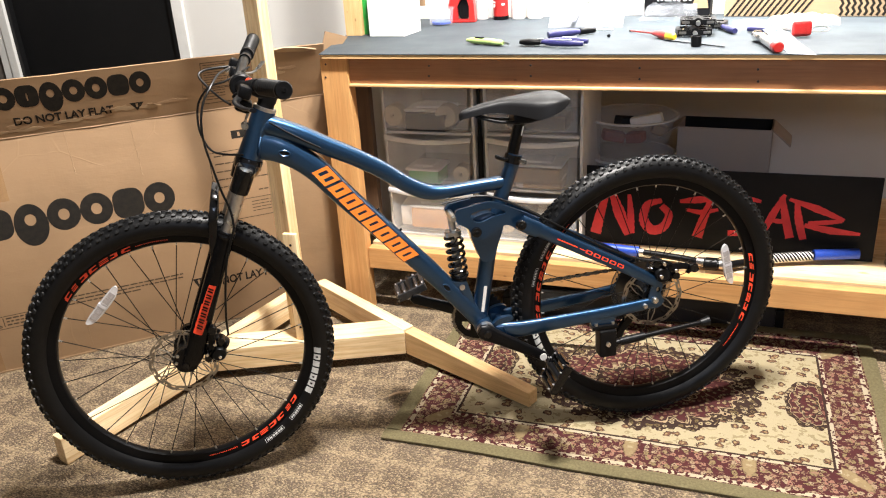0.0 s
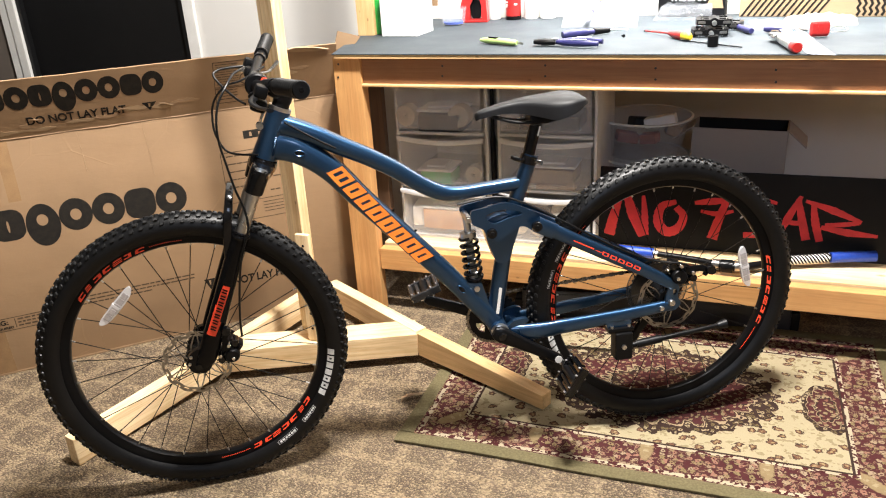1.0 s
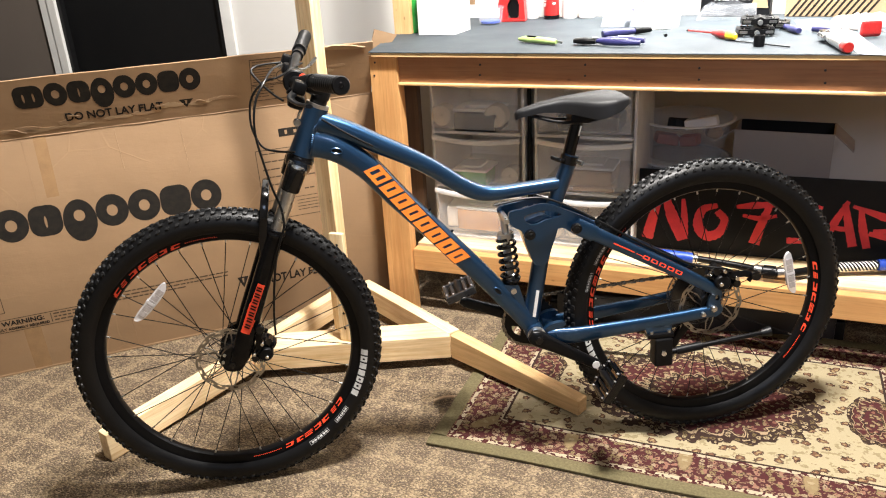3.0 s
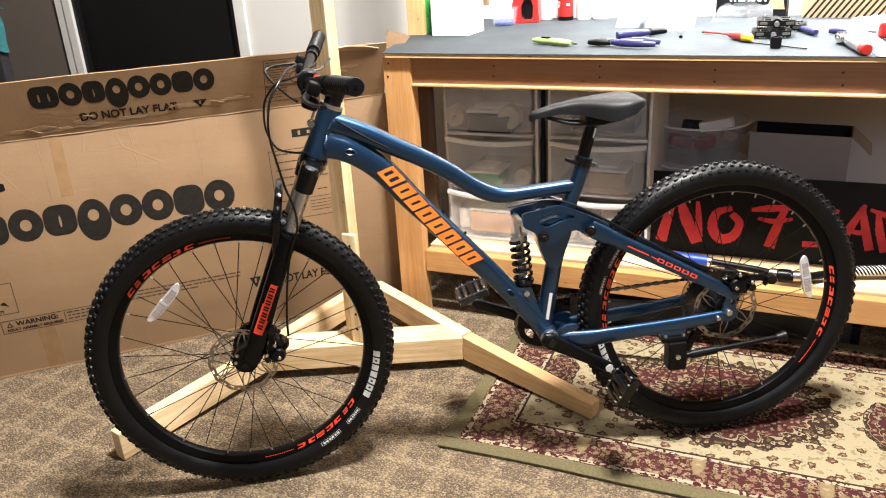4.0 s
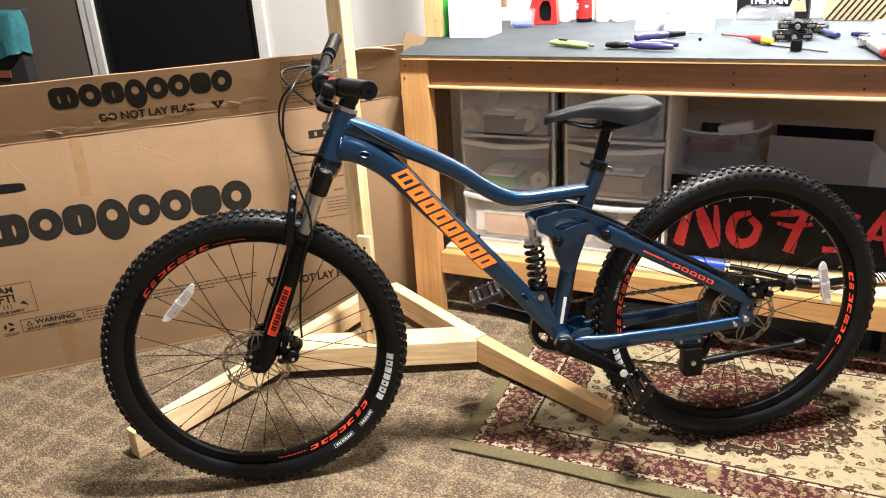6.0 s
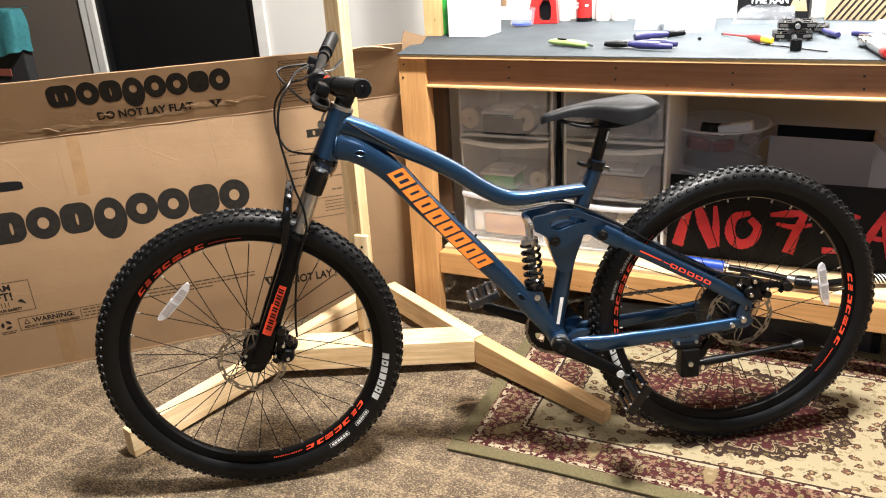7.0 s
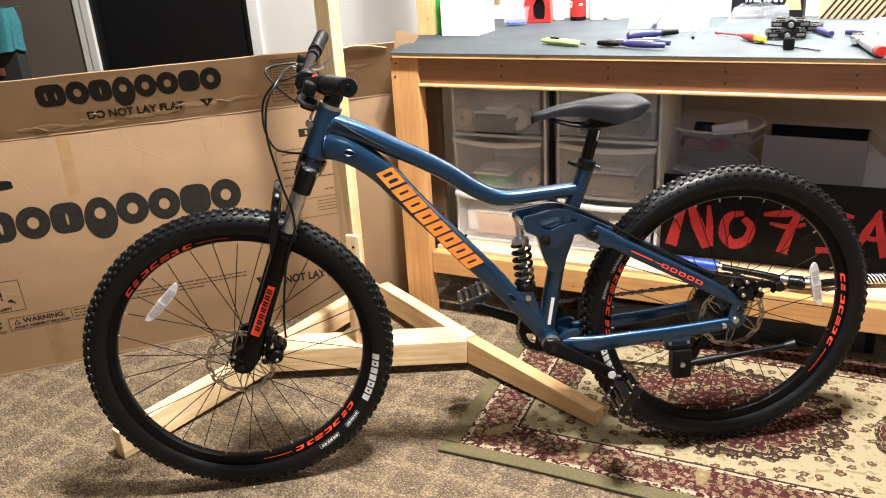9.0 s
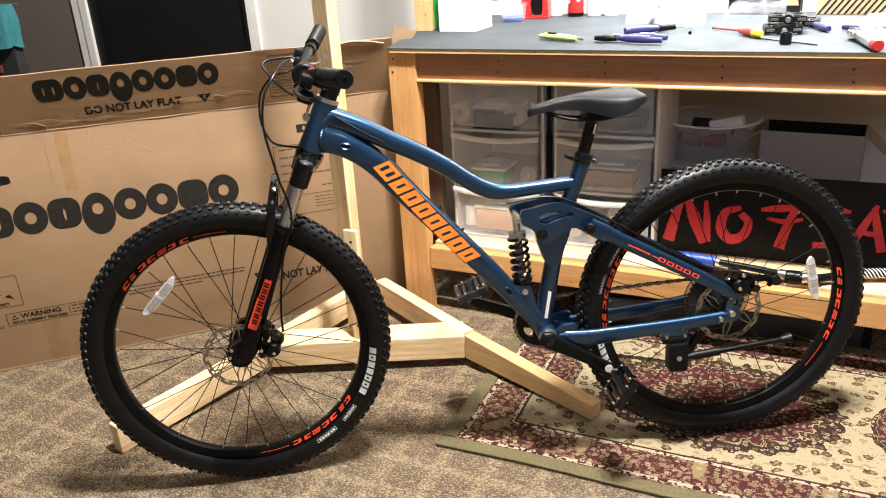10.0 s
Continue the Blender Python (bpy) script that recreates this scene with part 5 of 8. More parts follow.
for s in (1, -1):
    part("shock_mount", plate([(0.500, 0.452), (0.470, 0.449), (0.448, 0.372), (0.494, 0.430), (0.520, 0.458)], (), s * 0.016 - 0.003, s * 0.016 + 0.003), blue, bike)
    up_stay = spline([(0.330, s * 0.040, 0.590), (0.21, s * 0.050, 0.525), (0.08, s * 0.060, 0.453), (-0.004, s * 0.064, 0.402)], 6)
    part("seat_stay", sweep(up_stay, [0.0100, 0.0100, 0.0095], [0.0172, 0.0162, 0.0142], 16, power=2.8), blue, bike)
    part("stay_end", sweep([(0.336, s * 0.044, 0.593), (0.292, s * 0.046, 0.569)], 0.0085, 0.0195, 16, power=3), blue, bike, "rounded stay clevis")
    low = spline([(0.405, s * 0.036, 0.312), (0.33, s * 0.047, 0.316), (0.27, s * 0.052, 0.322), (0.135, s * 0.058, 0.333), (0.0, s * 0.064, 0.349)], 6)
    part("chain_stay", sweep(low, [0.011, 0.010, 0.0095], [0.023, 0.0205, 0.0185, 0.0165, 0.014], 16, power=2.8), blue, bike)
    drop = plate(sweep_loop([(0.02, 0.356), (0.012, 0.392), (-0.004, 0.408), (-0.018, 0.395), (-0.014, 0.372), (-0.022, 0.350), (-0.004, 0.334), (0.03, 0.338)], 4), [round_loop(-0.006, 0.384, 0.005, 0.007, 10)], s * 0.066 - 0.004, s * 0.066 + 0.004, bevel=0.0012)
    dp = part("dropout", drop, blue, bike)
    for (x, z), r in (((0.004, 0.358), 0.0085), ((0.030, 0.346), 0.0062)):
        part("axle_bolt", lathe([(0, 0.010), (r * 0.8, 0.010), (r, 0.007), (r, 0.0), (0, 0.0)] if s > 0 else [(0, -0.010), (r * 0.8, -0.010), (r, -0.007), (r, 0.0), (0, 0)], 14), MAT["steel"], dp, "silver bolt", Matrix.Translation((x, s * 0.070, z)))
part("stay_yoke", sweep(spline([(0.395, -0.046, 0.306), (0.386, -0.03, 0.306), (0.384, 0, 0.306), (0.386, 0.03, 0.306), (0.395, 0.046, 0.306)], 4), 0.012, 0.022, 14, (1, 0, 0), 3), blue, bike)
part("stay_yoke", plate(sweep_loop([(0.43, 0.318), (0.405, 0.345), (0.375, 0.352), (0.362, 0.345), (0.380, 0.330), (0.372, 0.298), (0.352, 0.288), (0.400, 0.284), (0.425, 0.296)], 4), (), 0.030, 0.044), blue, bike, "welded yoke plate")
part("stay_yoke", plate(sweep_loop([(0.43, 0.318), (0.405, 0.345), (0.375, 0.352), (0.362, 0.345), (0.380, 0.330), (0.372, 0.298), (0.352, 0.288), (0.400, 0.284), (0.425, 0.296)], 4), (), -0.044, -0.030), blue, bike, "welded yoke plate")
part("stay_bridge", sweep([(0.265, -0.05, 0.556), (0.268, 0, 0.560), (0.265, 0.05, 0.556)], 0.009, None, 12, (0, 0, 1)), blue, bike)
# the model's word on the near stay as small red blocks, with a flash
flash = [(0.250, 0.200, -0.0012, 0.0012), (0.196, 0.180, -0.0006, 0.0006)]
for k in range(5):
    a = 0.180 - 0.0195 * k
    flash += [(a, a - 0.0145, -0.0040, -0.0026), (a, a - 0.0145, 0.0026, 0.0040), (a, a - 0.0025, -0.0026, 0.0026), (a - 0.0120, a - 0.0145, -0.0026, 0.0026)]
for s0, s1, up0, up1 in flash:
    z0, z1 = 0.590 + (s0 - 0.330) * 0.548, 0.590 + (s1 - 0.330) * 0.548
    y0 = 0.0505 + (0.27 - s0) * 0.08 + 0.0030
    bm = bmesh.new()
    slab_quad(bm, [(s0 - up0 * 0.5, y0 + 0.0052, z0 + up0), (s0 - up1 * 0.5, y0 + 0.0052, z0 + up1), (s1 - up1 * 0.5, y0 + 0.0062, z1 + up1), (s1 - up0 * 0.5, y0 + 0.0062, z1 + up0)], 0.0008)
    part("stay_decal", bm, MAT["red"], bike, "thin red stay decal dash")
part("frame_sticker", plate([(0.4275, 0.432), (0.420, 0.430), (0.431, 0.362), (0.4385, 0.3635)], (), 0.0195, 0.0200), MAT["white"], bike, "small white sticker")
for p, q in (((0.655, 0.629), 0), ((0.607, 0.572), 0)):
    x, z = p
    part("bottle_bolt", lathe([(0, 0), (0.004, 0), (0.0035, 0.004), (0, 0.0045)], 10), MAT["black"], bike, "", Matrix.Translation((x + 0.012, 0, z + 0.022)) @ pose(0, 0, 0, 50, 0, -90))

# seat post, clamp, saddle
part("seat_post", sweep([(0.353, 0, 0.70), (0.322, 0, 0.812), (0.314, 0, 0.838)], 0.0143, None, 20), MAT["gloss"], bike, "glossy black seat post")
clamp = part("seat_clamp", sweep([(0.3425, 0, 0.731), (0.3365, 0, 0.750)], 0.0205, None, 24), MAT["gloss"], bike, "black quick-release collar")
part("release_lever", sweep(spline([(0.352, 0.014, 0.742), (0.362, 0.022, 0.745), (0.374, 0.016, 0.748), (0.380, 0.004, 0.750)], 4), 0.0035, 0.005, 10), MAT["gloss"], clamp)
part("release_nut", sweep([(0.326, 0.012, 0.737), (0.314, 0.026, 0.734)], 0.0055, None, 12), MAT["chrome"], clamp)
part("post_mark", plate([(0.311, 0.818), (0.317, 0.796), (0.3205, 0.797), (0.3145, 0.819)], (), 0.0142, 0.0147), MAT["white"], bike, "silver height mark")
saddle = bmesh.new()
rings = []
for k in range(29):
    t = k / 28
    u = 0.462 - 0.250 * t
    half = 0.0135 + 0.009 * min(t / 0.3, 1) + 0.056 * (0.5 - 0.5 * math.cos(math.pi * min(max((t - 0.32) / 0.5, 0), 1))) - 0.012 * max(t - 0.86, 0) / 0.14
    top = 0.862 + 0.020 * math.sin(min(t / 0.5, 1) * math.pi / 2) + 0.009 * t - 0.006 * max(t - 0.88, 0) / 0.12
    drop = float(np.interp(t, (0, 0.25, 0.5, 0.70, 0.88, 1), (0.016, 0.022, 0.037, 0.050, 0.036, 0.013)))
    endcap = (0.55, 0.85)[k] if k < 2 else (0.86 if k == 28 else 0.96 if k == 27 else 1.0)
    ring = []
    for j in range(19):
        g = math.pi * (j / 18 - 0.5)
        y = half * endcap * math.copysign(abs(math.sin(g)) ** 0.8, g)
        z = top - drop * (1 - max(math.cos(g), 0.0) ** 0.36) * 1.0 - 0.0025 * math.exp(-(y / 0.012) ** 2) * (1 if 0.25 < t < 0.95 else 0)
        if k in (0, 28):
            z -= 0.004
        ring.append(saddle.verts.new((u, y, z)))
    for j in range(9):
        y = half * endcap * 0.9 * (1 - 2 * (j + 1) / 10)
        ring.append(saddle.verts.new((u, y, top - drop * 1.02 + 0.005 * (1 - abs(1 - 2 * (j + 1) / 10)))))
    rings.append(ring)
for a, b in zip(rings, rings[1:]):
    for j in range(len(a)):
        saddle.faces.new((a[j], a[(j + 1) % len(a)], b[(j + 1) % len(b)], b[j]))
saddle.faces.new(rings[0])
saddle.faces.new(rings[-1])
bmesh.ops.recalc_face_normals(saddle, faces=saddle.faces)
sad = part("saddle", saddle, MAT["saddle"], bike, "dark grey padded vinyl saddle", sharp=70)
for s in (1, -1):
    part("saddle_rail", sweep(spline([(0.425, s * 0.010, 0.850), (0.375, s * 0.02, 0.835), (0.33, s * 0.022, 0.831), (0.28, s * 0.022, 0.832), (0.235, s * 0.035, 0.848)], 5), 0.0036, None, 8), MAT["black"], sad)
part("rail_clamp", block((0.314, 0, 0.836), (0.05, 0.05, 0.024), 0.006), MAT["black"], sad, "black rail clamp")

# cranks, chainring, chain, pedals
BB = Vector((0.434, 0, 0.322))
CD = Vector((-0.863, 0, -0.505))
CD_FAR = Vector((0.927, 0, 0.375))
for s, name in ((1, "crank_arm"), (-1, "crank_arm")):
    e = BB + CD * 0.161 if s > 0 else BB + CD_FAR * 0.170
    arm = part(name, sweep([BB + Vector((0, s * 0.056, 0)) - (e - BB).normalized() * 0.022, BB + Vector((0, s * 0.057, 0)) - (e - BB).normalized() * 0.012, BB + Vector((0, s * 0.058, 0)), BB.lerp(e, 0.3) + Vector((0, s * 0.060, 0)), BB.lerp(e, 0.8) + Vector((0, s * 0.062, 0)), e + Vector((0, s * 0.0625, 0)), e + (e - BB).normalized() * 0.013 + Vector((0, s * 0.0625, 0))], [0.008, 0.0115, 0.0125, 0.0085, 0.007, 0.007, 0.0045], [0.012, 0.0185, 0.0205, 0.0165, 0.0135, 0.0135, 0.007], 16, power=3), MAT["black"], bike, "black crank arm")
    part("crank_bolt", lathe([(0, 0.013), (0.008, 0.013), (0.011, 0.010), (0.011, 0.0), (0, 0)] if s > 0 else [(0, -0.013), (0.008, -0.013), (0.011, -0.010), (0.011, 0.0), (0, 0)], 18), MAT["gloss"], arm, "", Matrix.Translation(BB + Vector((0, s * 0.060, 0))))
    part("pedal_axle_end", lathe([(0, 0.0025), (0.0095, 0.0025), (0.0095, -0.0025), (0, -0.0025)], 18), MAT["trim"], arm, "silver axle end", Matrix.Translation(e + Vector((0, s * 0.0685, 0))))


def pedal(centre, tilt, metal):
    """A platform pedal: pierced cage, central axle barrel, pins and end reflectors."""
    m = Matrix.Translation(centre) @ Matrix.Rotation(tilt, 4, "Y") @ Matrix.Diagonal((0.86, 0.9, 0.9, 1))
    body = part("pedal", lathe([(0.0, -0.074), (0.007, -0.074), (0.007, -0.054), (0.011, -0.052), (0.014, -0.03), (0.0105, 0.0), (0.0115, 0.045), (0.0, 0.047)], 16), MAT["black"], bike, "black alloy platform pedal", m)
    for x in (-0.040, 0.040):
        part("cage_bar", block((x, 0, 0), (0.012, 0.090, 0.022), 0.003), metal, body)
    for y in (-0.045, 0.045):
        part("cage_bar", block((0, y, 0), (0.092, 0.012, 0.022), 0.003), metal, body)
    for x in (-0.020, 0.020):
        part("cage_web", block((x, 0, 0), (0.010, 0.084, 0.016), 0.002), metal, body)
    for x in (-0.0475, 0.0475):
        part("end_plate", block((x, 0, 0), (0.004, 0.052, 0.013), 0.001), MAT["gloss"], body)
    for x, y in ((-0.040, -0.036), (-0.040, 0.036), (0.040, -0.036), (0.040, 0.036), (-0.02, 0.045), (0.02, 0.045), (-0.02, -0.045), (0.02, -0.045)):
        part("grip_pin", lathe([(0, -0.0150), (0.0025, -0.0150), (0.0025, 0.0150), (0, 0.0150)], 8, UPRIGHT), MAT["facet"], body, "", Matrix.Translation((x, y, 0)))


pedal(BB + CD * 0.170 + Vector((0, 0.148, 0)), radians(57), MAT["gloss"])
pedal(BB + CD_FAR * 0.174 + Vector((0, -0.145, 0)), radians(20), MAT["alloy"])

teeth = []
for k in range(32 * 4):
    g = 2 * math.pi * k / 128
    r = (0.0645, 0.0705, 0.0705, 0.0645)[k % 4]
    teeth.append((r * math.cos(g), r * math.sin(g)))
holes = [[(r * math.cos(2 * math.pi * (k + w2) / 5), r * math.sin(2 * math.pi * (k + w2) / 5)) for r, w2 in ((0.031, 0.34), (0.045, 0.18), (0.0475, 0.32), (0.048, 0.5), (0.0475, 0.68), (0.045, 0.82), (0.031, 0.66), (0.030, 0.5))] for k in range(5)]
ring = part("chainring", plate(teeth, holes, -0.052, -0.049), MAT["black"], bike, "black toothed chainring", Matrix.Translation(BB))
casset = bmesh.new()
for k, r in enumerate((0.073, 0.064, 0.056, 0.048, 0.041, 0.035, 0.029)):
    n_t = int(r * 520)
    loop = [((r if (q % 4) in (1, 2) else r - 0.0035) * math.cos(2 * math.pi * q / (4 * n_t)), (r if (q % 4) in (1, 2) else r - 0.0035) * math.sin(2 * math.pi * q / (4 * n_t))) for q in range(4 * n_t)]
    plate(loop, [round_loop(0, 0, r * 0.55, r * 0.55, 24)], -0.028 - 0.0042 * k - 0.0016, -0.028 - 0.0042 * k, bm=casset)
part("cassette", casset, MAT["dark_steel"], bike, "stacked steel sprockets", Matrix.Translation((0, 0, R_OUT)))
part("spoke_protector", plate(round_loop(0, 0, 0.084, 0.084, 40), [round_loop(0, 0, 0.068, 0.068, 30)], -0.0265, -0.0250), MAT["guard"], bike, "smoky see-through plastic spoke guard", Matrix.Translation((0, 0, R_OUT)))
for r in (0.0700, 0.0825):
    part("guard_rib", plate(round_loop(0, 0, r + 0.0008, r + 0.0008, 48), [round_loop(0, 0, r - 0.0008, r - 0.0008, 48)], -0.0250, -0.0238), MAT["alloy"], bike, "grey moulded rib", Matrix.Translation((0, 0, R_OUT)))
# chain path: round the ring, over the sprockets, round the derailleur pulleys
CY = -0.0505
path = [BB + Vector((0.066 * math.cos(radians(g)), CY, 0.066 * math.sin(radians(g)))) for g in range(-82, 101, 12)]
SP = Vector((0, 0, R_OUT))
top_run = SP + Vector((0.052 * math.cos(radians(95)), CY + 0.007, 0.052 * math.sin(radians(95))))
path += [path[-1].lerp(top_run, t) for t in np.linspace(0.08, 0.92, 30)]
path += [SP + Vector((0.052 * math.cos(radians(g)), CY + 0.007, 0.052 * math.sin(radians(g)))) for g in range(95, 255, 14)]
P1, P2 = Vector((0.012, CY, 0.262)), Vector((0.064, CY, 0.190))
path += [P1 + Vector((0.018, 0, 0.008)), P1 + Vector((0.017, 0, -0.01)), P2 + Vector((-0.02, 0, 0.004)), P2 + Vector((-0.012, 0, -0.016)), P2 + Vector((0.006, 0, -0.019))]
path += [path[-1].lerp(BB + Vector((0.066 * math.cos(radians(-82)), CY, 0.066 * math.sin(radians(-82)))), t) for t in np.linspace(0.05, 1, 30)]
dense = spline(path, 6)
bm = bmesh.new()
flip = 0
prev = dense[0]
for p in dense[1:]:
    if (p - prev).length >= 0.0118:
        d = (p - prev).normalized()
        side = Vector((0, 1, 0))
        upv = d.cross(side).normalized()
        m = Matrix((d, side, upv)).transposed().to_4x4()
        m.translation = (p + prev) / 2
        off = 0.0034 if flip % 2 else 0.0022
        for s in (off, -off):
            block((0, s, 0), (0.0122, 0.0011, 0.0078) if flip % 2 else (0.0112, 0.0011, 0.0058), m=m, bm=bm)
        block((-0.006, 0, 0), (0.0055, 0.0062, 0.0056), m=m, bm=bm)
        flip += 1
        prev = p
tagged(part("chain", bm, MAT["chain"], bike, "oiled steel chain links"), kind="stuff")
mech = part("rear_derailleur", sweep(spline([(-0.004, -0.068, 0.330), (-0.016, -0.075, 0.305), (0.000, -0.078, 0.272), (0.012, -0.066, 0.262)], 5), [0.010, 0.013, 0.012, 0.008], [0.012, 0.016, 0.015, 0.010], 12), MAT["black"], bike, "black rear derailleur")
for p in (P1, P2):
    loop = [((0.0175 if q % 2 else 0.0145) * math.cos(2 * math.pi * q / 24), (0.0175 if q % 2 else 0.0145) * math.sin(2 * math.pi * q / 24)) for q in range(24)]
    part("jockey_wheel", plate(loop, [round_loop(0, 0, 0.004, 0.004, 10)], -0.0025, 0.0025), MAT["plastic"], mech, "", Matrix.Translation(p))
for y in (CY - 0.0075, CY + 0.0055):
    part("cage_plate", sweep([P1 + Vector((0, y - CY, 0.006)), P1.lerp(P2, 0.5) + Vector((0.006, y - CY, 0)), P2 + Vector((0, y - CY, -0.006))], 0.0011, [0.0115, 0.0085, 0.0105], 12), MAT["black"], mech)

# kickstand, folded up along the chain stay
kick = part("kickstand", block((0.128, 0.062, 0.257), (0.046, 0.040, 0.074), 0.006), MAT["plastic"], bike, "black kickstand folded up")
part("mount_gusset", plate([(0.178, 0.338), (0.100, 0.331), (0.108, 0.306), (0.118, 0.300), (0.166, 0.304)], (), 0.050, 0.066, bevel=0.0015), blue, kick, "blue welded bracket under the stay")
part("mount_plate", block((0.134, 0.060, 0.300), (0.066, 0.030, 0.012), 0.003), MAT["black"], kick)
for x in (0.112, 0.156):
    part("mount_bolt", lathe([(0, 0.006), (0.0045, 0.006), (0.0045, 0), (0, 0)], 12, UPRIGHT), MAT["steel"], kick, "silver bolt", Matrix.Translation((x, 0.068, 0.3055)))
part("mount_bolt", lathe([(0, 0.006), (0.006, 0.006), (0.006, 0), (0, 0)], 12), MAT["steel"], kick, "silver bolt", Matrix.Translation((0.130, 0.081, 0.258)))
part("stand_leg", sweep([(0.108, 0.068, 0.252), (0.02, 0.074, 0.264), (-0.13, 0.080, 0.283)], [0.0075, 0.0068, 0.0062], None, 14), MAT["black"], kick, "black telescopic leg")
part("leg_sleeve", sweep([(0.092, 0.069, 0.254), (0.030, 0.073, 0.2625)], 0.0105, None, 14), MAT["plastic"], kick)
part("rubber_foot", sweep([(-0.118, 0.0795, 0.2815), (-0.133, 0.080, 0.2835), (-0.141, 0.080, 0.285)], [0.0085, 0.0115, 0.0125], None, 14), MAT["rubber"], kick)


def caliper(m):
    """A cable disc caliper: two bodies, bolts, actuating arm."""
    c = part("brake_caliper", block((0, 0, 0), (0.046, 0.034, 0.030), 0.007), MAT["black"], bike, "black cable disc brake caliper", m)
    for x in (-0.020, 0.020):
        part("caliper_bolt", lathe([(0, 0.007), (0.006, 0.007), (0.007, 0.004), (0.007, -0.02), (0, -0.02)], 12), MAT["gloss"], c, "", Matrix.Translation((x, 0.020, 0.004)))
    part("adjuster_knob", lathe([(0, 0.012), (0.011, 0.012), (0.0135, 0.008), (0.0135, -0.01), (0, -0.01)], 16), MAT["plastic"], c, "", Matrix.Translation((0.002, 0.020, -0.006)))
    part("brake_arm", sweep([(0.0, 0.026, 0.010), (-0.02, 0.028, 0.026), (-0.034, 0.026, 0.030)], 0.003, 0.006, 8), MAT["black"], c)
    for x, z in ((-0.012, 0.012), (0.012, 0.012), (0.004, -0.010)):
        part("caliper_screw", lathe([(0, 0.0355), (0.003, 0.0355), (0.0042, 0.0335), (0.0042, 0.016), (0, 0.016)], 10), MAT["chrome"], c, "bright bolt head", Matrix.Translation((x, 0, z)))
    coil_pts = [(0.024 + 0.0038 * math.cos(q * 0.9), 0.020 + 0.0038 * math.sin(q * 0.9), -0.008 + 0.0005 * q) for q in range(36)]
    part("return_spring", sweep(coil_pts, 0.0009, None, 6, (0, 0, 1)), MAT["chrome"], c, "bright return spring")
    for k in range(3):
        part("cooling_rib", block((0.0, 0.019, -0.009 + 0.008 * k), (0.040, 0.010, 0.0028), 0.001), MAT["gloss"], c)
    part("cable_anchor", lathe([(0, 0.010), (0.0075, 0.010), (0.0085, 0.006), (0.0085, -0.004), (0, -0.004)], 14), MAT["gloss"], c, "black cable anchor", Matrix.Translation((-0.034, 0.030, 0.032)))
    part("cable_stop", sweep([(-0.034, 0.022, 0.018), (-0.036, 0.026, 0.040)], 0.0042, None, 10), MAT["black"], c)


caliper(pose(-0.022, 0.048, 0.430, 0, -34, 0) @ Matrix.Diagonal((1.6, 1.0, 1.40, 1)))
part("brake_cable", sweep(spline([(-0.050, 0.070, 0.438), (-0.020, 0.078, 0.460), (0.06, 0.062, 0.475), (0.16, 0.052, 0.524), (0.28, 0.044, 0.598), (0.37, 0.03, 0.648), (0.43, 0.024, 0.664), (0.52, 0.02, 0.654)], 6), 0.0026, None, 8), MAT["cable"], bike, "black brake cable")
part("shift_cable", sweep(spline([(-0.03, -0.085, 0.30), (-0.06, -0.08, 0.34), (-0.02, -0.075, 0.39), (0.10, -0.06, 0.47), (0.3, -0.04, 0.60), (0.42, -0.02, 0.66)], 6), 0.0024, None, 8), MAT["cable"], bike, "black shift cable")
part("top_tube_cable", sweep(spline([(0.890, 0.0275, 0.884), (0.868, 0.0255, 0.868), (0.82, 0.0245, 0.836), (0.785, 0.0215, 0.815)], 5), 0.0023, None, 8), MAT["cable"], bike, "black cable clipped to tube")

# ---- steered parts: fork, front wheel, bar ----
AX = (HEAD_T - HEAD_B).normalized()
STEER = Matrix(((AX.z, 0, AX.x, HEAD_B.x), (0, 1, 0, 0), (-AX.x, 0, AX.z, HEAD_B.z), (0, 0, 0, 1))) @ Matrix.Rotation(radians(4.5), 4, "Z")


def sp(name, bm, material, label="", parent=None, m=None, sharp=38):
    """A part of the steered assembly, given in axes along the steering axis."""
    if parent is not None:
        return part(name, bm, material, parent, label, m, sharp)
    return part(name, bm, material, bike, label, STEER @ m if m is not None else STEER, sharp)


HX, HZ = 0.0145, -0.4874
sp("headset_cup", lathe([(0.0, -0.012), (0.028, -0.012), (0.031, -0.006), (0.031, 0.012), (0.0285, 0.0175), (0.0, 0.0175)], 28, UPRIGHT), MAT["gloss"])
sp("headset_cup", lathe([(0.0, 0.126), (0.0245, 0.126), (0.026, 0.130), (0.0255, 0.137), (0.0, 0.137)], 28, UPRIGHT), MAT["steel"], "bright headset top cup")
sp("headset_spacer", lathe([(0.0, 0.137), (0.019, 0.137), (0.019, 0.154), (0.0, 0.154)], 24, UPRIGHT), MAT["plastic"])
fork = sp("fork_crown", sweep(spline([(0.006, -0.080, -0.012), (0.006, -0.066, -0.004), (0.001, -0.03, -0.004), (-0.002, 0, -0.006), (0.001, 0.03, -0.004), (0.006, 0.066, -0.004), (0.006, 0.080, -0.012)], 4), [0.016, 0.022, 0.026, 0.028, 0.026, 0.022, 0.016], [0.011, 0.015, 0.016, 0.016, 0.016, 0.015, 0.011], 18, (1, 0, 0), 3.2), MAT["gloss"], "gloss black fork crown")
LX = 0.0065
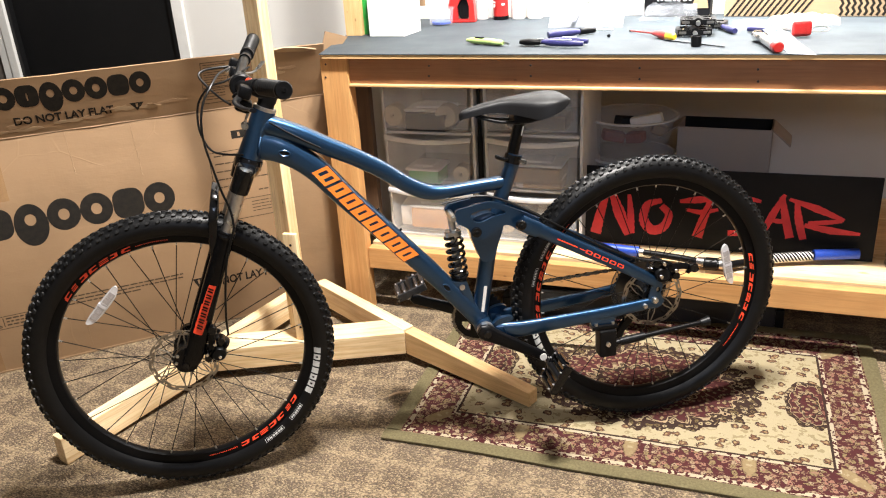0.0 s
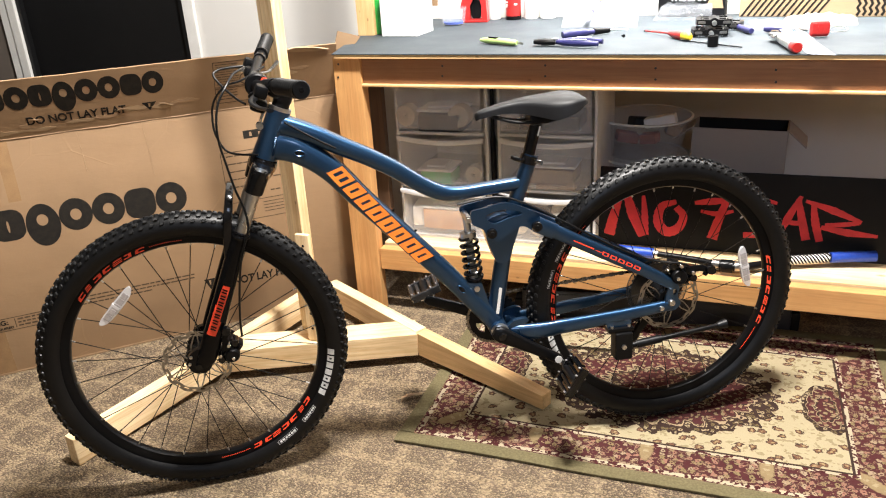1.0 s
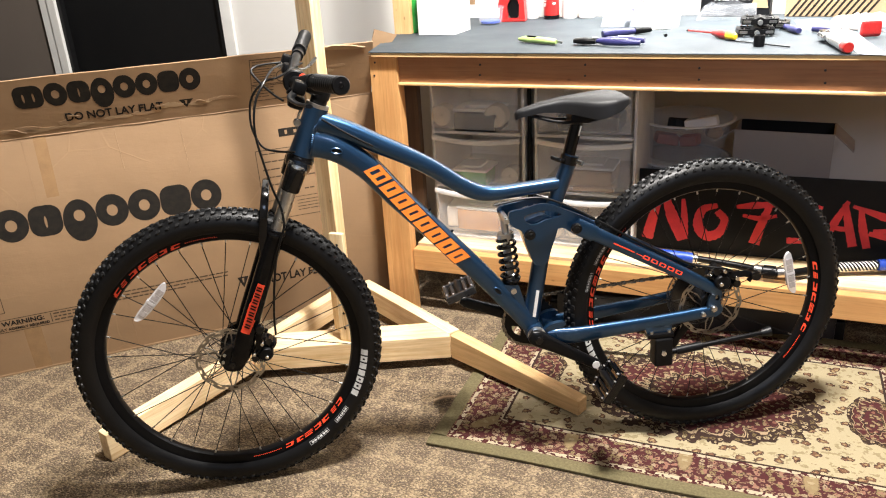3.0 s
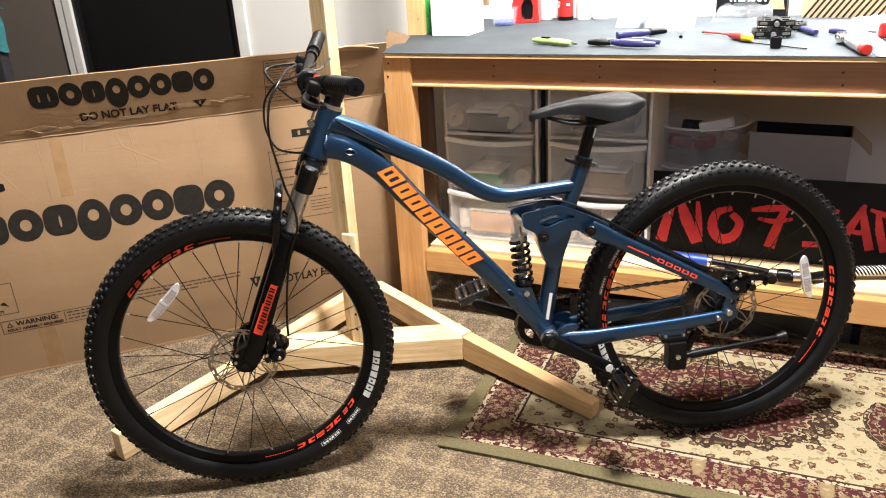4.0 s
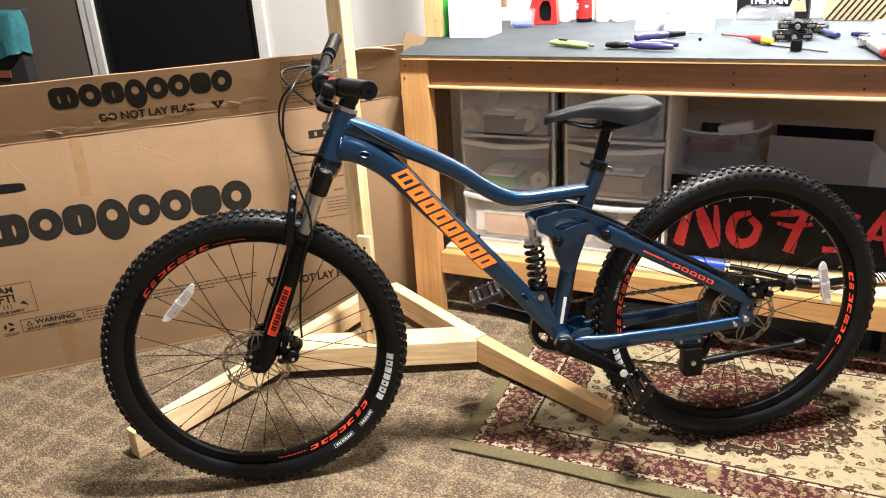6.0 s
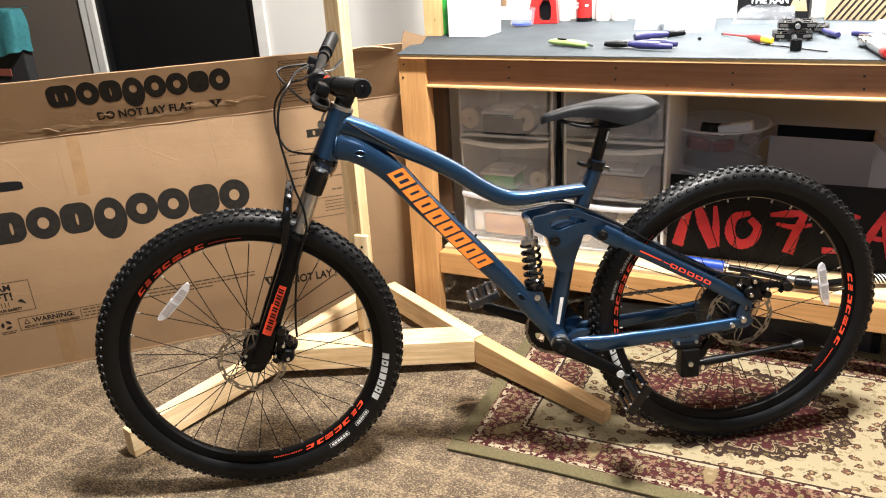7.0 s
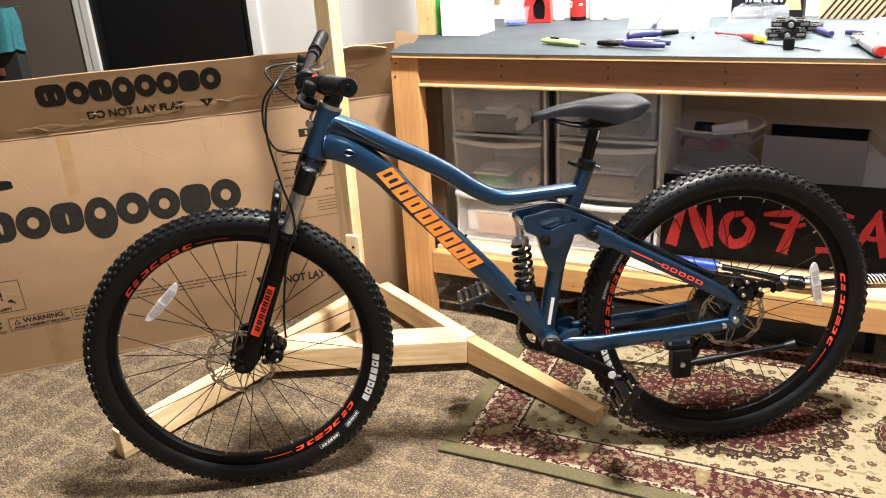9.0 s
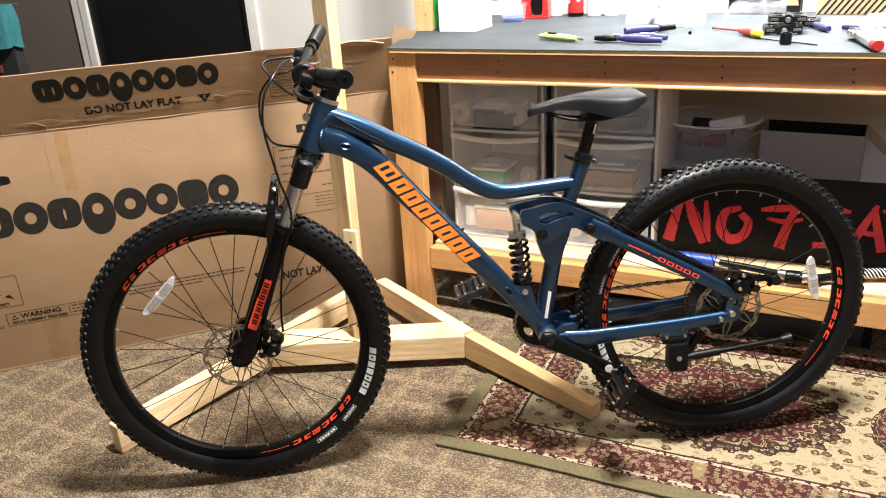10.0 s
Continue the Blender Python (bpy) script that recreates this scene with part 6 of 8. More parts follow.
for s in (1, -1):
    y = s * 0.066
    sp("crown_socket", sweep([(LX, y, 0.002), (LX, y, -0.012), (LX, y, -0.050), (LX, y, -0.052)], [0.0215, 0.0225, 0.0205, 0.0190], None, 24, (1, 0, 0)), MAT["gloss"], "", fork)
    sp("crown_cap", sweep([(LX, y, 0.001), (LX, y, 0.006), (LX, y, 0.008)], [0.0185, 0.017, 0.011], None, 12, (1, 0, 0)), MAT["steel"] if s > 0 else MAT["black"], "bright preload cap" if s > 0 else "black preload cap", fork)
    sp("stanchion", sweep([(LX, y, -0.048), (LX, y, -0.16)], 0.0150, None, 24, (1, 0, 0)), MAT["steel"], "bright fork stanchion", fork)
    sp("wiper_seal", lathe([(0.0, -0.144), (0.0185, -0.144), (0.0200, -0.1465), (0.0185, -0.149), (0.0205, -0.151), (0.0218, -0.155), (0.0205, -0.159), (0.0, -0.159)], 28, UPRIGHT), MAT["gloss"], "ribbed black wiper seal", fork, Matrix.Translation((LX, y, 0)))
    sp("lower_leg", sweep(spline([(LX, y, -0.156), (LX - 0.001, y, -0.24), (LX - 0.004, y, -0.36), (LX - 0.007, y, -0.45), (LX - 0.002, y, HZ + 0.008)], 5), [0.0190, 0.0186, 0.0182, 0.0182, 0.016, 0.012], [0.0195, 0.0200, 0.0205, 0.0225, 0.022, 0.016], 20, (0, 1, 0), 2.4), MAT["fork"], "gloss black lower fork leg", fork)
    sp("fork_dropout", plate(sweep_loop([(-0.016, HZ + 0.044), (0.018, HZ + 0.046), (0.036, HZ + 0.030), (0.040, HZ + 0.004), (0.030, HZ - 0.008), (0.020, HZ - 0.016), (0.004, HZ - 0.016), (-0.012, HZ - 0.006), (-0.018, HZ + 0.016)], 4), (), s * 0.062 - 0.008, s * 0.062 + 0.008, bevel=0.002), MAT["fork"], "black fork end", fork)
    sp("axle_nut", lathe([(0, s * 0.080), (0.008, s * 0.080), (0.009, s * 0.068), (0, s * 0.068)], 6), MAT["gloss"], "black axle nut", fork, Matrix.Translation((HX - 0.004, 0, HZ + 0.004)))
    for bx, bz in ((0.034, 0.020), (0.032, 0.002)):
        sp("end_bolt", lathe([(0, s * 0.0735), (0.0032, s * 0.0735), (0.004, s * 0.0715), (0.004, s * 0.068), (0, s * 0.068)], 10), MAT["steel"], "small silver bolt", fork, Matrix.Translation((bx, 0, HZ + bz)))
# arch joining the lower legs, ahead of them over the tyre's top
sp("fork_arch", sweep(spline([(0.018, -0.068, -0.205), (0.034, -0.068, -0.160), (0.046, -0.066, -0.112), (0.053, -0.045, -0.080), (0.055, 0, -0.070), (0.053, 0.045, -0.080), (0.046, 0.066, -0.112), (0.034, 0.068, -0.160), (0.018, 0.068, -0.205)], 5), [0.010, 0.0095, 0.009, 0.009, 0.0095, 0.010], [0.006, 0.007, 0.009, 0.007, 0.006], 12, (1, 0, 0), 4), MAT["gloss"], "", fork)
# red block decal on the near leg, with dark bars for its word
decal = bmesh.new()
for q in range(10):
    za, zb = -0.396 + 0.0125 * q, -0.396 + 0.0125 * (q + 1)
    prevs = None
    near = -42 if q < 3 else -18
    for j in range(7):
        g = radians(near + (38 - near) * j / 6)
        a = decal.verts.new((LX - 0.003 + math.sin(g) * 0.0211, 0.066 + math.cos(g) * 0.0193, za))
        b = decal.verts.new((LX - 0.003 + math.sin(g) * 0.0211, 0.066 + math.cos(g) * 0.0193, zb))
        if prevs:
            decal.faces.new((prevs[0], a, b, prevs[1]))
        prevs = (a, b)
bmesh.ops.remove_doubles(decal, verts=decal.verts, dist=1e-5)
bmesh.ops.recalc_face_normals(decal, faces=decal.faces)
dec = sp("fork_decal", decal, MAT["red"], "bright red fork decal", fork)
for k in range(7):
    z = -0.382 + 0.0155 * k
    bm = bmesh.new()
    for z0, z1, x0, x1 in ((z, z + 0.0032, 0.0, 0.012), (z + 0.0062, z + 0.0094, 0.0, 0.012)):
        slab_quad(bm, [(x0, 0.0866, z0), (x1, 0.0845, z0 + 0.001), (x1, 0.0845, z1 + 0.001), (x0, 0.0866, z1)], -0.0007)
    sp("decal_bar", bm, MAT["gloss"], "", dec)
front = wheel_thing("front_wheel", STEER @ Matrix.Translation((HX, 0, HZ)) @ Matrix.Rotation(-math.atan2(AX.x, AX.z), 4, "Y"), True)
caliper(STEER @ pose(-0.047, 0.052, HZ + 0.056, 0, 72, 0) @ Matrix.Diagonal((1.3, 1.0, 1.25, 1)))
part("brake_cable", sweep(spline([(0.965, -0.05, 1.000), (0.985, 0.0, 0.993), (0.999, 0.04, 0.973), (1.018, 0.06, 0.942), (1.027, 0.07, 0.902), (1.028, 0.07, 0.860), (1.020, 0.072, 0.811), (1.009, 0.075, 0.755), (0.996, 0.080, 0.712), (0.993, 0.088, 0.673), (1.005, 0.090, 0.639), (1.020, 0.090, 0.595), (1.033, 0.088, 0.529), (1.042, 0.086, 0.461), (1.045, 0.080, 0.415)], 6), 0.0026, None, 8), MAT["cable"], bike, "black front brake cable")
part("shift_cable", sweep(spline([(0.925, -0.09, 0.995), (0.950, -0.05, 0.985), (0.975, -0.02, 0.975), (1.007, 0.0, 0.968), (1.034, 0.0, 0.939), (1.043, 0.0, 0.904), (1.041, 0.005, 0.867), (1.024, 0.012, 0.832), (0.994, 0.022, 0.822), (0.955, 0.028, 0.818)], 6), 0.0025, None, 8), MAT["cable"], bike, "looped black shift cable")
part("brake_cable", sweep(spline([(0.975, -0.13, 0.996), (1.000, -0.12, 0.996), (1.028, -0.10, 0.994), (1.038, -0.085, 0.984), (1.018, -0.06, 0.960), (0.989, -0.02, 0.938), (0.968, 0.01, 0.928)], 6), 0.0027, None, 8), MAT["cable"], bike, "black cable loop to the lever")

# stem and handlebar
stem = sp("stem", sweep([(0.0, 0, 0.168), (0.022, 0, 0.168), (0.058, 0, 0.171)], [0.022, 0.019, 0.017], [0.020, 0.017, 0.015], 18, (0, 1, 0), 2.8), MAT["plastic"], "black alloy stem")
sp("stem_collar", lathe([(0, 0.150), (0.0205, 0.150), (0.0205, 0.190), (0.018, 0.193), (0, 0.193)], 24, UPRIGHT), MAT["plastic"], "", stem)
sp("top_cap", lathe([(0, 0.193), (0.016, 0.193), (0.015, 0.1965), (0, 0.197)], 20, UPRIGHT), MAT["gloss"], "", stem)
sp("face_plate", sweep([(0.062, -0.024, 0.171), (0.062, 0.018, 0.171)], 0.0215, None, 20, (0, 0, 1)), MAT["gloss"], "", stem)
pod = sp("grip_collar", sweep([(0.062, 0.018, 0.171), (0.062, 0.046, 0.171), (0.062, 0.050, 0.171)], [0.0255, 0.0255, 0.022], None, 20, (0, 0, 1)), MAT["plastic"], "", stem)
sp("stem_mark", sweep(spline([(0.056, 0.0506, 0.179), (0.054, 0.0508, 0.188), (0.047, 0.0508, 0.189), (0.041, 0.0506, 0.184)], 3), [0.0012] * 4, [0.002, 0.0042, 0.0042, 0.0018], 8, (0, 1, 0)), MAT["red"], "small red mark", stem)
BAR = Matrix.Translation((0.062, 0, 0.196)) @ Matrix.Rotation(radians(3.5), 4, "Z") @ Matrix.Rotation(radians(-0.4), 4, "X")
barpts = [(0, 0, -0.025), (0.002, 0.05, -0.025), (0.0, 0.095, -0.016), (-0.006, 0.15, 0.0), (-0.013, 0.20, 0.007), (-0.0338, 0.359, 0.0368)]
full = [(x, -y, z) for x, y, z in barpts[::-1]] + barpts[1:]
bar = sp("handlebar", sweep(spline(full, 6), [0.0111] * 4 + [0.0125, 0.0158, 0.0158, 0.0125] + [0.0111] * 4, None, 18, (0, 0, 1)), MAT["black"], "matt black riser handlebar", None, BAR)
for s in (1, -1):
    g0, g1 = Vector((-0.0160, s * 0.222, 0.0115)), Vector((-0.0341, s * 0.361, 0.0368))
    d = (g1 - g0)
    pts, rad = [], []
    for k in range(43):
        pts.append(g0 + d * k / 42)
        rad.append(0.0152 + (0.0016 if k in (0, 1, 41, 42) else 0.0012 if (k // 2) % 2 else -0.0018))
    grip = sp("grip", sweep(pts, rad, None, 20, (0, 0, 1)), MAT["knob"], "ribbed black rubber grip", bar)
    sp("grip_end", sweep([g1 + d * 0.002, g1 + d * 0.03, g1 + d * 0.05], [0.0166, 0.0170, 0.0150], None, 20, (0, 0, 1)), MAT["plastic"], "", bar)
    sp("end_plug", sweep([g1 + d * 0.049, g1 + d * 0.056], [0.0050, 0.0042], None, 14, (0, 0, 1)), MAT["gloss"], "", bar)
    lever = sp("brake_lever", block((0.008, s * 0.182, -0.014), (0.026, 0.034, 0.026), 0.006), MAT["plastic"], "black brake lever", bar)
    sp("lever_clamp", sweep([(-0.0100, s * 0.174, 0.004), (-0.0125, s * 0.192, 0.0065)], 0.0140, None, 18, (0, 0, 1)), MAT["plastic"], "", lever)
    sp("lever_blade", sweep(spline([(0.014, s * 0.188, -0.024), (0.022, s * 0.212, -0.034), (0.012, s * 0.25, -0.034), (0.000, s * 0.30, -0.024), (0.000, s * 0.325, -0.020)], 5), [0.004, 0.004, 0.0035, 0.004], [0.008, 0.007, 0.006, 0.007], 10, (0, 0, 1)), MAT["black"], "", lever)
    sp("cable_adjuster", sweep([(0.012, s * 0.178, -0.018), (0.020, s * 0.168, -0.028), (0.0235, s * 0.160, -0.033)], [0.0055, 0.0065, 0.004], None, 10, (0, 0, 1)), MAT["chrome"] if s < 0 else MAT["black"], "silver barrel adjuster" if s < 0 else "", lever)
shifter = sp("shifter", block((0.002, -0.130, -0.026), (0.036, 0.036, 0.026), 0.008), MAT["plastic"], "black trigger shifter", bar)
sp("shift_paddle", sweep(spline([(-0.010, -0.132, -0.022), (-0.032, -0.132, -0.012), (-0.044, -0.146, 0.006), (-0.049, -0.152, 0.016)], 4), [0.004, 0.006, 0.009, 0.008], 0.003, 10, (0, 1, 0)), MAT["steel"], "grey thumb paddle", shifter)
cockpit = sp("lever_perch", block((0.046, 0.014, 0.128), (0.036, 0.05, 0.028), 0.008), MAT["plastic"], "black brake lever perch")
sp("bracket_wire", sweep(spline([(0.030, 0.030, 0.130), (0.034, 0.032, 0.105), (0.030, 0.030, 0.088)], 4), 0.003, None, 8), MAT["chrome"], "bent silver clip", cockpit)
sp("clip_nut", lathe([(0, 0.010), (0.008, 0.010), (0.009, 0.0), (0, 0)], 12), MAT["chrome"], "silver nut", cockpit, Matrix.Translation((0.032, 0.026, 0.088)))

# ---- the wooden stand that the bicycle leans on ----
stand = thing("wooden_stand", "home-made upright stand of pale pine studs with A-shaped foot", "stand")


def tapered_board(name, a, ha, b, hb, wide, parent, label="", material=None):
    """A stud on edge from a to b (the middles of its lower edge), with its own height at each end."""
    a, b = Vector(a), Vector(b)
    d = Vector((b.x - a.x, b.y - a.y, 0)).normalized()
    y = Vector((-d.y, d.x, 0))
    m = Matrix((d, y, Vector((0, 0, 1)))).transposed().to_4x4()
    m.translation = a
    ln = Vector((b.x - a.x, b.y - a.y)).length
    bm = bmesh.new()
    ends = []
    for x, z, h in ((0, 0, ha), (ln, b.z - a.z, hb)):
        ends.append([bm.verts.new(p) for p in ((x, -wide / 2, z), (x, wide / 2, z), (x, wide / 2, z + h), (x, -wide / 2, z + h))])
    bm.faces.new(ends[0][::-1])
    bm.faces.new(ends[1])
    for k in range(4):
        bm.faces.new((ends[0][k - 1], ends[0][k], ends[1][k], ends[1][k - 1]))
    bmesh.ops.recalc_face_normals(bm, faces=bm.faces)
    bmesh.ops.bevel(bm, geom=bm.edges[:], offset=0.003, segments=2, affect="EDGES", profile=0.5)
    return part(name, bm, material or MAT["stud"], parent, label, m)


tapered_board("foot_board", (-0.052, 2.064, 0.0105), 0.045, (-0.488, 2.226, 0.028), 0.079, 0.042, stand, "honey-coloured pine foot", MAT["honey"])
tapered_board("brace_board", (-0.492, 2.232, 0.029), 0.079, (-0.940, 2.487, 0.029), 0.079, 0.042, stand)
tapered_board("foot_board", (-1.196, 1.490, 0.001), 0.082, (-1.064, 1.962, 0.028), 0.079, 0.042, stand)
tapered_board("brace_board", (-1.063, 1.970, 0.029), 0.079, (-0.975, 2.487, 0.029), 0.079, 0.042, stand)
tapered_board("cross_beam", (-1.062, 1.995, 0.030), 0.075, (-0.515, 2.248, 0.030), 0.075, 0.100, stand)
UPRIGHT_TURN = Matrix.Translation((-0.826, 2.146, 1.1528)) @ Matrix.Rotation(radians(-17.5), 4, "Z") @ Matrix.Rotation(radians(-90), 4, "Y")
part("upright", block((0, 0, 0), (2.0944, 0.036, 0.062), 0.004), MAT["stud"], stand, "tall pale pine upright", UPRIGHT_TURN)
board("brace_plate", (-0.785, 2.090, 0.106), (-0.790, 2.100, 0.455), 0.046, 0.016, stand, MAT["stud"], "short pine plate with two screws")
for z in (0.15, 0.20, 0.42):
    part("screw", lathe([(0, 0), (0.004, 0), (0.004, -0.0012), (0, -0.001)], 10), MAT["black"], stand, "", Matrix.Translation((-0.787, 2.0823 + (z - 0.1) * 0.0286, z)))

# ---- on the shelf under the bench ----
SHELF = 0.2465


def drawer_unit(x, y, tint):
    """A three-drawer cart: milky frame, lips and see-through drawer fronts."""
    W, D, H = 0.33, 0.36, 0.56
    u = thing("drawer_unit", "milky white plastic three-drawer unit filled with parts, on the shelf", "storage drawers", Matrix.Translation((x, y, SHELF)), "plastic drawer units")
    for s in (0.007, W - 0.007):
        part("side_wall", block((s, D / 2 + 0.006, H / 2), (0.010, D - 0.012, H - 0.004), 0.002), MAT["beige"], u)
    part("back_wall", block((W / 2, D - 0.004, H / 2), (W - 0.03, 0.006, H - 0.02)), MAT["beige"], u)
    part("top_panel", block((W / 2, D / 2, H - 0.004), (W, D, 0.010), 0.003), MAT["beige"], u)
    part("base_panel", block((W / 2, D / 2, 0.004), (W - 0.026, D - 0.02, 0.008)), MAT["beige"], u)
    for k in range(3):
        z0 = 0.017 + k * 0.187
        dr = part("drawer_front", sweep([(0.018 + (W - 0.036) * q / 12, -0.004 - 0.010 * math.sin(math.pi * q / 12), z0 + 0.080) for q in range(13)], 0.0012, 0.078, 12, (0, 1, 0), 8), MAT["milky"], u, "cloudy see-through drawer front")
        part("drawer_lip", sweep([(0.012 + (W - 0.024) * q / 14, -0.008 - 0.014 * math.sin(math.pi * q / 14), z0 + 0.158 - 0.010 * math.sin(math.pi * q / 14)) for q in range(15)], 0.007, 0.0085, 10, (0, 1, 0), 3), MAT["beige"], dr, "rounded pull lip")
        part("drawer_floor", block((W / 2, D / 2, z0 + 0.004), (W - 0.04, D - 0.04, 0.003)), MAT["milky"], dr)
        if k < 2:
            part("shelf_rail", block((W / 2, 0.012, z0 + 0.1735), (W - 0.026, 0.02, 0.010), 0.002), MAT["beige"], u)
    return u


def stored(name, label, category, bm, material, place):
    return tagged(part(name, bm, material, None, "", Matrix.Translation(place)), label, category)


drawer_unit(-0.712, 2.635, 0)
drawer_unit(-0.356, 2.645, 1)
# added black pole that stands for the dark gap between the units
pole = thing("gap_shade_pole", "thin black pole added as the dark gap between the drawer units", "pole", Matrix.Translation((-0.3715, 2.665, SHELF)))
part("shaft", sweep([(0, 0, 0.0), (0, 0, 0.30), (0, 0, 0.632)], 0.0065, None, 14, (1, 0, 0)), MAT["black"], pole)
part("sleeve", sweep([(0, 0, 0.10), (0, 0, 0.36), (0, 0, 0.375)], [0.0090, 0.0090, 0.007], None, 14, (1, 0, 0)), MAT["plastic"], pole)
# what shows through the drawer fronts
for x, y, z, r, h in ((-0.672, 2.668, 0.6785, 0.036, 0.04), (-0.483, 2.668, 0.6805, 0.038, 0.04), (-0.440, 2.672, 0.482, 0.030, 0.04), (-0.285, 2.690, 0.3005, 0.026, 0.05), (-0.226, 2.690, 0.3005, 0.026, 0.05)):
    tagged(part("tape_roll", lathe([(r * 0.10, -h / 2 + 0.003), (r * 0.24, -h / 2 + 0.001), (r * 0.30, -h / 2 - 0.001), (r * 0.92, -h / 2 - 0.002), (r, -h / 2 + 0.002), (r, h / 2), (r * 0.10, h / 2)], 28, closed=True), MAT["wrap"], None, "", Matrix.Translation((x, y, z))), "pale roll of tape seen through a drawer front", "tape roll", "rolls in the drawers")
held = stored("parts_tray", "dark tray of odds and ends inside a drawer", "tray", block((0, 0, 0), (0.15, 0.14, 0.07), 0.01), MAT["plastic"], (-0.555, 2.715, 0.654))
part("lid", block((0, 0, 0.0410), (0.160, 0.12, 0.010), 0.004), MAT["white"], held, "white plastic lid")
part("lid_rim", block((0, 0, 0.0505), (0.088, 0.08, 0.010), 0.004), MAT["white"], held, "white plastic lid")
held = stored("parts_box", "small green and white box inside a drawer", "box", block((0, 0, 0), (0.11, 0.10, 0.05), 0.004), MAT["bottle_green"], (-0.58, 2.705, 0.460))
part("lid", block((0, 0, 0.0310), (0.125, 0.12, 0.010), 0.004), MAT["white"], held, "white plastic lid")
part("lid_rim", block((0, 0, 0.0405), (0.069, 0.08, 0.010), 0.004), MAT["white"], held, "white plastic lid")
held = stored("parts_box", "folded brown card box inside a drawer", "box", block((0, 0, 0), (0.15, 0.12, 0.07), 0.003), MAT["orange_card"], (-0.56, 2.715, 0.31))
part("lid", block((0, 0, 0.0410), (0.160, 0.12, 0.010), 0.004), MAT["white"], held, "white plastic lid")
part("lid_rim", block((0, 0, 0.0505), (0.088, 0.08, 0.010), 0.004), MAT["white"], held, "white plastic lid")
held = stored("parts_box", "pale card box inside a drawer", "box", block((0, 0, 0), (0.16, 0.14, 0.05), 0.003), MAT["card_in"], (-0.19, 2.76, 0.475))
part("lid", block((0, 0, 0.0310), (0.170, 0.12, 0.010), 0.004), MAT["white"], held, "white plastic lid")
part("lid_rim", block((0, 0, 0.0405), (0.094, 0.08, 0.010), 0.004), MAT["white"], held, "white plastic lid")
stored("parts_tray", "dark tray of small parts inside a drawer", "tray", block((0, 0, 0), (0.20, 0.14, 0.05), 0.01), MAT["plastic"], (-0.19, 2.76, 0.655))
for x, z, sx, sz in ((-0.660, 0.3125, 0.055, 0.075), (-0.135, 0.3175, 0.110, 0.085)):
    tagged(part("paper_packet", block((0, 0, 0), (sx, 0.12, sz), 0.008), MAT["white"], None, "", pose(x, 2.725, z, 0, 0, 8)), "white paper packet standing in a lower drawer", "packet", "packets in the drawers")
stored("coiled_cable", "blue coiled cable inside a drawer", "cable", sweep([(0.05 * math.cos(k * 0.5), 0.03 * math.sin(k * 0.5), 0.001 * k) for k in range(40)], 0.004, None, 6, (0, 0, 1)), MAT["blue_grip"], (-0.47, 2.72, 0.285))

stored("parts_box", "pale yellow card box inside a drawer", "box", block((0, 0, 0), (0.13, 0.10, 0.03), 0.003), MAT["card_in"], (-0.17, 2.74, 0.445))
# clear round tubs, stacked, with packets in the upper one
for z, r, h, lab in ((SHELF, 0.150, 0.125, "clear round plastic tub under another"), (SHELF + 0.127, 0.155, 0.105, "clear round plastic tub in a stack"), (SHELF + 0.234, 0.158, 0.135, "clear round plastic tub filled with packets")):
    tub = thing("round_tub", lab, "plastic tub", Matrix.Translation((0.075, 3.02, z)), "round tubs")
    part("bowl", lathe([(r * 0.78, 0.0), (r * 0.80, 0.002), (r * 0.98, h - 0.004), (r, h), (r * 0.97, h), (r * 0.77, 0.004), (0.0, 0.004), (0.0, 0.0)], 40, UPRIGHT), MAT["clear"], tub)
    part("rolled_rim", lathe([(r * 0.985, h - 0.006), (r * 1.03, h - 0.006), (r * 1.035, h - 0.001), (r * 1.0, h + 0.001), (r * 0.985, h)], 40, UPRIGHT, closed=True), MAT["beige"], tub)
for k, (x, y, z, sx, sy, rz, ry, mname, lab) in enumerate(((0.02, 2.98, 0.545, 0.075, 0.05, 20, 12, "dull_red", "red packet"), (0.10, 2.96, 0.548, 0.06, 0.05, -15, -8, "dull_red", "red packet"), (0.13, 3.00, 0.600, 0.11, 0.035, -8, -14, "white", "white printed carton"), (0.06, 3.03, 0.585, 0.08, 0.05, 40, 10, "dark_cloth", "dark pouch"), (0.17, 3.03, 0.56, 0.05, 0.05, 10, 20, "card", "brown packet"))):
    tagged(part("packet", block((0, 0, 0), (sx, sy, 0.035), 0.006), MAT[mname], None, "", pose(x, y, z, 0, ry, rz)), lab + " lying in the clear round tub", "packet", "packets in the tub")

# open grey-brown carton at the back
cart = thing("open_carton", "open greyish carton with spread flaps, on the shelf", "cardboard box", pose(0.395, 3.10, SHELF, 0, 0, -4))
# back panel in flat black: the carton's unlit inside put into its colour
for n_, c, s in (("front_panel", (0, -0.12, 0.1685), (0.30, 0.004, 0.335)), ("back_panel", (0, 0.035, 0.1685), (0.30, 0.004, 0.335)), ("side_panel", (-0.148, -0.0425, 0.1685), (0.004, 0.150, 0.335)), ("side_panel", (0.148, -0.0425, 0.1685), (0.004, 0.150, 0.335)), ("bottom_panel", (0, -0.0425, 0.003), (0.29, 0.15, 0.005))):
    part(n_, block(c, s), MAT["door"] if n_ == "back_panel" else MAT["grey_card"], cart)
part("end_flap", block((0, 0, 0), (0.08, 0.148, 0.004)), MAT["grey_card"], cart, "open flap", pose(0.180, -0.0425, 0.309, 0, 42, 0))
part("end_flap", block((0, 0, 0), (0.08, 0.148, 0.004)), MAT["grey_card"], cart, "open flap", pose(-0.181, -0.0425, 0.312, 0, -36, 0))

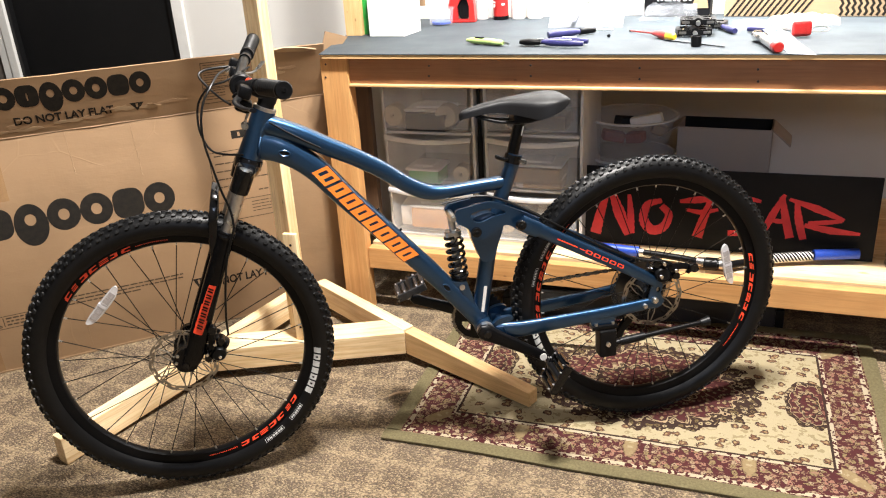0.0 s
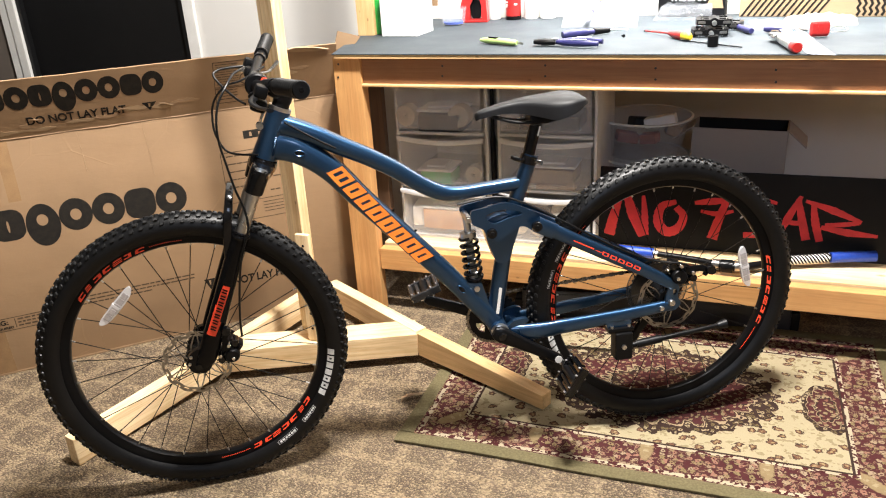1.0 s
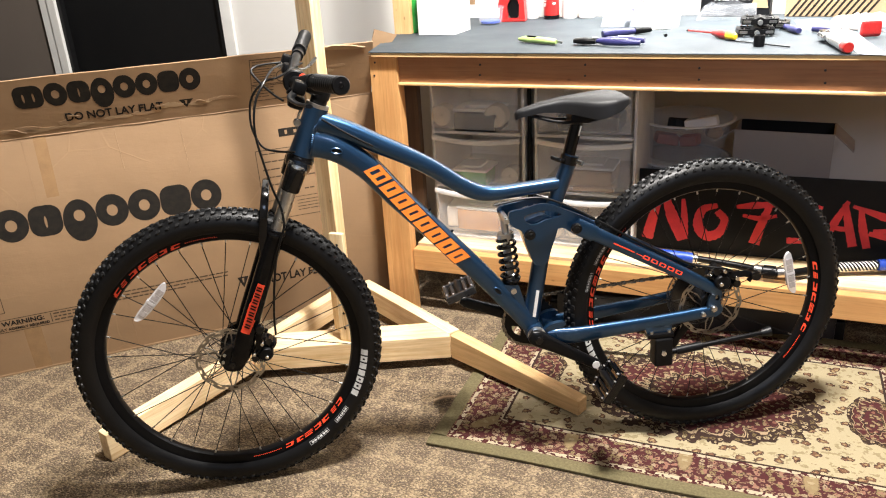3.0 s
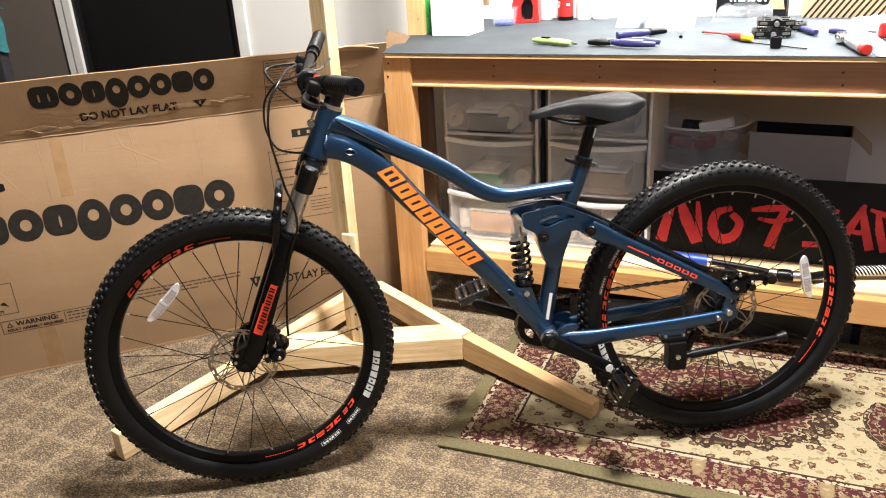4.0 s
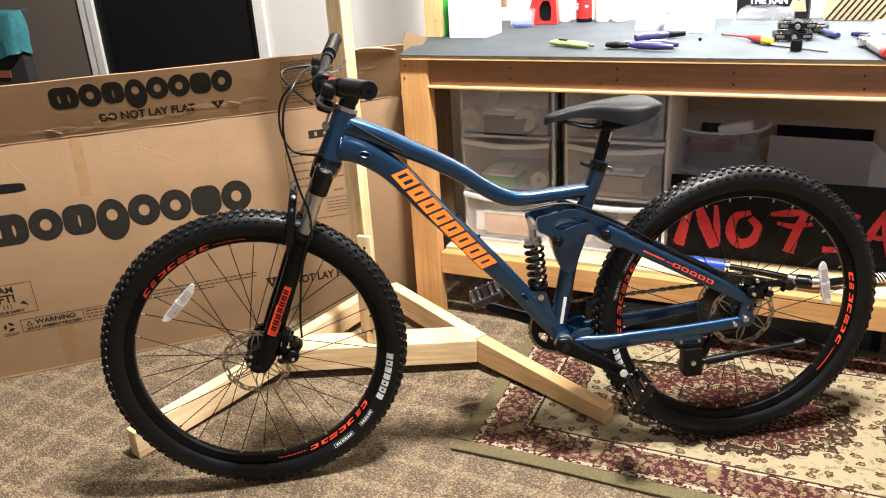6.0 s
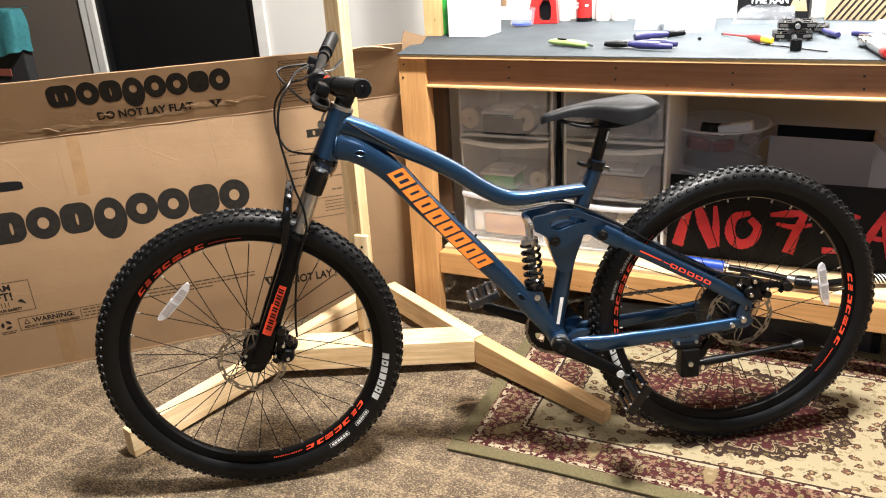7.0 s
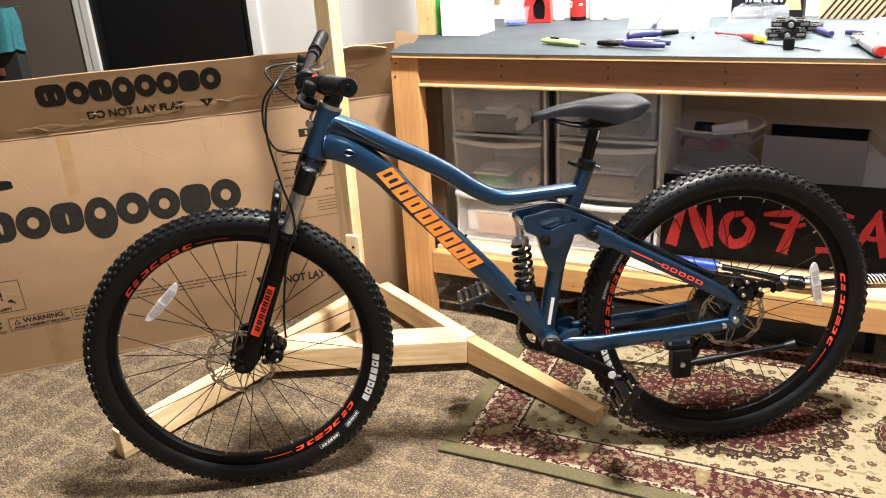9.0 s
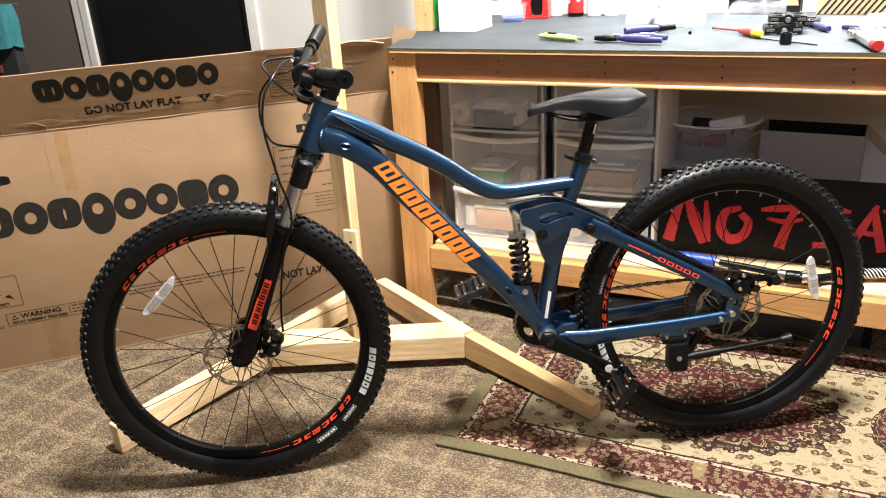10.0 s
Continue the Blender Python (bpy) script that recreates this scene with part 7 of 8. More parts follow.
# black board with the red brush-stroke mark, leaning on the clutter
sign = thing("sign_board", "black board with bold red brush strokes, standing on the shelf", "sign", pose(-0.045, 2.715, SHELF, -4, 0, 0.6))
part("panel", block((0.445, 0.005, 0.131), (0.89, 0.010, 0.262), 0.002), MAT["board"], sign)
strokes = (
    (((0.052, 0.032), (0.066, 0.100), (0.084, 0.165)), (0.019, 0.016, 0.009)),
    (((0.100, 0.182), (0.128, 0.110), (0.160, 0.034)), (0.010, 0.020, 0.013)),
    (((0.168, 0.040), (0.165, 0.110), (0.158, 0.172)), (0.013, 0.011, 0.006)),
    (((0.262, 0.158), (0.218, 0.140), (0.208, 0.090), (0.235, 0.056), (0.272, 0.070), (0.286, 0.112), (0.262, 0.140)), (0.008, 0.014, 0.017, 0.016, 0.013, 0.011)),
    (((0.318, 0.158), (0.370, 0.166), (0.452, 0.176)), (0.006, 0.012, 0.007)),
    (((0.412, 0.166), (0.392, 0.100), (0.378, 0.042)), (0.010, 0.014, 0.017)),
    (((0.338, 0.132), (0.388, 0.126), (0.436, 0.138)), (0.005, 0.009, 0.005)),
    (((0.462, 0.174), (0.520, 0.178), (0.560, 0.172)), (0.008, 0.009, 0.005)),
    (((0.478, 0.122), (0.520, 0.126), (0.556, 0.130)), (0.007, 0.008, 0.004)),
    (((0.470, 0.062), (0.520, 0.066), (0.562, 0.074)), (0.010, 0.009, 0.005)),
    (((0.576, 0.078), (0.596, 0.130), (0.626, 0.198)), (0.009, 0.012, 0.006)),
    (((0.618, 0.190), (0.634, 0.125), (0.652, 0.060)), (0.008, 0.012, 0.013)),
    (((0.588, 0.118), (0.612, 0.112), (0.640, 0.114)), (0.006, 0.008, 0.007)),
    (((0.662, 0.176), (0.672, 0.120), (0.690, 0.058)), (0.007, 0.012, 0.011)),
    (((0.640, 0.184), (0.720, 0.158), (0.798, 0.126)), (0.005, 0.012, 0.006)),
    (((0.792, 0.124), (0.745, 0.116), (0.700, 0.112)), (0.006, 0.008, 0.006)),
    (((0.690, 0.104), (0.765, 0.092), (0.846, 0.086)), (0.007, 0.012, 0.005)),
)
for path_, broad in strokes:
    pts = spline([(x, -0.0008, z) for x, z in path_], 7)
    half = [w * (1 + 0.07 * math.sin(k * 2.9 + path_[0][0] * 90)) for k, w in enumerate(ramp(list(broad), len(pts)))]
    part("paint_stroke", sweep(pts, 0.0008, half, 8, (0, 1, 0), 4), MAT["sign_red"], sign, "red brush stroke")

# old handlebar with blue grips across the shelf front
hb = thing("spare_handlebar", "black handlebar with blue grips lying on the shelf", "handlebar")
hp = [(0.055, 2.600, 0.275), (0.17, 2.600, 0.272), (0.30, 2.585, 0.268), (0.385, 2.562, 0.266), (0.45, 2.575, 0.268), (0.58, 2.645, 0.276), (0.68, 2.672, 0.278), (0.79, 2.700, 0.280)]
part("bar_tube", sweep(spline(hp, 6), [0.010, 0.010, 0.0115, 0.0125, 0.0115, 0.010, 0.010], None, 14, (0, 0, 1)), MAT["black"], hb)
part("grip", sweep([(0.045, 2.600, 0.276), (0.165, 2.600, 0.2722)], [0.0165, 0.0165], None, 16, (0, 0, 1)), MAT["blue_grip"], hb, "bright blue grip")
part("grip", sweep([(0.675, 2.671, 0.278), (0.80, 2.703, 0.2805)], [0.0165, 0.0165], None, 16, (0, 0, 1)), MAT["blue_grip"], hb, "bright blue grip")
part("braided_sleeve", sweep([(0.545, 2.628, 0.2735), (0.67, 2.6695, 0.2777)], 0.0130, None, 14, (0, 0, 1)), MAT["white"], hb, "white sleeve with a dark twist")
sleeve_a, sleeve_b = Vector((0.545, 2.628, 0.2735)), Vector((0.67, 2.6695, 0.2777))
lie = (sleeve_b - sleeve_a).normalized()
out_a = lie.orthogonal().normalized()
out_b = lie.cross(out_a)
for turn in range(5):
    twist = [sleeve_a.lerp(sleeve_b, k / 40) + (out_a * math.cos(k * 0.42 + turn * 1.257) + out_b * math.sin(k * 0.42 + turn * 1.257)) * 0.0128 for k in range(41)]
    part("dark_twist", sweep(twist, 0.0026, None, 6, (0, 0, 1)), MAT["black"], hb)
for x0, y0, x1, y1 in ((0.345, 2.572, 0.365, 2.567), (0.405, 2.564, 0.425, 2.568)):
    part("clamp_ring", sweep([(x0, y0, 0.267), (x1, y1, 0.2675)], 0.0165, None, 18, (0, 0, 1)), MAT["steel"], hb, "bright clamp ring")
part("clamp_body", sweep([(0.368, 2.566, 0.266), (0.402, 2.564, 0.267)], 0.020, None, 18, (0, 0, 1)), MAT["black"], hb)
part("grip_ring", sweep([(0.165, 2.600, 0.2722), (0.178, 2.600, 0.272)], 0.0125, None, 14, (0, 0, 1)), MAT["steel"], hb, "silver grip ring")

# long black bar-shaped case on the floor under the shelf
case = thing("black_case", "long black metal case on the carpet under the shelf", "case", pose(0.16, 2.685, 0.0, 0, 0, 7))
part("case_body", block((0, 0, 0.0535), (0.86, 0.10, 0.105), 0.006), MAT["case"], case)
part("end_cap", block((0.440, -0.004, 0.034), (0.034, 0.085, 0.066), 0.006), MAT["plastic"], case)
part("end_cap", block((-0.440, -0.004, 0.034), (0.034, 0.085, 0.066), 0.006), MAT["plastic"], case)
bag = thing("wicker_basket", "brown woven basket at the end of the shelf", "basket", Matrix.Translation((0.965, 2.70, SHELF)))
for k in range(16):
    part("woven_strand", sweep([(0.085 * math.cos(g) * (1 + 0.03 * (1 if (q + k) % 2 else -1)), 0.085 * math.sin(g) * (1 + 0.03 * (1 if (q + k) % 2 else -1)), 0.007 + k * 0.0125) for q, g in enumerate(np.linspace(0, 2 * math.pi, 33))], 0.006, None, 6, (0, 0, 1)), MAT["card_in"], bag)

# ---- on the bench top ----
Z0 = TOP + 0.0005


def lay(a, b, lift):
    """A pose with x running from a to b on the bench top."""
    d = Vector((b[0] - a[0], b[1] - a[1], 0))
    return pose(a[0], a[1], Z0 + lift, 0, 0, math.degrees(math.atan2(d.y, d.x))), d.length


wb = thing("white_carton", "open white carton holding small parts, on the bench", "box", pose(-0.83, 2.858, Z0, 0, 0, -3))
for n_, c, s in (("front_panel", (0.068, 0, 0.085), (0.136, 0.004, 0.17)), ("back_panel", (0.068, 0.14, 0.085), (0.136, 0.004, 0.17)), ("side_panel", (0.002, 0.07, 0.085), (0.004, 0.134, 0.17)), ("side_panel", (0.134, 0.07, 0.085), (0.004, 0.134, 0.17)), ("bottom_panel", (0.068, 0.07, 0.003), (0.128, 0.134, 0.004))):
    part(n_, block(c, s, 0.001), MAT["white"], wb)
tagged(part("red_packet", block((0, 0, 0), (0.07, 0.10, 0.05), 0.012), MAT["tool_red"], None, "", pose(-0.772, 2.93, Z0 + 0.155, 10, 4, 12)), "red packet sticking out of the white carton", "packet")
tagged(part("handle_loop", sweep(spline([(0, 0, 0), (0.012, 0, 0.05), (0.04, 0, 0.075), (0.066, 0, 0.05), (0.07, 0, -0.02)], 5), 0.012, 0.005, 8), MAT["card"], None, "", pose(-0.712, 2.99, Z0 + 0.10, 0, 0, 80)), "brown strap hanging over the white carton's side", "strap")


def bottle(name, label, x, y, r, h, body, cap, band=None):
    b = thing(name, label, "bottle", Matrix.Translation((x, y, Z0)))
    part("body", lathe([(0, 0), (r * 0.92, 0), (r, 0.004), (r, h * 0.80), (r * 0.82, h * 0.90), (r * 0.45, h * 0.95), (0, h * 0.95)], 28, UPRIGHT), body, b)
    part("cap", lathe([(0, h * 0.955), (r * 0.5, h * 0.955), (r * 0.48, h * 1.12), (0, h * 1.12)], 20, UPRIGHT), cap, b)
    if band:
        part("label_band", lathe([(r + 0.0004, h * 0.15), (r + 0.0009, h * 0.15), (r + 0.0009, h * 0.66), (r + 0.0004, h * 0.66)], 28, UPRIGHT, closed=True), band, b, "printed label")
    return b


bottle("green_bottle", "green plastic bottle beside the white carton", -0.872, 2.935, 0.030, 0.20, MAT["bottle_green"], MAT["white"])
can = bottle("red_spray_can", "red and white printed can at the back of the bench", -0.466, 3.285, 0.029, 0.17, MAT["tool_red"], MAT["plastic"])
part("base_ring", lathe([(0.0292, 0.0), (0.0298, 0.0), (0.0298, 0.014), (0.0292, 0.014)], 24, UPRIGHT, closed=True), MAT["black"], can, "dark base ring")
rng = random.Random(4)
for k in range(9):
    g = radians(rng.uniform(200, 330))
    part("label_bar", block((0, 0, 0), (0.012, 0.0008, 0.006 + 0.004 * rng.random())), MAT["white"], can, "", Matrix.Translation((0.0292 * math.cos(g), 0.0292 * math.sin(g), rng.uniform(0.03, 0.12))) @ Matrix.Rotation(g + math.pi / 2, 4, "Z"))
bottle("white_bottle", "white plastic bottle at the back of the bench", -0.398, 3.295, 0.027, 0.16, MAT["white"], MAT["tool_red"])
bottle("white_bottle", "white plastic bottle beside a red frame", -0.545, 3.300, 0.024, 0.13, MAT["white"], MAT["white"])
bottle("white_bottle", "plain white bottle against the wall", -0.335, 3.305, 0.030, 0.15, MAT["white"], MAT["white"])
tub = thing("clear_tub", "clear plastic tub with blue base on the bench", "plastic tub", Matrix.Translation((-0.662, 3.145, Z0)))
part("bowl", lathe([(0, 0), (0.040, 0), (0.043, 0.004), (0.050, 0.060), (0.0485, 0.060), (0.041, 0.006), (0, 0.004)], 32, UPRIGHT), MAT["clear"], tub)
part("rolled_rim", lathe([(0.049, 0.058), (0.053, 0.058), (0.053, 0.063), (0.049, 0.063)], 32, UPRIGHT, closed=True), MAT["clear"], tub)
part("contents", lathe([(0, 0.0045), (0.036, 0.0045), (0.037, 0.012), (0, 0.013)], 24, UPRIGHT), MAT["blue_grip"], tub, "blue stuff at the bottom")
vice = thing("red_frame_tool", "red metal frame with a black wheel, on the bench", "tool", pose(-0.600, 3.225, Z0, 0, 0, 6))
part("frame", plate([(-0.050, 0), (-0.046, 0.050), (-0.056, 0.052), (-0.040, 0.110), (0.044, 0.112), (0.050, 0)], [[(-0.016, 0.012), (0.026, 0.012), (0.028, 0.060), (0.020, 0.085), (-0.004, 0.085), (-0.018, 0.060)]], -0.02, 0.02), MAT["tool_red"], vice)
part("wheel", lathe([(0, -0.012), (0.03, -0.012), (0.032, 0), (0.03, 0.012), (0, 0.012)], 24, None), MAT["plastic"], vice, "black oval wheel", Matrix.Translation((0.004, 0.006, 0.046)) @ Matrix.Diagonal((0.75, 1, 1.3, 1)))
part("foot_plate", block((0, 0, 0.004), (0.10, 0.05, 0.008), 0.002), MAT["tool_red"], vice)


def bag_sheet(name, label, corners, seed, material, lift):
    """A crumpled bag: two creased skins on a four-cornered outline."""
    bm = bmesh.new()
    a, b, c, d = [Vector(p) for p in corners]
    nrm = (b - a).cross(d - a).normalized()
    n = 18
    skins = []
    for s in (0, 1):
        rows = []
        for j in range(n + 1):
            row = []
            for i in range(n + 1):
                u, v = i / n, j / n
                p = a * (1 - u) * (1 - v) + b * u * (1 - v) + c * u * v + d * (1 - u) * v
                edge = (4 * u * (1 - u) * 4 * v * (1 - v)) ** 0.5
                puff = lift * edge * (0.6 + 0.9 * noise.noise((u * 4 + seed, v * 4, s * 3.0)) + 0.5 * noise.noise((u * 11, v * 11 + seed, s * 2.0)))
                q = p + nrm * max(puff, 0.0003) * (1 if s else 0.15)
                row.append(bm.verts.new(q))
            rows.append(row)
        skins.append(rows)
        for j in range(n):
            for i in range(n):
                bm.faces.new((rows[j][i], rows[j][i + 1], rows[j + 1][i + 1], rows[j + 1][i]))
    bmesh.ops.recalc_face_normals(bm, faces=bm.faces)
    return tagged(part(name, bm, material, None, "", None, 60), label, "plastic bag")


bag_sheet("plastic_bag", "white plastic bag with purple print leaning at the back", ((-0.225, 3.035, Z0), (0.035, 3.018, Z0), (0.045, 3.13, 1.08), (-0.21, 3.15, 1.08)), 2.0, MAT["film"], 0.02)
for k, (x, z, h, mname) in enumerate(((-0.125, 0.955, 0.05, "purple"), (-0.105, 0.985, 0.05, "purple"), (-0.088, 1.012, 0.04, "yellow"))):
    tagged(part("bag_print", block((0, 0, 0), (0.018, 0.0008, h), 0), MAT[mname], bpy.data.objects["plastic_bag"], "", pose(x, 3.030 + (z - TOP) * 0.62 - 0.030, z, -32, 24, 0)), "coloured streak of print")
bag_sheet("clear_bag", "crumpled clear plastic bag in front of a dark box", ((0.07, 3.17, Z0), (0.27, 3.15, Z0), (0.26, 3.25, 0.958), (0.09, 3.26, 0.952)), 7.0, MAT["bag"], 0.035)
bag_sheet("clear_bag", "flat clear plastic bag with small parts on the bench", ((0.40, 2.93, Z0), (0.60, 2.90, Z0), (0.66, 3.12, Z0 + 0.002), (0.38, 3.17, Z0 + 0.002)), 11.0, MAT["bag"], 0.02)
bag_sheet("white_cloth", "crumpled white wrapping on the bench", ((0.48, 3.05, Z0), (0.70, 3.02, Z0), (0.71, 3.15, Z0 + 0.005), (0.50, 3.18, Z0 + 0.005)), 15.0, MAT["wrap"], 0.028)
pouch = bag_sheet("parts_pouch", "small white and clear pouch lying over the bench edge", ((0.531, 2.480, Z0 + 0.001), (0.596, 2.462, Z0 + 0.001), (0.520, 2.885, Z0 + 0.012), (0.470, 2.862, Z0 + 0.012)), 21.0, MAT["film"], 0.014)
part("label_strip", block((0.510, 2.800, Z0 + 0.026), (0.022, 0.034, 0.0012), 0.0004), MAT["cyan"], pouch, "pale blue printed strip")

dark = thing("dark_carton", "dark grey printed carton against the wall", "box", pose(0.075, 3.285, Z0, 0, 0, -6))
part("carton_body", block((0.115, 0.03, 0.08), (0.23, 0.06, 0.16), 0.002), MAT["board"], dark)
lettering("THE RAN", 0.022, Matrix(((1, 0, 0, 0.040), (0, 0, -1, -0.0004), (0, 1, 0, 0.056), (0, 0, 0, 1))), MAT["white"], dark)
part("print_mark", plate([(0.165, 0.03), (0.185, 0.085), (0.198, 0.06), (0.212, 0.09), (0.225, 0.03)], (), -0.0012, -0.0002), MAT["card_in"], dark, "gold mountain mark")
zig = thing("patterned_carton", "tan carton with black zigzag print against the wall", "box", pose(0.352, 3.262, Z0, 0, 0, -7))
part("carton_body", block((0.31, 0.04, 0.07), (0.62, 0.08, 0.14), 0.002), MAT["card_in"], zig)
for k in range(13):
    bm = bmesh.new()
    x = 0.004 + 0.0195 * k
    slab_quad(bm, [(x, -0.0004, 0.002), (x + 0.0085, -0.0004, 0.002), (x + 0.0985, -0.0004, 0.13), (x + 0.090, -0.0004, 0.13)], 0.0006)
    part("stripe", bm, MAT["ink"], zig)
for k in range(14):
    x = 0.365 + 0.0180 * k
    part("stripe", sweep([(x + (0.007 if q % 2 else 0), -0.0008, 0.004 + q * 0.0125) for q in range(11)], 0.0006, 0.0044, 6), MAT["ink"], zig)

# tools
m, ln = lay((-0.408, 2.689), (-0.259, 2.618), 0.010)
knife = thing("utility_knife", "lime green utility knife lying on the bench mat", "knife", m)
part("handle", sweep(spline([(0.0, 0, 0), (0.03, 0, 0.001), (0.09, 0, 0.001), (0.135, 0, 0), (0.15, 0, 0)], 4), [0.007, 0.013, 0.0125, 0.013, 0.008], [0.005, 0.010, 0.010, 0.009, 0.006], 14), MAT["green"], knife)
part("slider", block((0.055, -0.004, 0.011), (0.035, 0.008, 0.006), 0.002), MAT["plastic"], knife)
part("blade", plate([(0.148, -0.003), (0.172, -0.004), (0.176, 0.002), (0.148, 0.005)], (), -0.0005, 0.0005), MAT["steel"], knife)
m, ln = lay((-0.223, 2.639), (-0.017, 2.612), 0.012)
pl = thing("pliers", "pliers with purple-blue grips lying on the bench mat", "pliers", m)
part("jaw", sweep(spline([(0.0, 0, 0), (0.03, 0.006, 0), (0.07, 0.004, 0)], 4), [0.007, 0.013, 0.012], [0.006, 0.009, 0.008], 12), MAT["black"], pl)
part("jaw", sweep(spline([(0.005, -0.012, 0), (0.035, -0.012, 0), (0.07, -0.004, 0)], 4), [0.006, 0.010, 0.012], [0.006, 0.009, 0.008], 12), MAT["black"], pl)
part("pivot", lathe([(0, 0), (0.010, 0), (0.010, 0.012), (0, 0.013)], 16, UPRIGHT), MAT["steel"], pl, "", Matrix.Translation((0.068, 0, -0.002)))
for s in (1, -1):
    part("grip", sweep(spline([(0.075, s * 0.004, 0), (0.11, s * 0.020, 0.001), (0.16, s * 0.026, 0.001), (0.208, s * 0.022, 0)], 4), [0.006, 0.0085, 0.0085, 0.006], [0.006, 0.010, 0.010, 0.007], 12), MAT["purple"], pl, "purple-blue rubber grip")
    part("grip_label", block((0.15, s * 0.0255, 0.0115), (0.045, 0.008, 0.001), 0), MAT["white"], pl)
m, ln = lay((-0.165, 2.774), (-0.014, 2.888), 0.012)
sd = thing("screwdriver", "purple and black screwdriver lying on the bench mat", "screwdriver", m)
part("handle", sweep(spline([(0, 0, 0), (0.02, 0, 0), (0.07, 0, 0), (0.11, 0, 0)], 4), [0.010, 0.014, 0.013, 0.008], None, 14), MAT["purple"], sd)
part("collar", sweep([(0.11, 0, 0), (0.165, 0, 0)], [0.011, 0.008], None, 12), MAT["plastic"], sd)
part("shaft", sweep([(0.165, 0, 0), (0.23, 0, -0.004)], 0.0028, None, 8), MAT["steel"], sd)
m, ln = lay((0.223, 2.711), (0.081, 2.895), 0.012)
sd = thing("screwdriver", "red and yellow screwdriver lying on the bench mat", "screwdriver", m)
part("handle_end", sweep(spline([(-0.01, 0, 0), (0.0, 0, 0), (0.025, 0, 0)], 4), [0.007, 0.012, 0.013], None, 14), MAT["yellow"], sd, "yellow handle end")
part("handle", sweep(spline([(0.025, 0, 0), (0.06, 0, 0), (0.10, 0, 0)], 4), [0.013, 0.0125, 0.007], None, 14), MAT["tool_red"], sd, "red handle")
part("shaft", sweep([(0.10, 0, 0), (0.235, 0, -0.007)], 0.003, None, 8), MAT["tool_red"], sd, "red insulated shaft")
part("tip", sweep([(0.235, 0, -0.007), (0.243, 0, -0.008)], 0.0032, None, 8), MAT["black"], sd)
m, ln = lay((0.20, 2.715), (0.372, 2.582), 0.003)
tagged(part("hex_rod", sweep([(0, 0, 0), (ln, 0, 0)], 0.0022, None, 6), MAT["black"], None, "", m), "thin steel rod lying on the bench mat", "rod")
tagged(part("rubber_cap", lathe([(0, 0), (0.0135, 0), (0.0145, 0.004), (0.0150, 0.027), (0.013, 0.030), (0.011, 0.030), (0.011, 0.012), (0, 0.012)], 24, UPRIGHT), MAT["plastic"], None, "", Matrix.Translation((0.295, 2.612, Z0))), "small black rubber cap standing on the mat", "cap")
tagged(part("machine_screw", lathe([(0, 0), (0.005, 0), (0.005, 0.004), (0.0025, 0.005), (0.0025, 0.014), (0, 0.014)], 10), MAT["black"], None, "", pose(0.025, 2.79, Z0 + 0.005, 0, 0, 30)), "small black screw on the bench mat", "screw")
for k, (x, y, z, rz) in enumerate(((0.275, 2.83, 0.0135, 8), (0.285, 2.85, 0.0405, 4), (0.315, 2.975, 0.0135, -10))):
    pd = thing("loose_pedal", "black plastic pedal waiting on the bench mat", "pedal", pose(x, y, Z0 + z, 0, 0, rz), "loose pedals")
    rim_loop = [(-0.049, -0.043), (-0.022, -0.048), (0.022, -0.048), (0.049, -0.043), (0.053, -0.015), (0.053, 0.015), (0.049, 0.043), (0.022, 0.048), (-0.022, 0.048), (-0.049, 0.043), (-0.053, 0.015), (-0.053, -0.015)]
    gaps = [[(sx * 0.015, sy * 0.012), (sx * 0.041, sy * 0.012), (sx * 0.038, sy * 0.034), (sx * 0.015, sy * 0.037)] for sx in (1, -1) for sy in (1, -1)]
    part("cage", plate(rim_loop, gaps, -0.008, 0.008), MAT["plastic"], pd, "", Matrix.Rotation(radians(90), 4, "X"))
    part("barrel", sweep([(0, -0.050, 0), (0, -0.020, 0), (0, 0.048, 0)], [0.0135, 0.0125, 0.011], None, 14, (1, 0, 0)), MAT["plastic"], pd)
    part("axle", sweep([(0, -0.052, 0), (0, -0.070, 0)], 0.007, None, 10, (1, 0, 0)), MAT["steel"], pd, "silver axle end")
    for xx in (-0.034, 0.034):
        part("end_plate", block((xx, -0.0460, 0), (0.024, 0.003, 0.008), 0.001), MAT["rotor"], pd, "grey end strip")
        for yy in (-0.042, 0.042):
            part("grip_pin", lathe([(0, -0.0125), (0.0018, -0.0125), (0.0018, 0.0125), (0, 0.0125)], 8, UPRIGHT), MAT["steel"], pd, "", Matrix.Translation((xx, yy, 0)))
rl = thing("red_reflector", "red plastic bicycle reflector standing on the mat", "reflector", pose(0.575, 2.772, Z0 + 0.001, 0, 0, 14))
part("lens", block((0, 0, 0.0235), (0.054, 0.022, 0.045), 0.009), MAT["tool_red"], rl, "dark red moulded lens")
for k in range(3):
    part("lens_facet", block((-0.016 + 0.016 * k, -0.0112, 0.024), (0.0145, 0.002, 0.030), 0.001), MAT["tool_red"], rl)
part("wire_clip", sweep(spline([(0.024, 0.006, 0.020), (0.045, 0.020, 0.024), (0.072, 0.026, 0.022), (0.082, 0.016, 0.016), (0.066, 0.004, 0.012), (0.040, 0.002, 0.012), (0.022, 0.004, 0.014)], 5), 0.0016, None, 8, (0, 0, 1)), MAT["steel"], rl, "thin bent wire clip")
m, ln = lay((0.505, 2.490), (0.426, 2.836), 0.016)
tw = thing("ratchet_wrench", "ratchet wrench with red end lying over the bench edge", "wrench", m)
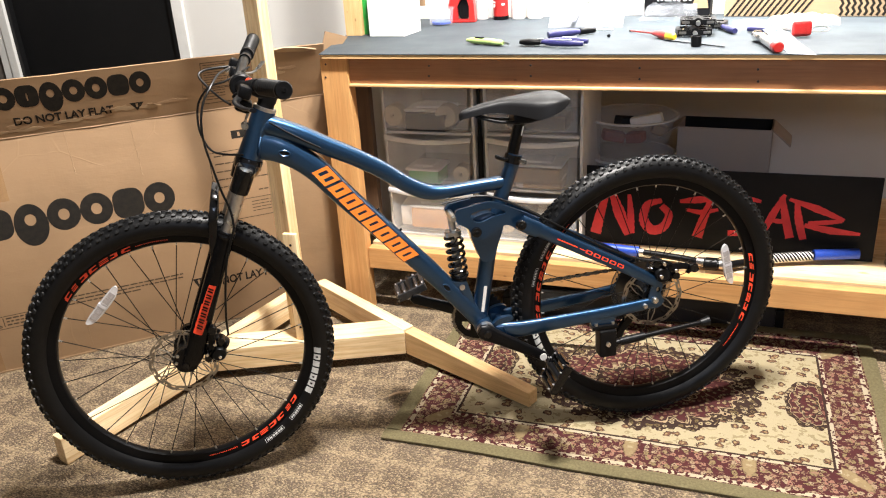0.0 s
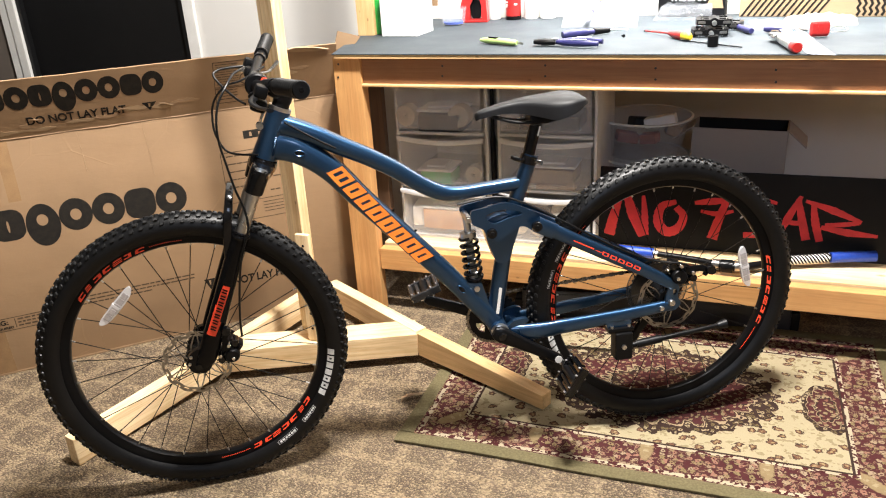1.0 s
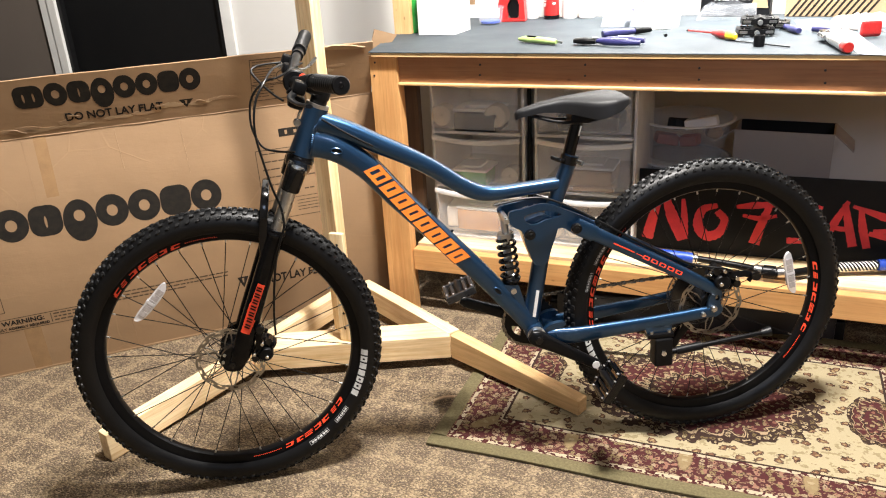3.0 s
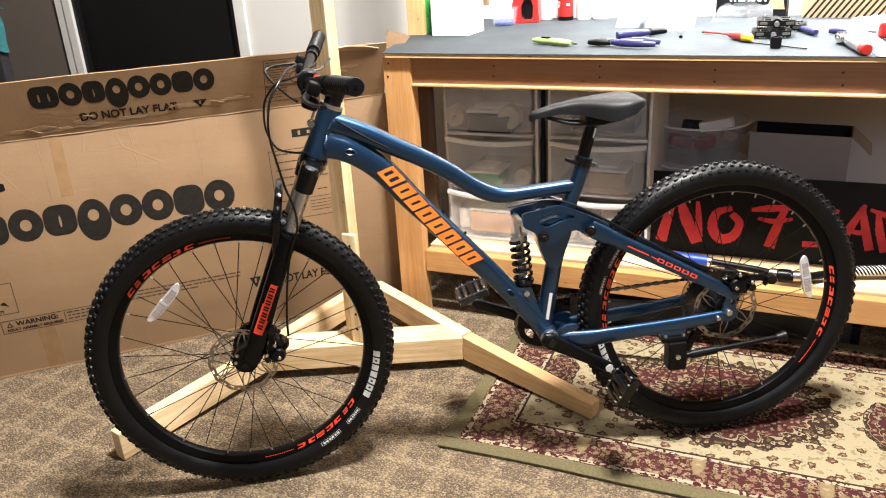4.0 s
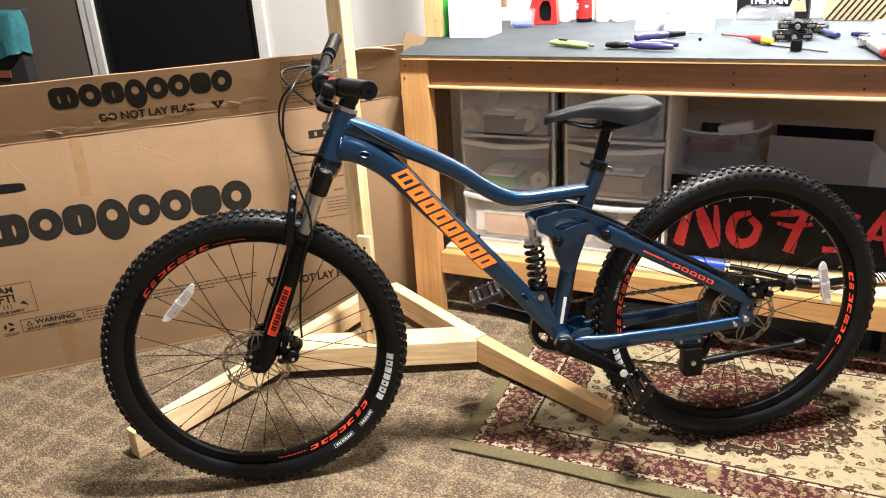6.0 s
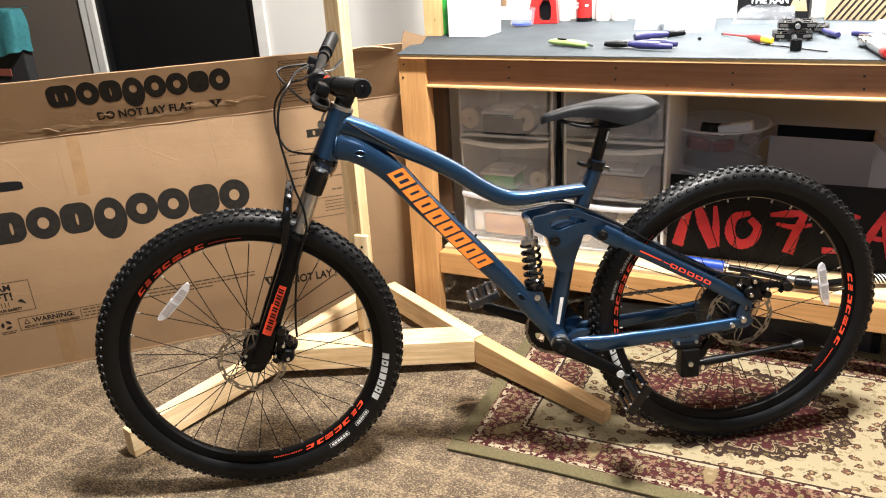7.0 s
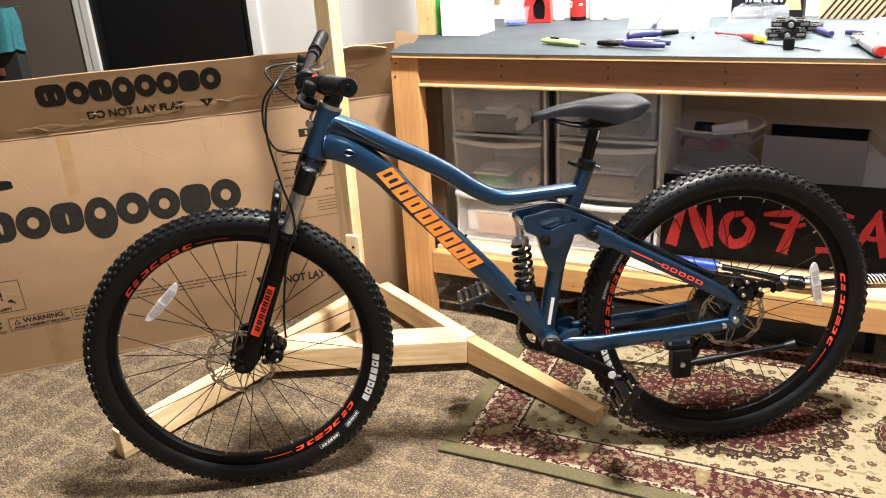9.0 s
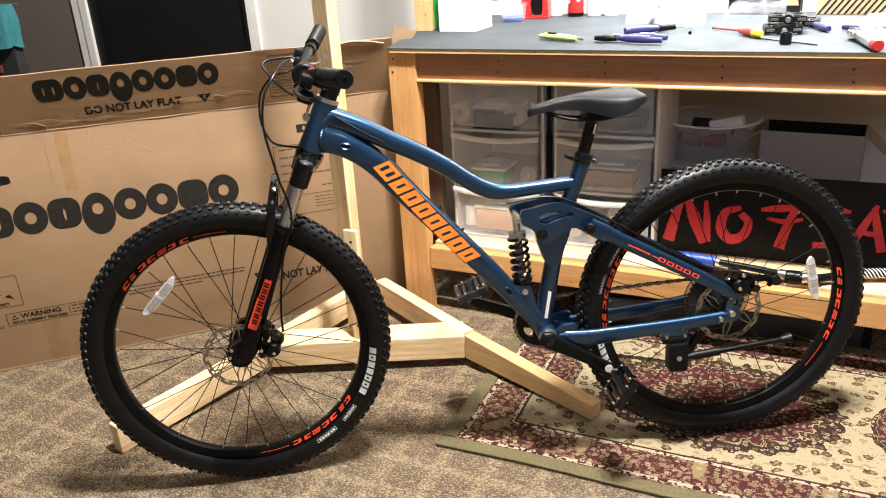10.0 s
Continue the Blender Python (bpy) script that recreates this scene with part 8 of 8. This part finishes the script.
part("end_cap", sweep([(-0.005, 0, 0), (0.0, 0, 0), (0.022, 0, 0)], [0.012, 0.0155, 0.0155], None, 18), MAT["tool_red"], tw, "red end cap")
part("handle", sweep(spline([(0.022, 0, 0), (0.06, 0, 0), (0.13, 0, 0), (0.17, 0, 0)], 4), [0.0145, 0.0135, 0.0125, 0.010], None, 16), MAT["steel"], tw)
part("ratchet_head", block((0.20, 0, 0), (0.06, 0.034, 0.022), 0.009), MAT["chrome"], tw, "chrome ratchet head")
part("socket", lathe([(0, -0.012), (0.011, -0.012), (0.011, 0.015), (0, 0.015)], 16, UPRIGHT), MAT["chrome"], tw, "", Matrix.Translation((0.225, 0, -0.002)))
for a, b, lab in (((0.395, 2.83), (0.355, 2.93), "purple-blue grip lying on the bench mat"), ((0.43, 2.875), (0.50, 2.86), "purple-blue grip by a clear bag")):
    m, ln = lay(a, b, 0.011)
    tg = thing("hand_tool", lab, "tool", m)
    part("grip", sweep(spline([(0, 0, 0), (ln * 0.4, 0, 0), (ln, 0, 0)], 5), [0.008, 0.011, 0.007], None, 12), MAT["purple"], tg)
    part("shaft", sweep([(ln, 0, 0), (ln + 0.05, 0.004, -0.002)], 0.004, None, 8), MAT["chrome"], tg)

# ---- by the door: a stool with a teal towel ----
st = thing("side_stand", "dark stand with a patterned front, standing by the door", "stand", Matrix.Translation((-3.345, 2.98, 0)))
part("stand_body", block((-0.02, -0.070, 0.508), (0.58, 0.055, 1.012), 0.01), MAT["dark_cloth"], st)
part("front_patch", block((0.12, -0.107, 0.735), (0.09, 0.004, 0.035), 0.001), MAT["dull_red"], st, "dull red patch")
tw = bmesh.new()
rows = []
# the cloth goes over the stand's top, down its front and round its end
for j in range(15):
    row = []
    v = j / 14
    for i in range(25):
        u = i / 24
        if u < 0.72:
            x, side = -3.67 + 0.65 * u / 0.72 * 0.92, 0.0
        else:
            side = (u - 0.72) / 0.28
            x = -3.072 + 0.004 * side
        if v < 0.3:
            y, z = 2.96 - (2.96 - 2.86) * v / 0.3, 1.027
            y = max(y, 2.86 + 0.065 * side)
        else:
            w2 = (v - 0.3) / 0.7
            y = 2.86 - 0.012 * w2 + 0.065 * side + (0.012 * math.sin(u * 26) + 0.007 * math.sin(u * 61 + 1.3)) * w2
            z = 1.027 - (0.196 - 0.014 * math.sin(u * 9) - 0.006 * math.sin(u * 31)) * w2
            x += (0.034 * w2 + 0.012 * math.sin(w2 * 5)) * (side if side else max(u - 0.5, 0) * 2)
        row.append(tw.verts.new((x, y, z + 0.006 * noise.noise((u * 6, v * 5, 0.4)))))
    rows.append(row)
for j in range(14):
    for i in range(24):
        tw.faces.new((rows[j][i], rows[j][i + 1], rows[j + 1][i + 1], rows[j + 1][i]))
bmesh.ops.solidify(tw, geom=tw.faces[:], thickness=0.006)
bmesh.ops.recalc_face_normals(tw, faces=tw.faces)
tagged(part("towel", tw, MAT["teal"], None, "", None, 70), "teal towel draped over the dark stand", "towel")
